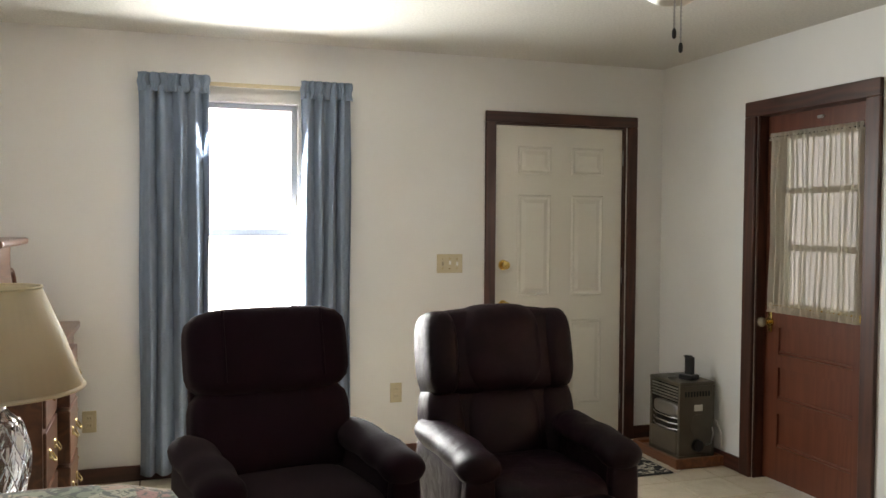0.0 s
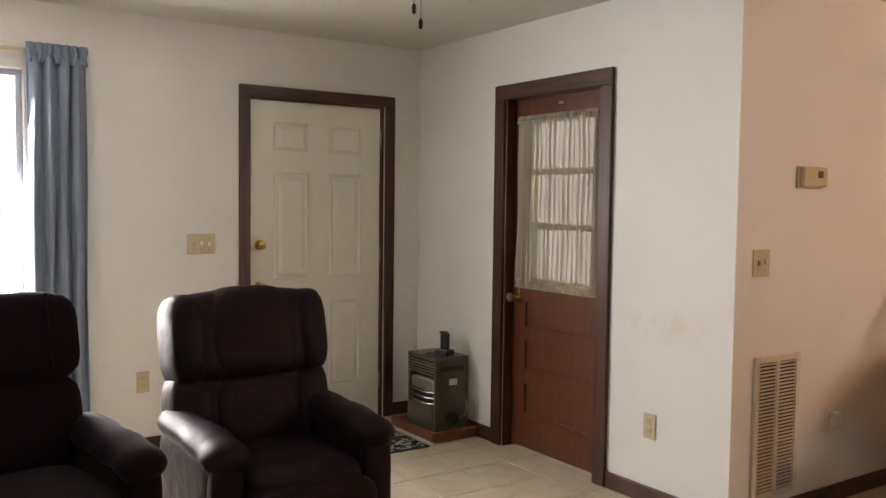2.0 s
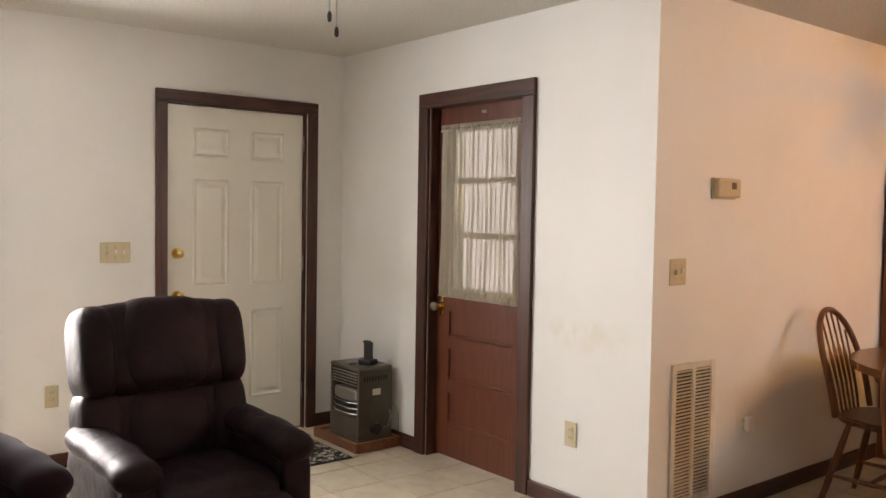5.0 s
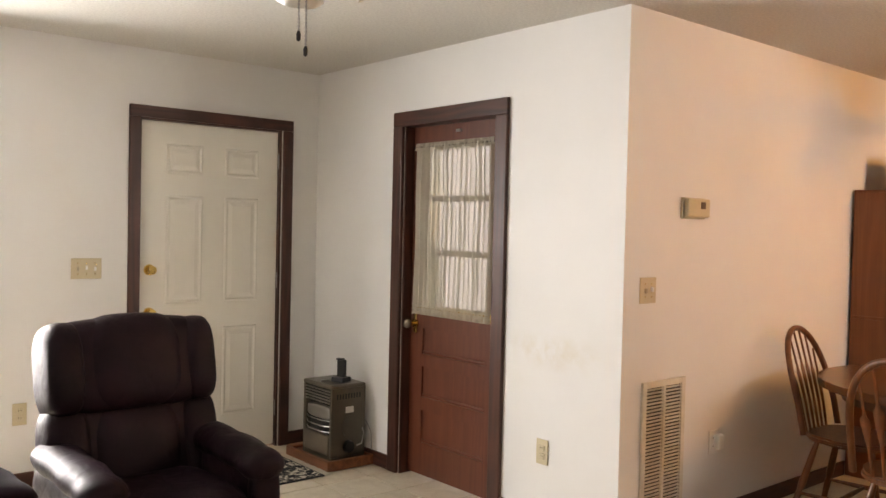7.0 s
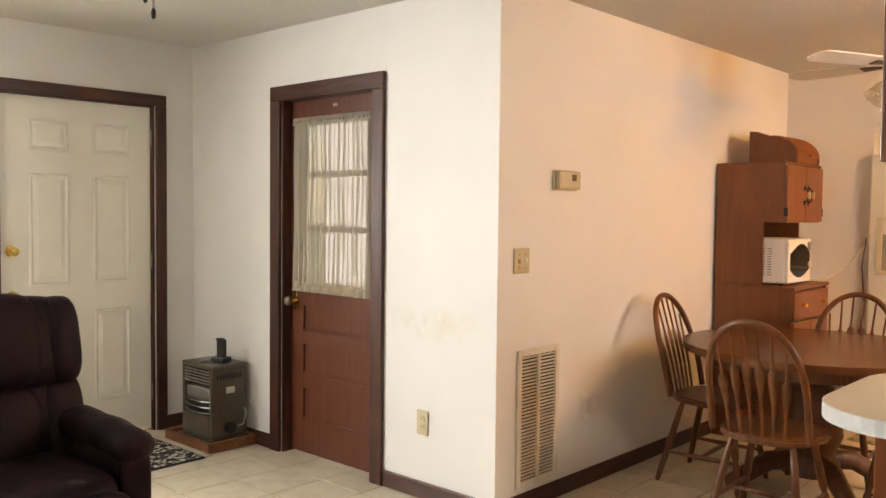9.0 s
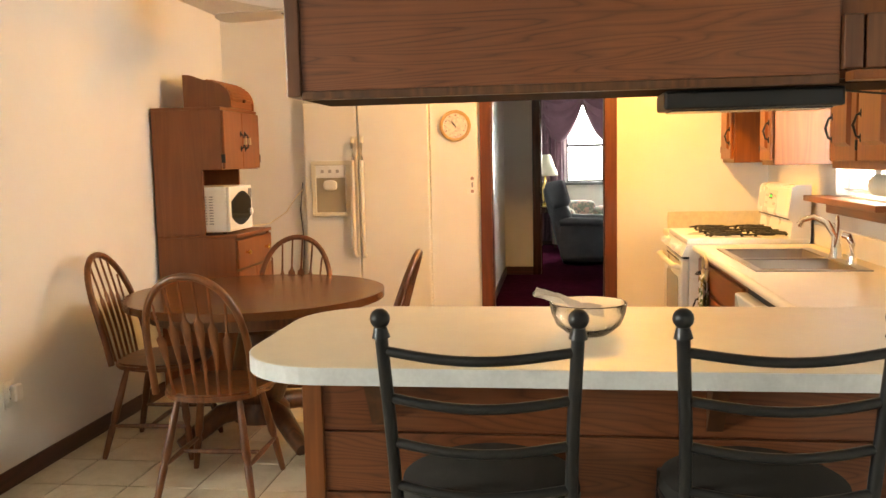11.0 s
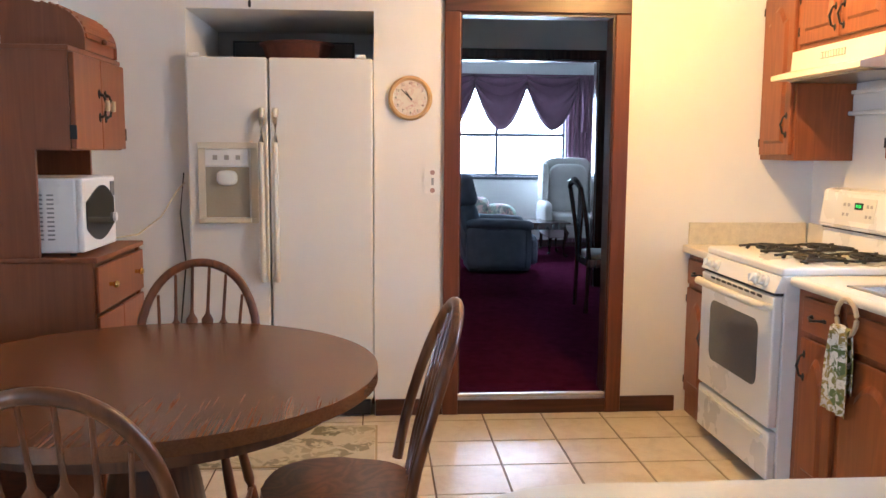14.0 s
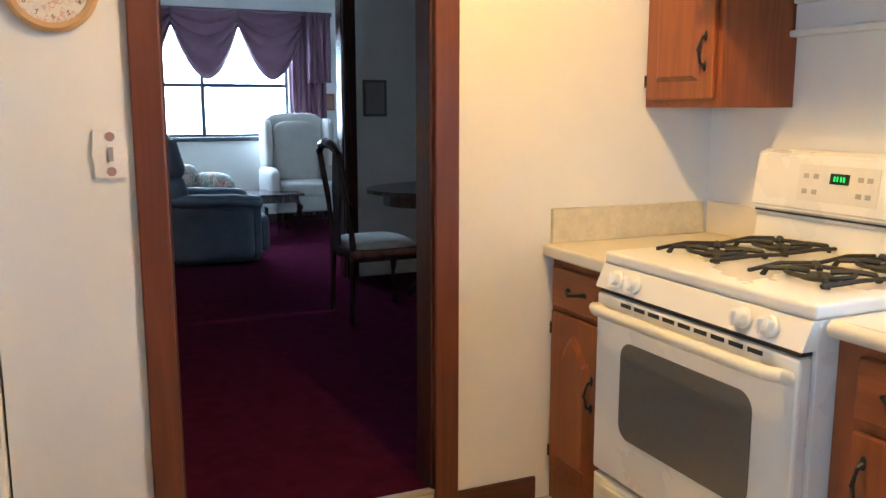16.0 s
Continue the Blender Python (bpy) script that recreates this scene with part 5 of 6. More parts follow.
def fridge_mat():
    t = thing("kitchen_mat", "cream mat with dark leaf print before the fridge", "mat", 7.16, 2.86, 0.001, 0)
    m = floral("leaf_print_mat", (0.55, 0.48, 0.34), [(0.12, 0.11, 0.07), (0.54, 0.47, 0.33), (0.52, 0.45, 0.31), (0.16, 0.14, 0.08)], 6.5)
    part("weave", B(-0.26, -0.40, 0, 0.26, 0.40, 0.009, bevel=0.003), m, t)
    part("hem", B(-0.27, -0.41, 0, 0.27, 0.41, 0.006, bevel=0.002), plain("tan_hem", (0.38, 0.30, 0.18), 0.95), t, "tan stitched hem")


fridge_mat()


def bmesh_frame(x0, y0, z0, x1, y1, z1, w, top):
    bm = bmesh.new()
    for a in ((y0, z0, y1, z0 + 0.025), (y0, z1 - 0.03, y1, z1), (y0, z0 + 0.025, y0 + w, z1 - 0.03), (y1 - w, z0 + 0.025, y1, z1 - 0.03)):
        box(bm, x0, a[0], a[1], x1, a[2], a[3], bevel=0.003)
    return bm


fridge()

def cathedral_door(bm, x0, x1, z0, z1, y, out, arch=True):
    """A framed door front facing y * out with an arched raised panel."""
    s = 0.055
    ya, yb = sorted((y, y + out * 0.019))
    box(bm, x0, ya, z0, x1, yb, z1, bevel=0.005)
    w = x1 - x0
    top = z1 - s - (0.07 if arch else 0)
    ol = [(x0 + s, z0 + s), (x1 - s, z0 + s), (x1 - s, top)]
    if arch:
        ol += [(x1 - s - (w - 2 * s) * (0.12 + 0.76 * i / 10), top + 0.07 * math.sin(math.pi * i / 10)) for i in range(11)]
    ol += [(x0 + s, top)]
    m = Matrix(((1, 0, 0, 0), (0, 0, out, y + out * 0.019), (0, 1, 0, 0), (0, 0, 0, 1)))
    n0 = set(bm.verts)
    slab(bm, ol, -0.001, 0.012, m)
    cx, cz = (x0 + x1) / 2, (z0 + top) / 2
    for v in bm.verts:
        if v not in n0 and abs(v.co.y - (y + out * 0.031)) < 1e-4:
            v.co.x = cx + (v.co.x - cx) * (1 - 0.036 / max(w - 2 * s, 0.06))
            v.co.z = cz + (v.co.z - cz) * (1 - 0.036 / max(top - z0 - s, 0.06))
    return bm


def cabinet_unit(name, label, x0, x1, z0, z1, yb, yf, fronts, side_label=""):
    """A cabinet box from the wall (yb) to its face (yf) with fronts: (kind, x0, x1, z0, z1, handle x, handle z, upright)."""
    t = thing(name, label, "cabinet", group="kitchen cabinets")
    part("carcase", B(x0, yb, z0, x1, yf, z1, bevel=0.002), OAK, t, side_label)
    for kind, a, b, c, d, hx, hz, up in fronts:
        if kind == "drawer":
            f = part("drawer", box(bmesh.new(), a, yf, c, b, yf + 0.019, d, bevel=0.006), OAK_X, t)
        else:
            f = part("door", cathedral_door(bmesh.new(), a, b, c, d, yf, 1, kind == "arch"), OAK, t)
        if hx is not None:
            part("handle", bail_pull(bmesh.new(), hx, yf + 0.019, hz, 1, up), IRON, f, "dark bronze bail pull", True)
        if kind != "drawer" and hx is not None:
            ex = a if abs(hx - a) > abs(hx - b) else b
            for zz in (c + 0.06, d - 0.06):
                part("hinge", B(ex - 0.005, yf + 0.001, zz - 0.02, ex + 0.005, yf + 0.022, zz + 0.02, bevel=0.002), IRON, f, "dark exposed hinge")
    return t


WB, FACE = 0.181, 0.80
cabinet_unit("base_cabinet", "narrow honey oak base cabinet beside the stove", 7.255, 7.608, 0.0, 0.848, WB, FACE + 0.02, [("drawer", 7.30, 7.585, 0.69, 0.82, 7.44, 0.755, False), ("arch", 7.30, 7.585, 0.12, 0.67, 7.34, 0.45, True)])
cabinet_unit("base_cabinet", "honey oak base cabinet with drawer beside the sink", 6.15, 6.484, 0.0, 0.848, WB, FACE, [("drawer", 6.175, 6.42, 0.69, 0.825, 6.30, 0.757, False), ("arch", 6.175, 6.42, 0.10, 0.665, 6.385, 0.56, True)])
cabinet_unit("sink_cabinet", "honey oak sink cabinet with two arched doors", 5.29, 6.146, 0.0, 0.848, WB, FACE, [("drawer", 5.32, 6.12, 0.69, 0.82, None, 0, False), ("arch", 5.73, 6.12, 0.10, 0.665, 5.77, 0.50, True), ("arch", 5.32, 5.71, 0.10, 0.665, 5.67, 0.50, True)])
cabinet_unit("corner_cabinet", "honey oak corner base cabinet", 4.46, 4.68, 0.0, 0.848, WB, 0.78, [])
cabinet_unit("wall_cabinet", "honey oak wall cabinet in the corner", 7.245, 7.606, 1.332, 2.15, WB, 0.472, [("arch", 7.268, 7.585, 1.357, 2.13, 7.30, 1.50, True)])
cabinet_unit("wall_cabinet", "short honey oak cabinet above the range hood", 6.505, 7.24, 1.845, 2.15, WB, 0.472, [("plain", 6.52, 6.865, 1.865, 2.13, 6.835, 1.95, True), ("plain", 6.875, 7.22, 1.865, 2.13, 6.905, 1.95, True)])
cabinet_unit("wall_cabinet", "honey oak wall cabinet beside the window", 6.24, 6.50, 1.325, 2.15, WB, 0.472, [("arch", 6.255, 6.485, 1.35, 2.13, 6.285, 1.50, True)])
cabinet_unit("wall_cabinet", "row of honey oak wall cabinets above the counter", 4.32, 5.31, 1.32, 2.15, WB, 0.472, [("arch", 4.985, 5.29, 1.35, 2.13, 5.25, 1.48, True), ("arch", 4.64, 4.97, 1.35, 2.13, 4.93, 1.48, True), ("arch", 4.335, 4.625, 1.35, 2.13, 4.59, 1.48, True)])


def counters():
    t = thing("countertop", "cream laminate peninsula countertop with rounded end", "countertop")
    ol = [(4.495, 0.822), (4.495, 2.145)]
    ol += [(4.235 + 0.26 * math.cos(a), 2.145 + 0.265 * math.sin(a)) for a in [math.pi / 2 * i / 10 for i in range(1, 11)]]
    ol += [(3.87 - 0.24 * math.sin(a), 2.18 + 0.23 * math.cos(a)) for a in [math.pi / 2 * i / 10 for i in range(0, 11)]]
    ol += [(3.63, 0.182), (4.495, 0.182)]
    part("top", slab(bmesh.new(), ol, 0.850, 0.890), LAMINATE, t)
    # the apron strip round the edge
    # Bluish white instead of cream: living room daylight put into the edge colour.
    part("edge_band", tube_strip(ol[:-2] + [(3.63, 0.182)], 0.846, 0.8885, 0.004), plain("daylit_edge_laminate", (0.70, 0.72, 0.73), 0.4, 0, 0.12, 14, 90, 0.05), t, "edge strip tinted pale for the daylight on it")
    t = thing("countertop", "cream laminate countertop along the kitchen wall", "countertop")
    for a in ((4.499, 0.182, 5.36, 0.82), (6.215, 0.182, 6.484, 0.82), (5.36, 0.745, 6.215, 0.82), (5.36, 0.182, 6.215, 0.30)):
        part("top", B(a[0], a[1], 0.850, a[2], a[3], 0.890), LAMINATE, t)
    part("edge", tube(bmesh.new(), [(4.499, 0.822, 0.870), (5.5, 0.822, 0.870), (6.484, 0.822, 0.870)], 0.0195, 10), LAMINATE, t, "", True)
    part("backsplash", B(3.64, 0.1815, 0.8905, 6.482, 0.20, 1.0, bevel=0.004), LAMINATE, t)
    t = thing("countertop", "small cream laminate countertop beside the stove", "countertop")
    part("top", B(7.252, 0.182, 0.850, 7.608, 0.865, 0.890, bevel=0.008), LAMINATE, t)
    part("backsplash", B(7.590, 0.21, 0.8905, 7.6085, 0.835, 1.005, bevel=0.003), plain("mottled_laminate", (0.62, 0.56, 0.42), 0.35, 0, 0.14, 26, 90, 0.03), t, "mottled cream backsplash")
    part("backsplash", B(7.252, 0.1815, 0.8905, 7.590, 0.20, 1.005, bevel=0.003), LAMINATE, t)


def tube_strip(ol, z0, z1, d):
    """A thin band along an open outline, standing a little outside it."""
    bm = bmesh.new()
    n = len(ol)
    rows = []
    for i, p in enumerate(ol):
        a, b = Vector(ol[max(0, i - 1)]), Vector(ol[min(n - 1, i + 1)])
        e = (b - a).normalized()
        nrm = Vector((e.y, -e.x))
        q = Vector(p) + nrm * d
        q2 = Vector(p) - nrm * 0.001
        rows.append([bm.verts.new((q.x, q.y, z0)), bm.verts.new((q.x, q.y, z1)), bm.verts.new((q2.x, q2.y, z1)), bm.verts.new((q2.x, q2.y, z0))])
    for a, b in zip(rows, rows[1:]):
        for j in range(4):
            bm.faces.new((a[j], a[(j + 1) % 4], b[(j + 1) % 4], b[j]))
    return bm


counters()


def peninsula():
    t = thing("peninsula_cabinet", "dark oak panelled peninsula base cabinet", "cabinet")
    part("body", B(3.80, 0.822, 0.0, 4.455, 2.235, 0.849), OAK, t)
    for i in range(5):
        part("panel_board", B(3.782, 0.20, 0.02 + i * 0.166, 3.80, 2.235, 0.18 + i * 0.166, bevel=0.003), PANEL, t, "")
    part("end_panel", B(3.782, 2.236, 0.0, 4.455, 2.250, 0.848, bevel=0.002), OAK, t)
    part("corner_post", B(3.770, 2.20, 0.0, 3.81, 2.254, 0.848, bevel=0.004), OAK, t)
    for y in (2.05, 1.2):
        part("bracket", slab(bmesh.new(), [(3.782, 0.848), (3.68, 0.848), (3.782, 0.70)], y - 0.02, y + 0.02, Matrix(((1, 0, 0, 0), (0, 0, 1, 0), (0, 1, 0, 0), (0, 0, 0, 1)))), DARKOAK, t, "small wooden counter bracket")
    u = thing("overhead_cabinet", "brown oak cabinet back hanging above the peninsula", "cabinet")
    part("body", B(3.886, 0.19, 1.565, 4.16, 2.268, 2.438), OAK, u)
    part("back_panel", B(3.868, 0.90, 1.575, 3.886, 2.252, 2.438, bevel=0.002), PANEL, u, "wide oak plywood panel with bold grain")
    part("end_stile", B(3.858, 2.252, 1.561, 4.165, 2.291, 2.438, bevel=0.004), PANEL_Z, u)
    part("bottom_rail", B(3.864, 0.90, 1.552, 3.886, 2.252, 1.575, bevel=0.003), DARKOAK, u)
    # Underside shade is put into this near-black brown.
    part("bottom", B(3.887, 0.19, 1.553, 4.16, 2.252, 1.564), plain("shade_dark_underside", (0.045, 0.022, 0.013), 0.9, 0, 0.2, 6, 120, 0.1, 0.05), u)
    for y in (0.80, 0.852):
        part("batten", B(3.848, y, 1.585, 3.884, y + 0.045, 1.715, bevel=0.004), PANEL_Z, u)
    part("back_panel", B(3.871, 0.19, 1.575, 3.886, 0.79, 2.438), PANEL, u)
    part("shelf_rail", B(3.80, 0.19, 1.555, 3.862, 0.89, 1.578, bevel=0.003), OAK_X, u)
    f = thing("undercabinet_fixture", "black under-cabinet light fixture with a cord", "light fixture")
    part("housing", B(3.94, 0.86, 1.503, 4.11, 1.308, 1.552, bevel=0.008), BLACK, f)
    part("lens", B(3.96, 0.885, 1.499, 4.09, 1.285, 1.505), plain("dark_lens", (0.03, 0.03, 0.03), 0.2), f)
    part("cord", tube(bmesh.new(), [(3.95, 0.862, 1.54), (3.94, 0.74, 1.525), (3.95, 0.58, 1.535), (3.98, 0.40, 1.548)], 0.003, 6), BLACK, f)


PANEL_Z = wood("brown_oak_stile", (0.075, 0.022, 0.009), (0.21, 0.075, 0.032), "z", 0.33, 8, 120, 0.9)
peninsula()


def stove():
    t = thing("gas_range", "white freestanding gas range with black grates", "stove", 6.49, 0.215, 0)
    W, D = 0.757, 0.66
    # Near-black strips with this colour draw the shade of gaps and vent slots.
    SH = plain("stove_shadow_gap", (0.02, 0.02, 0.02), 0.6)
    part("body", B(0, 0, 0.03, W, D - 0.02, 0.888, bevel=0.003), APPLIANCE, t)
    part("cooktop", B(-0.002, 0.0, 0.888, W + 0.002, D - 0.004, 0.923, bevel=0.010, seg=3), APPLIANCE, t)
    part("control_panel", slab(bmesh.new(), [(D - 0.02, 0.822), (D + 0.024, 0.822), (D - 0.004, 0.887), (D - 0.02, 0.887)], 0.0, W, Matrix(((0, 0, 1, 0), (1, 0, 0, 0), (0, 1, 0, 0), (0, 0, 0, 1)))), APPLIANCE, t)
    for x in (0.10, 0.18, 0.585, 0.66):
        k = part("knob", lathe(bmesh.new(), [(0.026, 0), (0.026, 0.008), (0.021, 0.012), (0.019, 0.030), (0.012, 0.033)], 24, pose(x, D + 0.014, 0.856, -72, 0, 0)), APPLIANCE, t, "white burner knob", True)
        part("grip", B(x - 0.004, D + 0.03, 0.843, x + 0.004, D + 0.054, 0.878, bevel=0.003), APPLIANCE, k)
    bm = box(bmesh.new(), 0.012, D - 0.02, 0.808, W - 0.012, D + 0.012, 0.822)
    part("gap", bm, SH, t)
    d = part("oven_door", B(0.006, D - 0.018, 0.272, W - 0.006, D + 0.022, 0.806, bevel=0.008), APPLIANCE, t)
    ol = rounded(0.13, W - 0.13, 0.41, 0.69, 0.045)
    part("oven_window", slab(bmesh.new(), ol, 0, 0.003, Matrix(((1, 0, 0, 0), (0, 0, 1, D + 0.0215), (0, 1, 0, 0), (0, 0, 0, 1)))), plain("grey_oven_glass", (0.15, 0.145, 0.13), 0.15, 0, 0.06, 60, 300, 0), d, "smoky grey oven glass")
    bm = tube(bmesh.new(), [(0.03, D + 0.02, 0.757), (0.035, D + 0.05, 0.767), (0.06, D + 0.062, 0.767), (W / 2, D + 0.066, 0.767), (W - 0.06, D + 0.062, 0.767), (W - 0.035, D + 0.05, 0.767), (W - 0.03, D + 0.02, 0.757)], 0.017, 10)
    part("door_handle", bm, plain("cream_plastic", (0.76, 0.72, 0.60), 0.35), d, "cream oven door handle", True)
    for i in range(9):
        part("vent_slot", B(0.11 + i * 0.06, D + 0.0215, 0.786, 0.155 + i * 0.06, D + 0.0235, 0.797), SH, d)
    dr = part("drawer", B(0.006, D - 0.018, 0.055, W - 0.006, D + 0.018, 0.258, bevel=0.008), APPLIANCE, t)
    part("drawer_lip", B(0.05, D + 0.016, 0.215, W - 0.05, D + 0.03, 0.238, bevel=0.006), APPLIANCE, dr)
    bm = slab(bmesh.new(), [(0.005, 0.908), (0.10, 0.908), (0.088, 1.01), (0.115, 1.035), (0.095, 1.195), (0.07, 1.205), (0.005, 1.205)], 0.0, W, Matrix(((0, 0, 1, 0), (1, 0, 0, 0), (0, 1, 0, 0), (0, 0, 0, 1))))
    bmesh.ops.bevel(bm, geom=bm.edges[:], offset=0.006, segments=2, affect="EDGES")
    bg = part("backguard", bm, APPLIANCE, t)
    part("backguard_gap", B(0.01, 0.089, 1.018, W - 0.01, 0.103, 1.026), SH, bg)

    def plate(nm, x0, x1, z0, z1, mat, up=0.0, par=bg, lab=""):
        return part(nm, slab(bmesh.new(), [(x0, z0), (x1, z0), (x1, z1), (x0, z1)], -0.002, 0.0015 + up, pose(0, 0.1055, 1.115, 97, 0, 0) @ Matrix.Diagonal((1, 1, -1, 1))), mat, par, lab)

    dp = plate("control_display", 0.31, 0.58, -0.05, 0.055, plain("pale_panel", (0.68, 0.66, 0.60), 0.35))
    g = plate("clock_window", 0.405, 0.47, 0.004, 0.034, plain("dark_green", (0.005, 0.03, 0.008), 0.2), 0.001, dp, "dark display window")
    for i, x in enumerate((0.420, 0.430, 0.442, 0.452)):
        plate("digit_bar", x, x + 0.0045, 0.012, 0.026, glow("green_digits", (0.04, 0.8, 0.12), 0.7), 0.002, g)
    for i in range(4):
        for j in range(2):
            x = (0.33, 0.36, 0.51, 0.545)[i]
            plate("touch_key", x, x + 0.018, -0.03 + j * 0.045, -0.016 + j * 0.045, plain("grey_key", (0.35, 0.34, 0.32), 0.4), 0.001, dp)
    for gx in (0.20, 0.557):
        g = thing("burner_grate", "black cast iron burner grate on the range", "grate", 6.49 + gx, 0.215, 0.920, group="burner grates")
        g.scale = (0.92, 0.90, 0.75)
        for yy in (0.20, 0.47):
            for k in range(4):
                a = math.pi / 2 * k + math.pi / 4
                c, s = math.cos(a), math.sin(a)
                part("finger", tube(bmesh.new(), [(0.025 * c, yy + 0.025 * s, 0.028), (0.075 * c, yy + 0.075 * s, 0.034), (0.135 * c, yy + 0.125 * s, 0.030), (0.15 * c, yy + 0.135 * s, 0.004)], 0.0095, 6), CAST, g)
            ring = [(0.085 * math.cos(math.tau * i / 20), yy + 0.085 * math.sin(math.tau * i / 20), 0.026) for i in range(20)]
            part("ring", tube(bmesh.new(), ring, 0.008, 6, 1, True), CAST, g)
            b = part("burner_cap", lathe(bmesh.new(), [(0.05, 0.0), (0.048, 0.010), (0.036, 0.014), (0.034, 0.022), (0.02, 0.025)], 24, pose(0, yy, 0)), CAST, g, "", True)
        part("side_bar", tube(bmesh.new(), [(-0.12, 0.06, 0.02), (-0.135, 0.20, 0.03), (-0.12, 0.335, 0.02), (-0.135, 0.47, 0.03), (-0.12, 0.60, 0.02)], 0.0075, 6), CAST, g)
        part("side_bar", tube(bmesh.new(), [(0.12, 0.06, 0.02), (0.135, 0.20, 0.03), (0.12, 0.335, 0.02), (0.135, 0.47, 0.03), (0.12, 0.60, 0.02)], 0.0075, 6), CAST, g)
    for x in (0.04, W - 0.04):
        for y in (0.05, D - 0.08):
            part("foot", rod(bmesh.new(), (x, y, 0), (x, y, 0.04), 0.018), BLACK, t)


def rounded(x0, x1, z0, z1, r):
    ol = []
    for cx, cz, a0 in ((x1 - r, z0 + r, -90), (x1 - r, z1 - r, 0), (x0 + r, z1 - r, 90), (x0 + r, z0 + r, 180)):
        ol += [(cx + r * math.cos(radians(a0 + 90 * i / 6)), cz + r * math.sin(radians(a0 + 90 * i / 6))) for i in range(7)]
    return ol


stove()


def hood():
    t = thing("range_hood", "cream range hood above the stove", "range hood", 6.495, 0.182, 1.692)
    HC = plain("cream_enamel", (0.74, 0.69, 0.56), 0.35, 0, 0.03)
    yz = Matrix(((0, 0, 1, 0), (1, 0, 0, 0), (0, 1, 0, 0), (0, 0, 0, 1)))
    part("canopy", slab(bmesh.new(), [(0, 0.012), (0.425, 0.008), (0.425, 0.03), (0.33, 0.055), (0.325, 0.143), (0, 0.143)], 0.0, 0.745, yz), HC, t)
    part("filter", B(0.05, 0.05, 0.0, 0.70, 0.36, 0.012), STEEL, t, "greasy metal filter")
    part("vent_grille", B(0.28, 0.324, 0.085, 0.48, 0.330, 0.115), plain("grey_grille", (0.3, 0.28, 0.25), 0.5), t)
    bm = bmesh.new()
    for i in range(9):
        box(bm, 0.285 + i * 0.022, 0.330, 0.088, 0.295 + i * 0.022, 0.334, 0.112)
    part("grille_face", bm, HC, t)
    w = thing("wall_shelf", "narrow cream moulding shelf under the hood", "shelf", 6.50, 0.182, 1.545)
    part("board", B(0, 0, 0, 0.74, 0.04, 0.02, bevel=0.005), PAINT, w)
    part("cove", B(0, 0, 0.02, 0.74, 0.018, 0.10, bevel=0.005), PAINT, w)
    part("top_bead", B(0, 0, 0.10, 0.74, 0.03, 0.118, bevel=0.005), PAINT, w)


hood()


def sink():
    t = thing("kitchen_sink", "stainless steel double bowl sink with faucet", "sink", 0, 0, 0)
    for x0, x1 in ((5.38, 5.775), (5.80, 6.195)):
        bm = bmesh.new()
        o = [(x0, 0.335), (x1, 0.335), (x1, 0.725), (x0, 0.725)]
        b = [((x0 + x1) / 2 + (x - (x0 + x1) / 2) * 0.85, 0.53 + (y - 0.53) * 0.85) for x, y in o]
        vt = [bm.verts.new((x, y, 0.892)) for x, y in o]
        vb = [bm.verts.new((x, y, 0.73)) for x, y in b]
        for i in range(4):
            bm.faces.new((vt[i], vt[(i + 1) % 4], vb[(i + 1) % 4], vb[i]))
        bm.faces.new(vb)
        cloth("bowl", bm, STEEL, t, "", 0.002)
    bm = bmesh.new()
    for a in ((5.345, 0.285, 6.235, 0.337), (5.345, 0.723, 6.235, 0.755), (5.345, 0.337, 5.382, 0.723), (6.193, 0.337, 6.235, 0.723), (5.773, 0.337, 5.802, 0.723)):
        box(bm, a[0], a[1], 0.889, a[2], a[3], 0.896, bevel=0.002)
    part("rim", bm, STEEL, t)
    f = thing("faucet", "chrome arched kitchen faucet with side lever", "faucet", 5.79, 0.300, 0.896)
    part("base", rod(bmesh.new(), (0, 0, 0), (0, 0, 0.05), 0.03, 0.022, 20), CHROME, f, "", True)
    part("spout", tube(bmesh.new(), [(0, 0, 0.04), (0.01, 0.0, 0.10), (0.04, 0.03, 0.16), (0.09, 0.07, 0.185), (0.14, 0.11, 0.17), (0.155, 0.125, 0.14)], [0.02, 0.019, 0.016, 0.014, 0.014, 0.016], 12), CHROME, f, "", True)
    part("lever", tube(bmesh.new(), [(0, 0, 0.08), (0.02, -0.01, 0.15), (0.055, -0.02, 0.19)], [0.016, 0.012, 0.008], 10), CHROME, f, "", True)
    s = thing("sink_sprayer", "chrome sink sprayer beside the faucet", "sprayer", 5.555, 0.305, 0.896)
    part("holder", rod(bmesh.new(), (0, 0, 0), (0, 0, 0.035), 0.02, 0.016, 16), CHROME, s, "", True)
    part("head", tube(bmesh.new(), [(0, 0, 0.03), (0, 0, 0.09), (0.012, 0.012, 0.12), (0.03, 0.03, 0.125)], [0.013, 0.014, 0.017, 0.014], 10), CHROME, s, "", True)
    d = thing("soap_bottle", "small clear pump bottle behind the sink", "bottle", 5.95, 0.25, 0.8905)
    part("bottle", lathe(bmesh.new(), [(0.022, 0), (0.024, 0.05), (0.012, 0.075), (0.010, 0.08)], 18), STEEL, d, "", True)
    part("pump", tube(bmesh.new(), [(0, 0, 0.08), (0, 0, 0.15), (0.025, 0.01, 0.152)], 0.004, 8), CHROME, d)


sink()
dw = thing("dishwasher", "white built-in dishwasher under the counter", "dishwasher", 4.69, 0.20, 0)
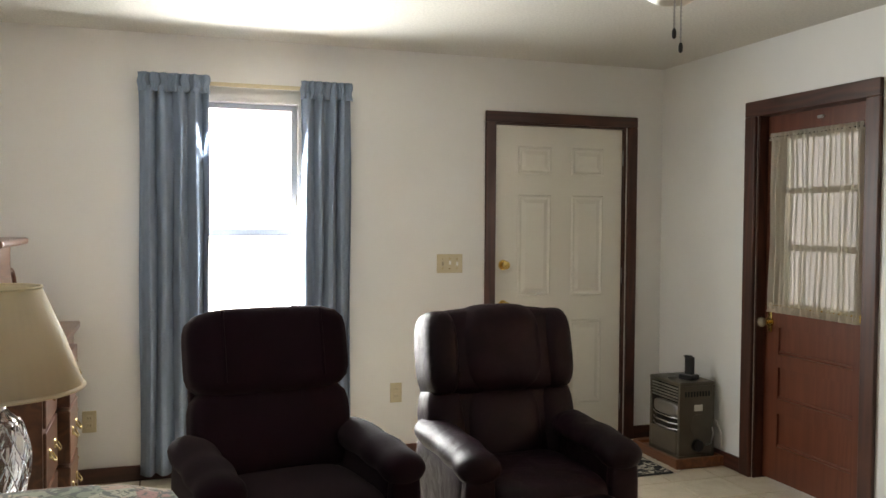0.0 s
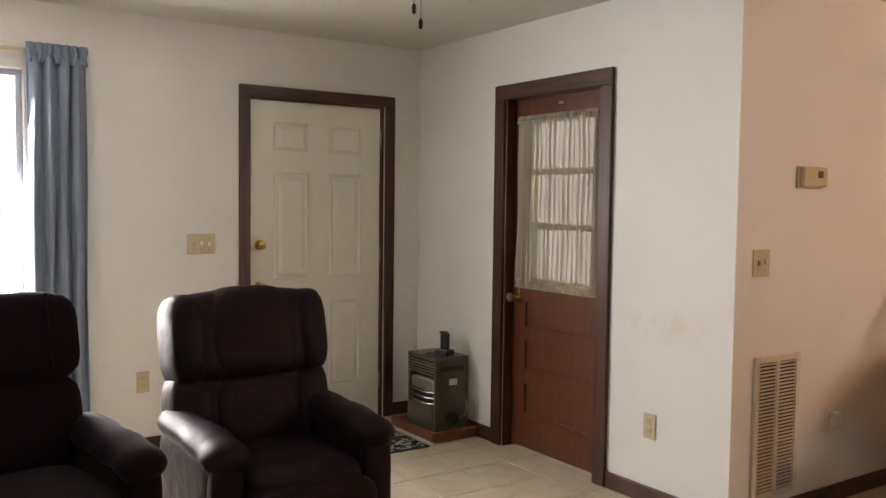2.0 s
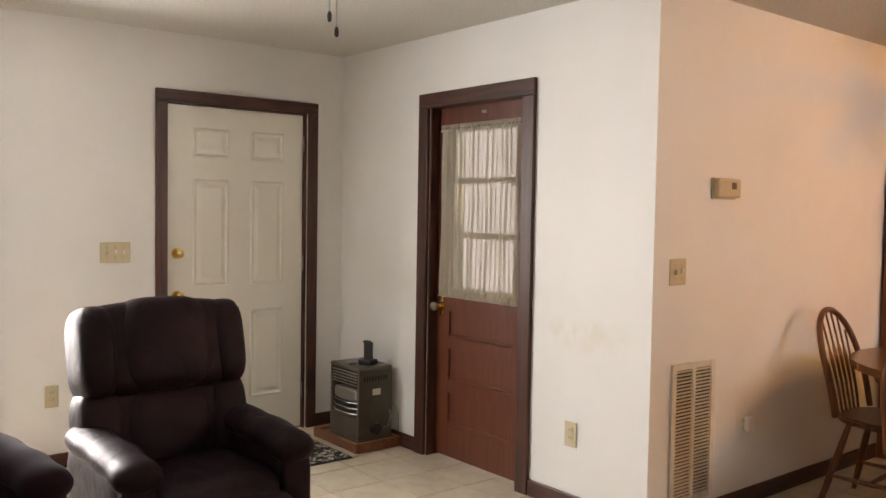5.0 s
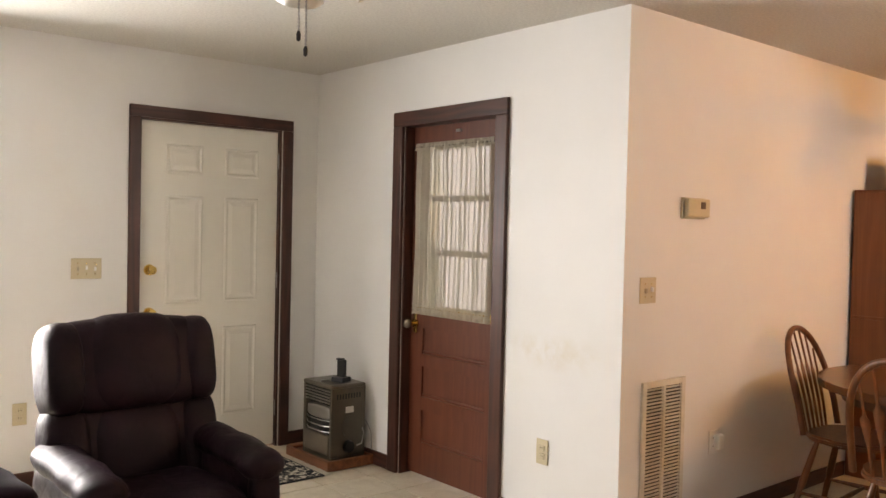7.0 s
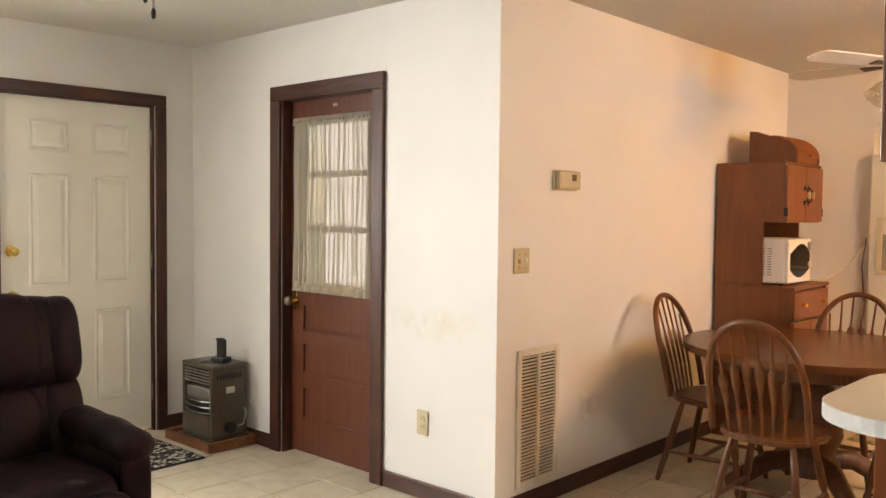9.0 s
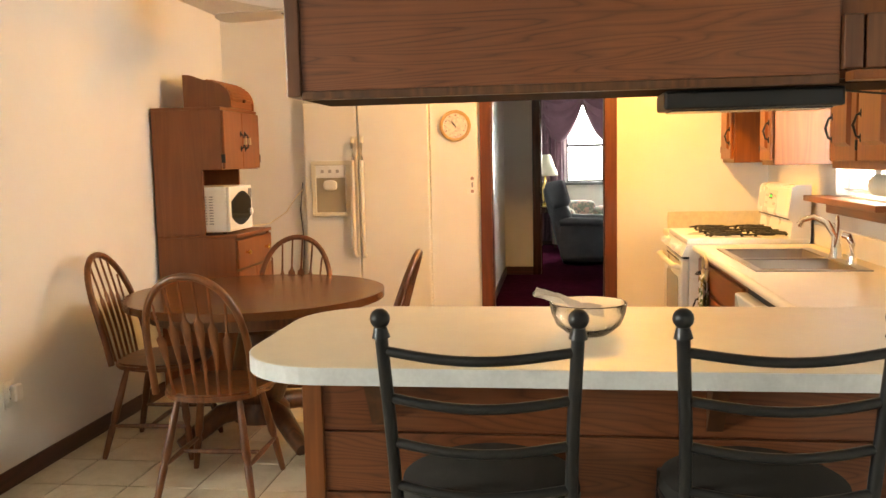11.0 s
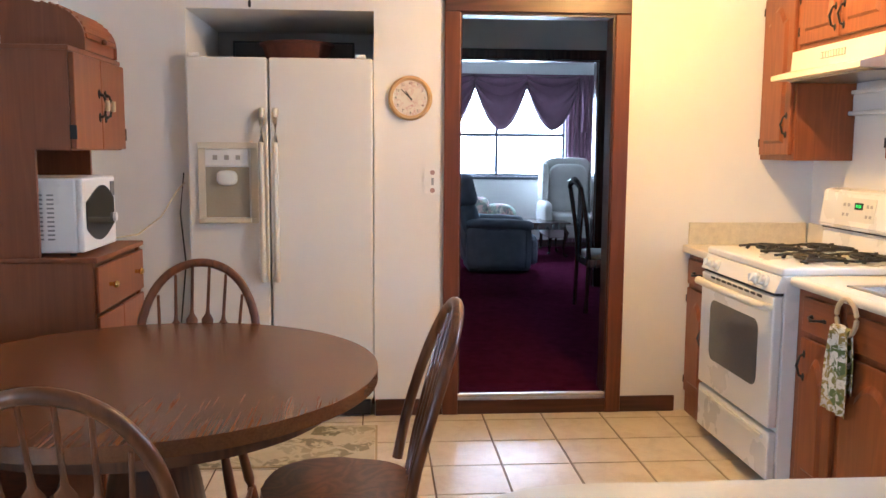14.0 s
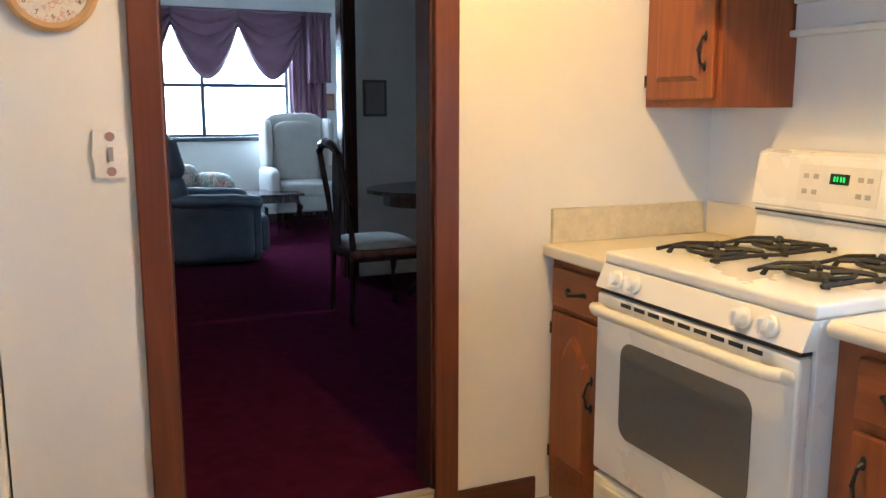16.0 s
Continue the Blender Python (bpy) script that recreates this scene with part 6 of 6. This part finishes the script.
part("tub", B(0, 0, 0.09, 0.59, 0.60, 0.845), plain("dark_gap", (0.03, 0.03, 0.03), 0.6), dw)
part("door", B(0.003, 0.60, 0.10, 0.587, 0.64, 0.72, bevel=0.006), APPLIANCE, dw)
part("control_panel", B(0.003, 0.60, 0.725, 0.587, 0.655, 0.815, bevel=0.008), APPLIANCE, dw)
part("latch", B(0.25, 0.65, 0.745, 0.36, 0.675, 0.79, bevel=0.008), APPLIANCE, dw, "raised door latch")
part("kick_plate", B(0.01, 0.56, 0.0, 0.58, 0.58, 0.09), BLACK, dw)


def bar_stool(x, y, rz):
    t = thing("bar_stool", "black metal ladder-back bar stool with dark cushion", "bar stool", x, y, 0, rz, "bar stools at the peninsula")
    for s in (-1, 1):
        pts = [(0.05, s * 0.20, 0.0), (0.03, s * 0.185, 0.35), (0.02, s * 0.18, 0.64), (-0.015, s * 0.186, 0.85), (-0.035, s * 0.196, 1.035)]
        part("back_post", tube(bmesh.new(), pts, 0.0135, 12), IRON, t, "", True)
        bm = ball(bmesh.new(), (-0.038, s * 0.197, 1.073), 0.021)
        rod(bm, (-0.036, s * 0.196, 1.034), (-0.037, s * 0.197, 1.056), 0.019, 0.013, 16)
        part("finial", bm, IRON, t, "black ball finial", True)
        part("front_leg", tube(bmesh.new(), [(0.39, s * 0.20, 0), (0.37, s * 0.17, 0.62)], 0.0135, 12), IRON, t, "", True)
        part("foot_rail", rod(bmesh.new(), (0.045, s * 0.194, 0.25), (0.382, s * 0.19, 0.25), 0.008), IRON, t)
    for z in (1.005, 0.905, 0.808, 0.712):
        xx = 0.02 - 0.055 * (z - 0.64) / 0.39
        pts = [(xx - 0.035 * math.sin(math.pi * i / 10), -0.186 + 0.372 * i / 10, z - 0.012 * math.sin(math.pi * i / 10)) for i in range(11)]
        part("ladder_rail", tube(bmesh.new(), pts, 0.0105, 10), IRON, t, "", True)
    for a, b in (((0.045, -0.194, 0.20), (0.045, 0.194, 0.20)), ((0.382, -0.19, 0.30), (0.382, 0.19, 0.30))):
        part("foot_rail", rod(bmesh.new(), a, b, 0.008), IRON, t)
    part("seat_ring", tube(bmesh.new(), [(0.20 + 0.195 * math.cos(math.tau * i / 36), 0.195 * math.sin(math.tau * i / 36), 0.625) for i in range(36)], 0.011, 8, 1, True), IRON, t, "", True)
    part("seat_cushion", lathe(bmesh.new(), [(0.19, 0.62), (0.205, 0.64), (0.20, 0.665), (0.16, 0.685), (0.0001, 0.69)], 40, pose(0.20, 0, 0)), plain("black_ribbed_cloth", (0.025, 0.022, 0.020), 0.9, 0, 0.3, 30, 200, 0.6), t, "dark ribbed round cushion", True)
    return t


st = bar_stool(3.344, 1.742, 0)
copy_thing(st, pose(3.362, 1.15, 0, 0, 0, 2))


def small_kitchen():
    b = thing("glass_bowl", "clear pressed glass bowl with crumpled plastic bag", "bowl", 4.045, 1.50, 0.8905)
    bm = lathe(bmesh.new(), [(0.050, 0.0), (0.060, 0.006), (0.088, 0.028), (0.102, 0.06), (0.107, 0.090), (0.105, 0.092), (0.102, 0.088), (0.096, 0.06), (0.082, 0.032), (0.05, 0.012), (0.0001, 0.010)], 48, None, 24, 0.012)
    part("bowl", bm, glass_mat("pressed_glass", (0.99, 1.0, 1.0), 0.12), b, "", True)
    bm = bmesh.new()
    rnd = random.Random(3)
    g = [[bm.verts.new((-0.07 + 0.11 * i / 6 + rnd.uniform(-0.006, 0.006), 0.15 - 0.19 * j / 6 + rnd.uniform(-0.006, 0.006), 0.118 - 0.055 * (j / 6) ** 1.3 + 0.012 * math.sin(i * 1.4 + j))) for j in range(7)] for i in range(7)]
    for i in range(6):
        for j in range(6):
            bm.faces.new((g[i][j], g[i + 1][j], g[i + 1][j + 1], g[i][j + 1]))
    cloth("plastic_bag", bm, sheer("cloudy_plastic", (0.8, 0.8, 0.78), 0.35), b, "cloudy plastic bag", 0)
    c = thing("wall_clock", "round wall clock with tan rim and flower dial", "clock", 7.609, 2.285, 1.625)
    m = pose(0, 0, 0, 0, -90, 0)
    part("rim", lathe(bmesh.new(), [(0.075, 0.0), (0.108, 0.0), (0.110, 0.012), (0.100, 0.026), (0.088, 0.024), (0.086, 0.016)], 48, m), plain("tan_rim", (0.55, 0.34, 0.15), 0.35), c, "tan wooden rim", True)
    part("dial", rod(bmesh.new(), (-0.001, 0, 0), (-0.0185, 0, 0), 0.0865, None, 48), floral("flower_dial", (0.74, 0.70, 0.62), [(0.74, 0.70, 0.62), (0.74, 0.70, 0.62), (0.60, 0.40, 0.38), (0.72, 0.68, 0.6)], 55), c, "cream dial with faint flowers")
    for k in range(12):
        cu = bpy.data.curves.new("numeral", "FONT")
        cu.body, cu.size, cu.extrude, cu.align_x, cu.align_y = str(k or 12), 0.017, 0.0004, "CENTER", "CENTER"
        cu.materials.append(BLACK)
        o = new("numeral", cu)
        o.parent = c
        a = math.tau * k / 12
        o.matrix_local = Matrix.Translation((-0.0192, -0.072 * math.sin(a), 0.072 * math.cos(a))) @ pose(0, 0, 0, 90, 0, -90)
    for ln, a, w in ((0.042, radians(-35), 0.004), (0.062, radians(-48), 0.003)):
        part("clock_hand", slab(bmesh.new(), [(-w, -0.012), (w, -0.012), (w * 0.6, ln), (-w * 0.6, ln)], 0, 0.001, Matrix.Translation((-0.0205, 0, 0)) @ pose(0, 0, 0, 90, 0, -90) @ Matrix.Rotation(-a, 4, "Z")), BLACK, c)
    s = thing("light_switch", "white scalloped ceramic switch plate by the doorway", "switch", 7.609, 2.172, 1.212, 0)
    ol = [(0.044 * (1 + 0.05 * math.cos(8 * a)) * math.cos(a) / max(abs(math.cos(a)), abs(math.sin(a))) ** 0.6, 0.066 * (1 + 0.05 * math.cos(8 * a)) * math.sin(a) / max(abs(math.cos(a)), abs(math.sin(a))) ** 0.6) for a in [math.tau * i / 48 for i in range(48)]]
    part("plate", slab(bmesh.new(), ol, 0.0, 0.009, Matrix(((0, 0, 1, -0.0095), (1, 0, 0, 0), (0, 1, 0, 0), (0, 0, 0, 1)))), plain("glazed_ceramic", (0.82, 0.80, 0.78), 0.2), s)
    part("rocker", B(-0.016, -0.006, -0.018, -0.009, 0.006, 0.018), plain("grey_rocker", (0.3, 0.3, 0.32), 0.4), s)
    for zz in (-0.045, 0.045):
        part("flower_motif", rod(bmesh.new(), (-0.009, 0, zz), (-0.0118, 0, zz), 0.013, None, 7), plain("mauve_motif", (0.35, 0.22, 0.22), 0.5), s)
    wall_plate("wall_outlet", "ivory outlet above the counter", 5.26, 0.181, 1.09, 180, 0.075, 0.12, "outlet")
    wall_plate("light_switch", "ivory switch above the counter", 4.86, 0.181, 1.09, 180, 0.075, 0.12, "switch")
    r = thing("towel_ring", "round wooden towel ring on the sink cabinet", "towel ring", 6.075, 0.821, 0.832)
    part("mount", rod(bmesh.new(), (0, 0, 0.035), (0, 0.018, 0.035), 0.014, 0.010), OAK, r)
    part("ring", tube(bmesh.new(), [(0.062 * math.sin(math.tau * i / 32), 0.020, -0.022 + 0.062 * math.cos(math.tau * i / 32)) for i in range(32)], 0.009, 8, 1, True), plain("cream_ring", (0.62, 0.48, 0.28), 0.45), r, "", True)
    w = thing("kitchen_towel", "white kitchen towel with green and brown print", "towel", 6.095, 0.821, 0.765)
    TW = floral("printed_towel", (0.74, 0.71, 0.62), [(0.05, 0.09, 0.03), (0.45, 0.32, 0.10), (0.16, 0.20, 0.07), (0.04, 0.07, 0.04)], 15)
    for yy, z0, lab in ((0.030, -0.30, "front_fall"), (0.010, -0.22, "back_fall")):
        bm = bmesh.new()
        rows = []
        for j in range(13):
            u = j / 12
            wd = 0.058 + 0.020 * min(1, u * 2.2)
            rows.append([bm.verts.new((0.008 * u + (i / 14 - 0.5) * 2 * wd, yy + 0.008 * math.sin(i * 1.3 + 1 + u) * (1 - 0.3 * u), 0.0 + (z0) * u)) for i in range(15)])
        for a, b_ in zip(rows, rows[1:]):
            for i in range(14):
                bm.faces.new((a[i], a[i + 1], b_[i + 1], b_[i]))
        cloth(lab, bm, TW, w, "", 0.003)
    part("fold", tube(bmesh.new(), [(-0.055, 0.022, -0.004), (0, 0.022, 0.004), (0.055, 0.022, -0.004)], 0.012, 8), TW, w, "", True)
    p = thing("paper_towel_roll", "white paper towel roll under the cabinet", "paper towels", 5.18, 0.30, 1.25)
    part("roll", rod(bmesh.new(), (-0.10, 0, 0), (0.10, 0, 0), 0.045, None, 28), PAPER, p)
    part("holder", rod(bmesh.new(), (-0.115, 0, 0), (0.115, 0, 0), 0.012), WHITE, p)
    for xx in (-0.115, 0.109):
        part("arm", B(xx, -0.012, -0.015, xx + 0.006, 0.012, 0.07), WHITE, p)
    k = thing("power_cord", "thin cream cord from the microwave to the wall", "cord")
    part("cord", tube(bmesh.new(), [(6.90, 3.60, 1.05), (7.02, 3.58, 0.985), (7.2, 3.52, 0.985), (7.38, 3.46, 1.05), (7.52, 3.42, 1.16), (7.605, 3.40, 1.20)], 0.004, 6), IVORY, k, "", True)
    k = thing("power_cord", "dark cord hanging beside the fridge", "cord")
    part("cord", tube(bmesh.new(), [(7.60, 3.40, 1.25), (7.59, 3.42, 1.05), (7.595, 3.40, 0.8), (7.59, 3.43, 0.5)], 0.004, 6), BLACK, k, "", True)


small_kitchen()

# ---- rooms past the doorway ----
MAUVE = plain("mauve_satin", (0.16, 0.075, 0.115), 0.55, 0, 0.15, 9, 200, 0.2, 0.4, 0.2)
GREYBLUE = plain("slate_upholstery", (0.075, 0.085, 0.105), 0.9, 0, 0.2, 9, 240, 0.5, 0.2)
CREAM_UP = plain("cream_upholstery", (0.42, 0.39, 0.36), 0.85, 0, 0.08, 9, 240, 0.4, 0.2)


def swags():
    t = thing("swag_valance", "mauve swag valance over the parlor window", "curtain")
    for c in (0.20, 0.87, 1.54):
        bm = bmesh.new()
        rows = []
        for j in range(13):
            u = j / 12
            row = []
            for i in range(25):
                s = i / 24 * 2 - 1
                sag = (0.12 + 0.40 * u) * (1 - s * s) 
                z = 2.33 - 0.19 * u * 0.9 - sag * u - 0.02 * (1 - abs(s))
                x = 14.30 - 0.05 * u * (1 - s * s) - 0.02 * math.sin(u * 22)
                row.append(bm.verts.new((x, c + s * 0.335, z)))
            rows.append(row)
        for a, b in zip(rows, rows[1:]):
            for i in range(24):
                bm.faces.new((a[i], a[i + 1], b[i + 1], b[i]))
        cloth("swag", bm, MAUVE, t, "", 0.004)
    for y0, w, seed in ((-0.45, 0.26, 2), (1.70, 0.26, 5)):
        cloth("cascade", drape(bmesh.new(), y0, 14.29, 40, w, 1.60, 2.33, 10, 0.015, 0.02, 4, seed, axis="y"), MAUVE, t, "", 0.004)
    part("rod", B(14.31, -0.47, 2.30, 14.399, 1.98, 2.34), MAUVE, t)
    for y0, w, seed in ((-0.40, 0.40, 12), (1.48, 0.44, 15)):
        p = thing("drape", "mauve drape hanging beside the parlor window", "curtain", group="parlor drapes")
        cloth("cloth", drape(bmesh.new(), y0, 14.345, 70, w, 0.16, 2.31, 16, 0.014, 0.018, 7, seed, axis="y"), MAUVE, p, "", 0.004)


swags()
rc = recliner("recliner", "slate blue upholstered recliner on the carpet", GREYBLUE, 12.22, 1.19, 0, True)
rc.location.z = 0.10
rc.scale = (1.05, 1.10, 0.94)
rc["group"] = "parlor seats"


def wing_chair():
    t = thing("wing_chair", "cream upholstered wing chair by the parlor window", "armchair", 13.85, 0.03, 0.10, -90, "parlor seats")
    part("backrest", cushion(bmesh.new(), -0.33, 0.20, 0.35, 0.33, 0.34, 1.18, 5), CREAM_UP, t, "", True)
    part("back_cushion", cushion(bmesh.new(), -0.26, 0.12, 0.44, 0.26, 0.26, 1.10, 4), CREAM_UP, t, "", True)
    part("seat_cushion", cushion(bmesh.new(), -0.29, -0.36, 0.34, 0.29, 0.22, 0.50, 5), CREAM_UP, t, "", True)
    part("seat_frame", B(-0.34, -0.34, 0.20, 0.34, 0.30, 0.36, bevel=0.02), CREAM_UP, t)
    for s in (-1, 1):
        part("wing", cushion(bmesh.new(), s * 0.28, -0.02, 0.60, s * 0.37, 0.32, 1.12, 4), CREAM_UP, t, "", True)
        part("arm", cushion(bmesh.new(), s * 0.28, -0.34, 0.34, s * 0.40, 0.28, 0.64, 4), CREAM_UP, t, "", True)
        for y in (-0.30, 0.27):
            part("leg", tube(bmesh.new(), [(s * 0.31, y, 0.21), (s * 0.325, y - 0.02, 0.12), (s * 0.32, y, 0.03), (s * 0.335, y - 0.015, 0.0)], [0.03, 0.026, 0.014, 0.02], 10), MAHOG, t, "dark cabriole leg", True)


wing_chair()


def cabriole_table(name, label, x, y, lx, ly, h):
    t = thing(name, label, "table", x, y, 0.10)
    part("tabletop", B(-lx, -ly, h - 0.022, lx, ly, h, bevel=0.008), MAHOG, t)
    part("apron", B(-lx + 0.05, -ly + 0.05, h - 0.09, lx - 0.05, ly - 0.05, h - 0.022), MAHOG, t)
    for sx in (-1, 1):
        for sy in (-1, 1):
            px, py = sx * (lx - 0.07), sy * (ly - 0.07)
            part("leg", tube(bmesh.new(), [(px, py, h - 0.05), (px + sx * 0.03, py + sy * 0.03, h - 0.13), (px, py, 0.12), (px + sx * 0.01, py + sy * 0.01, 0.03), (px + sx * 0.035, py + sy * 0.035, 0.012)], [0.03, 0.032, 0.014, 0.013, 0.022], 10), MAHOG, t, "", True)
    return t


cabriole_table("coffee_table", "dark glossy coffee table with curved legs", 13.50, 0.62, 0.30, 0.45, 0.42)
cabriole_table("side_table", "dark side table under the parlor lamp", 13.95, 1.75, 0.25, 0.25, 0.60)
lp = thing("table_lamp", "parlor table lamp with pale conical shade", "lamp", 13.95, 1.75, 0.70)
part("base", lathe(bmesh.new(), [(0.07, 0), (0.07, 0.02), (0.03, 0.05), (0.06, 0.18), (0.05, 0.28), (0.015, 0.34), (0.012, 0.46)], 24), BRASS, lp, "", True)
bm = lathe(bmesh.new(), [(0.19, 0.44), (0.08, 0.74)], 36)
bmesh.ops.delete(bm, geom=[f for f in bm.faces if len(f.verts) > 4], context="FACES")
cloth("shade", bm, plain("pale_shade", (0.72, 0.68, 0.58), 0.8), lp, "pale cloth shade", 0.003)
fc = thing("floral_armchair", "floral armchair beyond the parlor recliner", "armchair", 13.78, 1.22, 0.10, -60, "parlor seats")
part("base", B(-0.34, -0.34, 0.06, 0.34, 0.30, 0.32, bevel=0.02), FLORAL, fc)
part("seat_cushion", cushion(bmesh.new(), -0.28, -0.36, 0.30, 0.28, 0.2, 0.46, 5), FLORAL, fc, "", True)
part("backrest", cushion(bmesh.new(), -0.34, 0.16, 0.28, 0.34, 0.34, 0.68, 5), FLORAL, fc, "", True)
for s in (-1, 1):
    part("arm", cushion(bmesh.new(), s * 0.26, -0.34, 0.2, s * 0.40, 0.26, 0.60, 3), FLORAL, fc, "", True)
    for y in (-0.3, 0.26):
        part("leg", rod(bmesh.new(), (s * 0.3, y, 0), (s * 0.3, y, 0.08), 0.02, 0.026), MAHOG, fc)


def queen_chair():
    t = thing("dining_chair", "dark mahogany dining chair with cream seat", "chair", 9.98, 0.62, 0.10, 0)
    pts = lambda s: [(s * 0.19, 0.20, 0.0), (s * 0.19, 0.185, 0.42), (s * 0.20, 0.21, 0.70), (s * 0.19, 0.26, 0.98)]
    for s in (-1, 1):
        part("back_post", tube(bmesh.new(), pts(s), [0.018, 0.022, 0.018, 0.018], 10), MAHOG, t, "", True)
        part("front_leg", tube(bmesh.new(), [(s * 0.21, -0.20, 0.42), (s * 0.235, -0.225, 0.33), (s * 0.20, -0.20, 0.10), (s * 0.215, -0.225, 0.01)], [0.028, 0.03, 0.014, 0.024], 10), MAHOG, t, "", True)
    part("crest_rail", tube(bmesh.new(), [(-0.20, 0.262, 0.975), (-0.10, 0.27, 1.02), (0, 0.272, 1.035), (0.10, 0.27, 1.02), (0.20, 0.262, 0.975)], [0.018, 0.026, 0.03, 0.026, 0.018], 10), MAHOG, t, "", True)
    part("splat", slab(bmesh.new(), [(-0.05, 0.44), (0.05, 0.44), (0.035, 0.55), (0.075, 0.75), (0.05, 0.98), (-0.05, 0.98), (-0.075, 0.75), (-0.035, 0.55)], 0.21, 0.225, Matrix(((1, 0, 0, 0), (0, 0, 1, 0), (0, 1, 0, 0), (0, 0, 0, 1)))), MAHOG, t)
    part("seat_rail", B(-0.23, -0.22, 0.36, 0.23, 0.20, 0.43, bevel=0.01), MAHOG, t)
    part("seat_pad", cushion(bmesh.new(), -0.22, -0.21, 0.415, 0.22, 0.19, 0.475, 4), CREAM_UP, t, "cream striped seat pad", True)


queen_chair()
dt = thing("dining_table", "dark mahogany dining table in the far room", "table", 10.0, -0.22, 0.10)
ol = [(0.50 * math.cos(math.tau * i / 48), 0.85 * math.sin(math.tau * i / 48)) for i in range(48)]
part("tabletop", slab(bmesh.new(), ol, 0.725, 0.75), MAHOG, dt)
part("apron", slab(bmesh.new(), [(x * 0.85, y * 0.88) for x, y in ol], 0.65, 0.724), MAHOG, dt)
for sy in (-1, 1):
    part("pedestal", lathe(bmesh.new(), [(0.10, 0.65), (0.05, 0.55), (0.08, 0.35), (0.06, 0.18), (0.09, 0.12)], 20, pose(0, sy * 0.42, 0)), MAHOG, dt, "", True)
    for sx in (-1, 1):
        part("foot", tube(bmesh.new(), [(sx * 0.05, sy * 0.42, 0.17), (sx * 0.18, sy * 0.45, 0.13), (sx * 0.32, sy * 0.47, 0.022)], [0.035, 0.03, 0.02], 8), MAHOG, dt, "", True)
pf = thing("framed_picture", "small red framed picture on the parlor wall", "picture", 14.398, -0.42, 1.395)
part("frame", B(-0.02, -0.085, -0.09, 0, 0.085, 0.09, bevel=0.004), plain("red_frame", (0.20, 0.06, 0.04), 0.5), pf)
part("picture", B(-0.0215, -0.065, -0.07, -0.0195, 0.065, 0.07), plain("dull_print", (0.25, 0.14, 0.10), 0.6), pf)
pf = thing("framed_picture", "small dim framed picture on the partition", "picture", 11.098, 0.20, 1.40)
part("frame", B(-0.02, -0.09, -0.13, 0, 0.09, 0.13, bevel=0.004), plain("grey_frame", (0.12, 0.11, 0.10), 0.5), pf)
part("picture", B(-0.0215, -0.07, -0.11, -0.0195, 0.07, 0.11), plain("dim_print", (0.3, 0.28, 0.27), 0.6), pf)

# ---- floor tiles ----
def tile_material():
    m, nt, b = shader("cream_ceramic_tile", 0.28, 0, 0.5)
    info = nt.nodes.new("ShaderNodeObjectInfo")
    v = coords(nt)
    off = nt.nodes.new("ShaderNodeVectorMath")
    sc = nt.nodes.new("ShaderNodeMath")
    sc.operation = "MULTIPLY"
    sc.inputs[1].default_value = 40
    nt.links.new(info.outputs["Random"], sc.inputs[0])
    nt.links.new(v, off.inputs[0])
    nt.links.new(sc.outputs[0], off.inputs[1])
    cloud = noise_tex(nt, off.outputs[0], 9, 5, 0.6, 0.6)
    fine = noise_tex(nt, off.outputs[0], 90, 3)
    col = ramp(nt, mix(nt, 0.25, cloud, fine), [(0.3, (0.52, 0.42, 0.30)), (0.55, (0.66, 0.57, 0.44)), (0.75, (0.70, 0.62, 0.50))])
    nt.links.new(mix(nt, 0.12, col, ramp(nt, info.outputs["Random"], [(0.0, (0.45, 0.35, 0.24)), (1.0, (0.75, 0.68, 0.56))])), b.inputs["Base Color"])
    bump(nt, b, cloud, 0.05, 0.002)
    return m


TILE = tile_material()
P = 0.31


def tile_bm(bm, x, y):
    h = P / 2 - 0.004
    vs = [bm.verts.new((x + sx * h, y + sy * h, -0.0055)) for sx, sy in ((-1, -1), (1, -1), (1, 1), (-1, 1))]
    k = h - 0.0012
    vt = [bm.verts.new((x + sx * k, y + sy * k, 0.0)) for sx, sy in ((-1, -1), (1, -1), (1, 1), (-1, 1))]
    bm.faces.new(vt)
    for i in range(4):
        bm.faces.new((vs[i], vs[(i + 1) % 4], vt[(i + 1) % 4], vt[i]))


first, rest = None, bmesh.new()
for i in range(25):
    for j in range(22):
        x, y = 7.19 + 0.31 * 1.5 - i * P, 0.975 - 0.31 * 2.5 + j * P
        if x < 0.1 or y > 6.6 or y < 0.15 or (x > 4.45 and y > 4.1):
            continue
        if (x > 4.2 and y > 0.8) or (x > 2.3 and y > 3.6):
            if first is None:
                bm = bmesh.new()
                tile_bm(bm, 0, 0)
                first = part("tile", bm, TILE, floor)
                first.location = (x, y, 0)
            else:
                o = new("tile", first.data)
                o.parent = floor
                o.location = (x, y, 0)
        else:
            tile_bm(rest, x, y)
tagged(part("tile_field", rest, TILE, floor), "further cream floor tiles", "", "", "stuff")
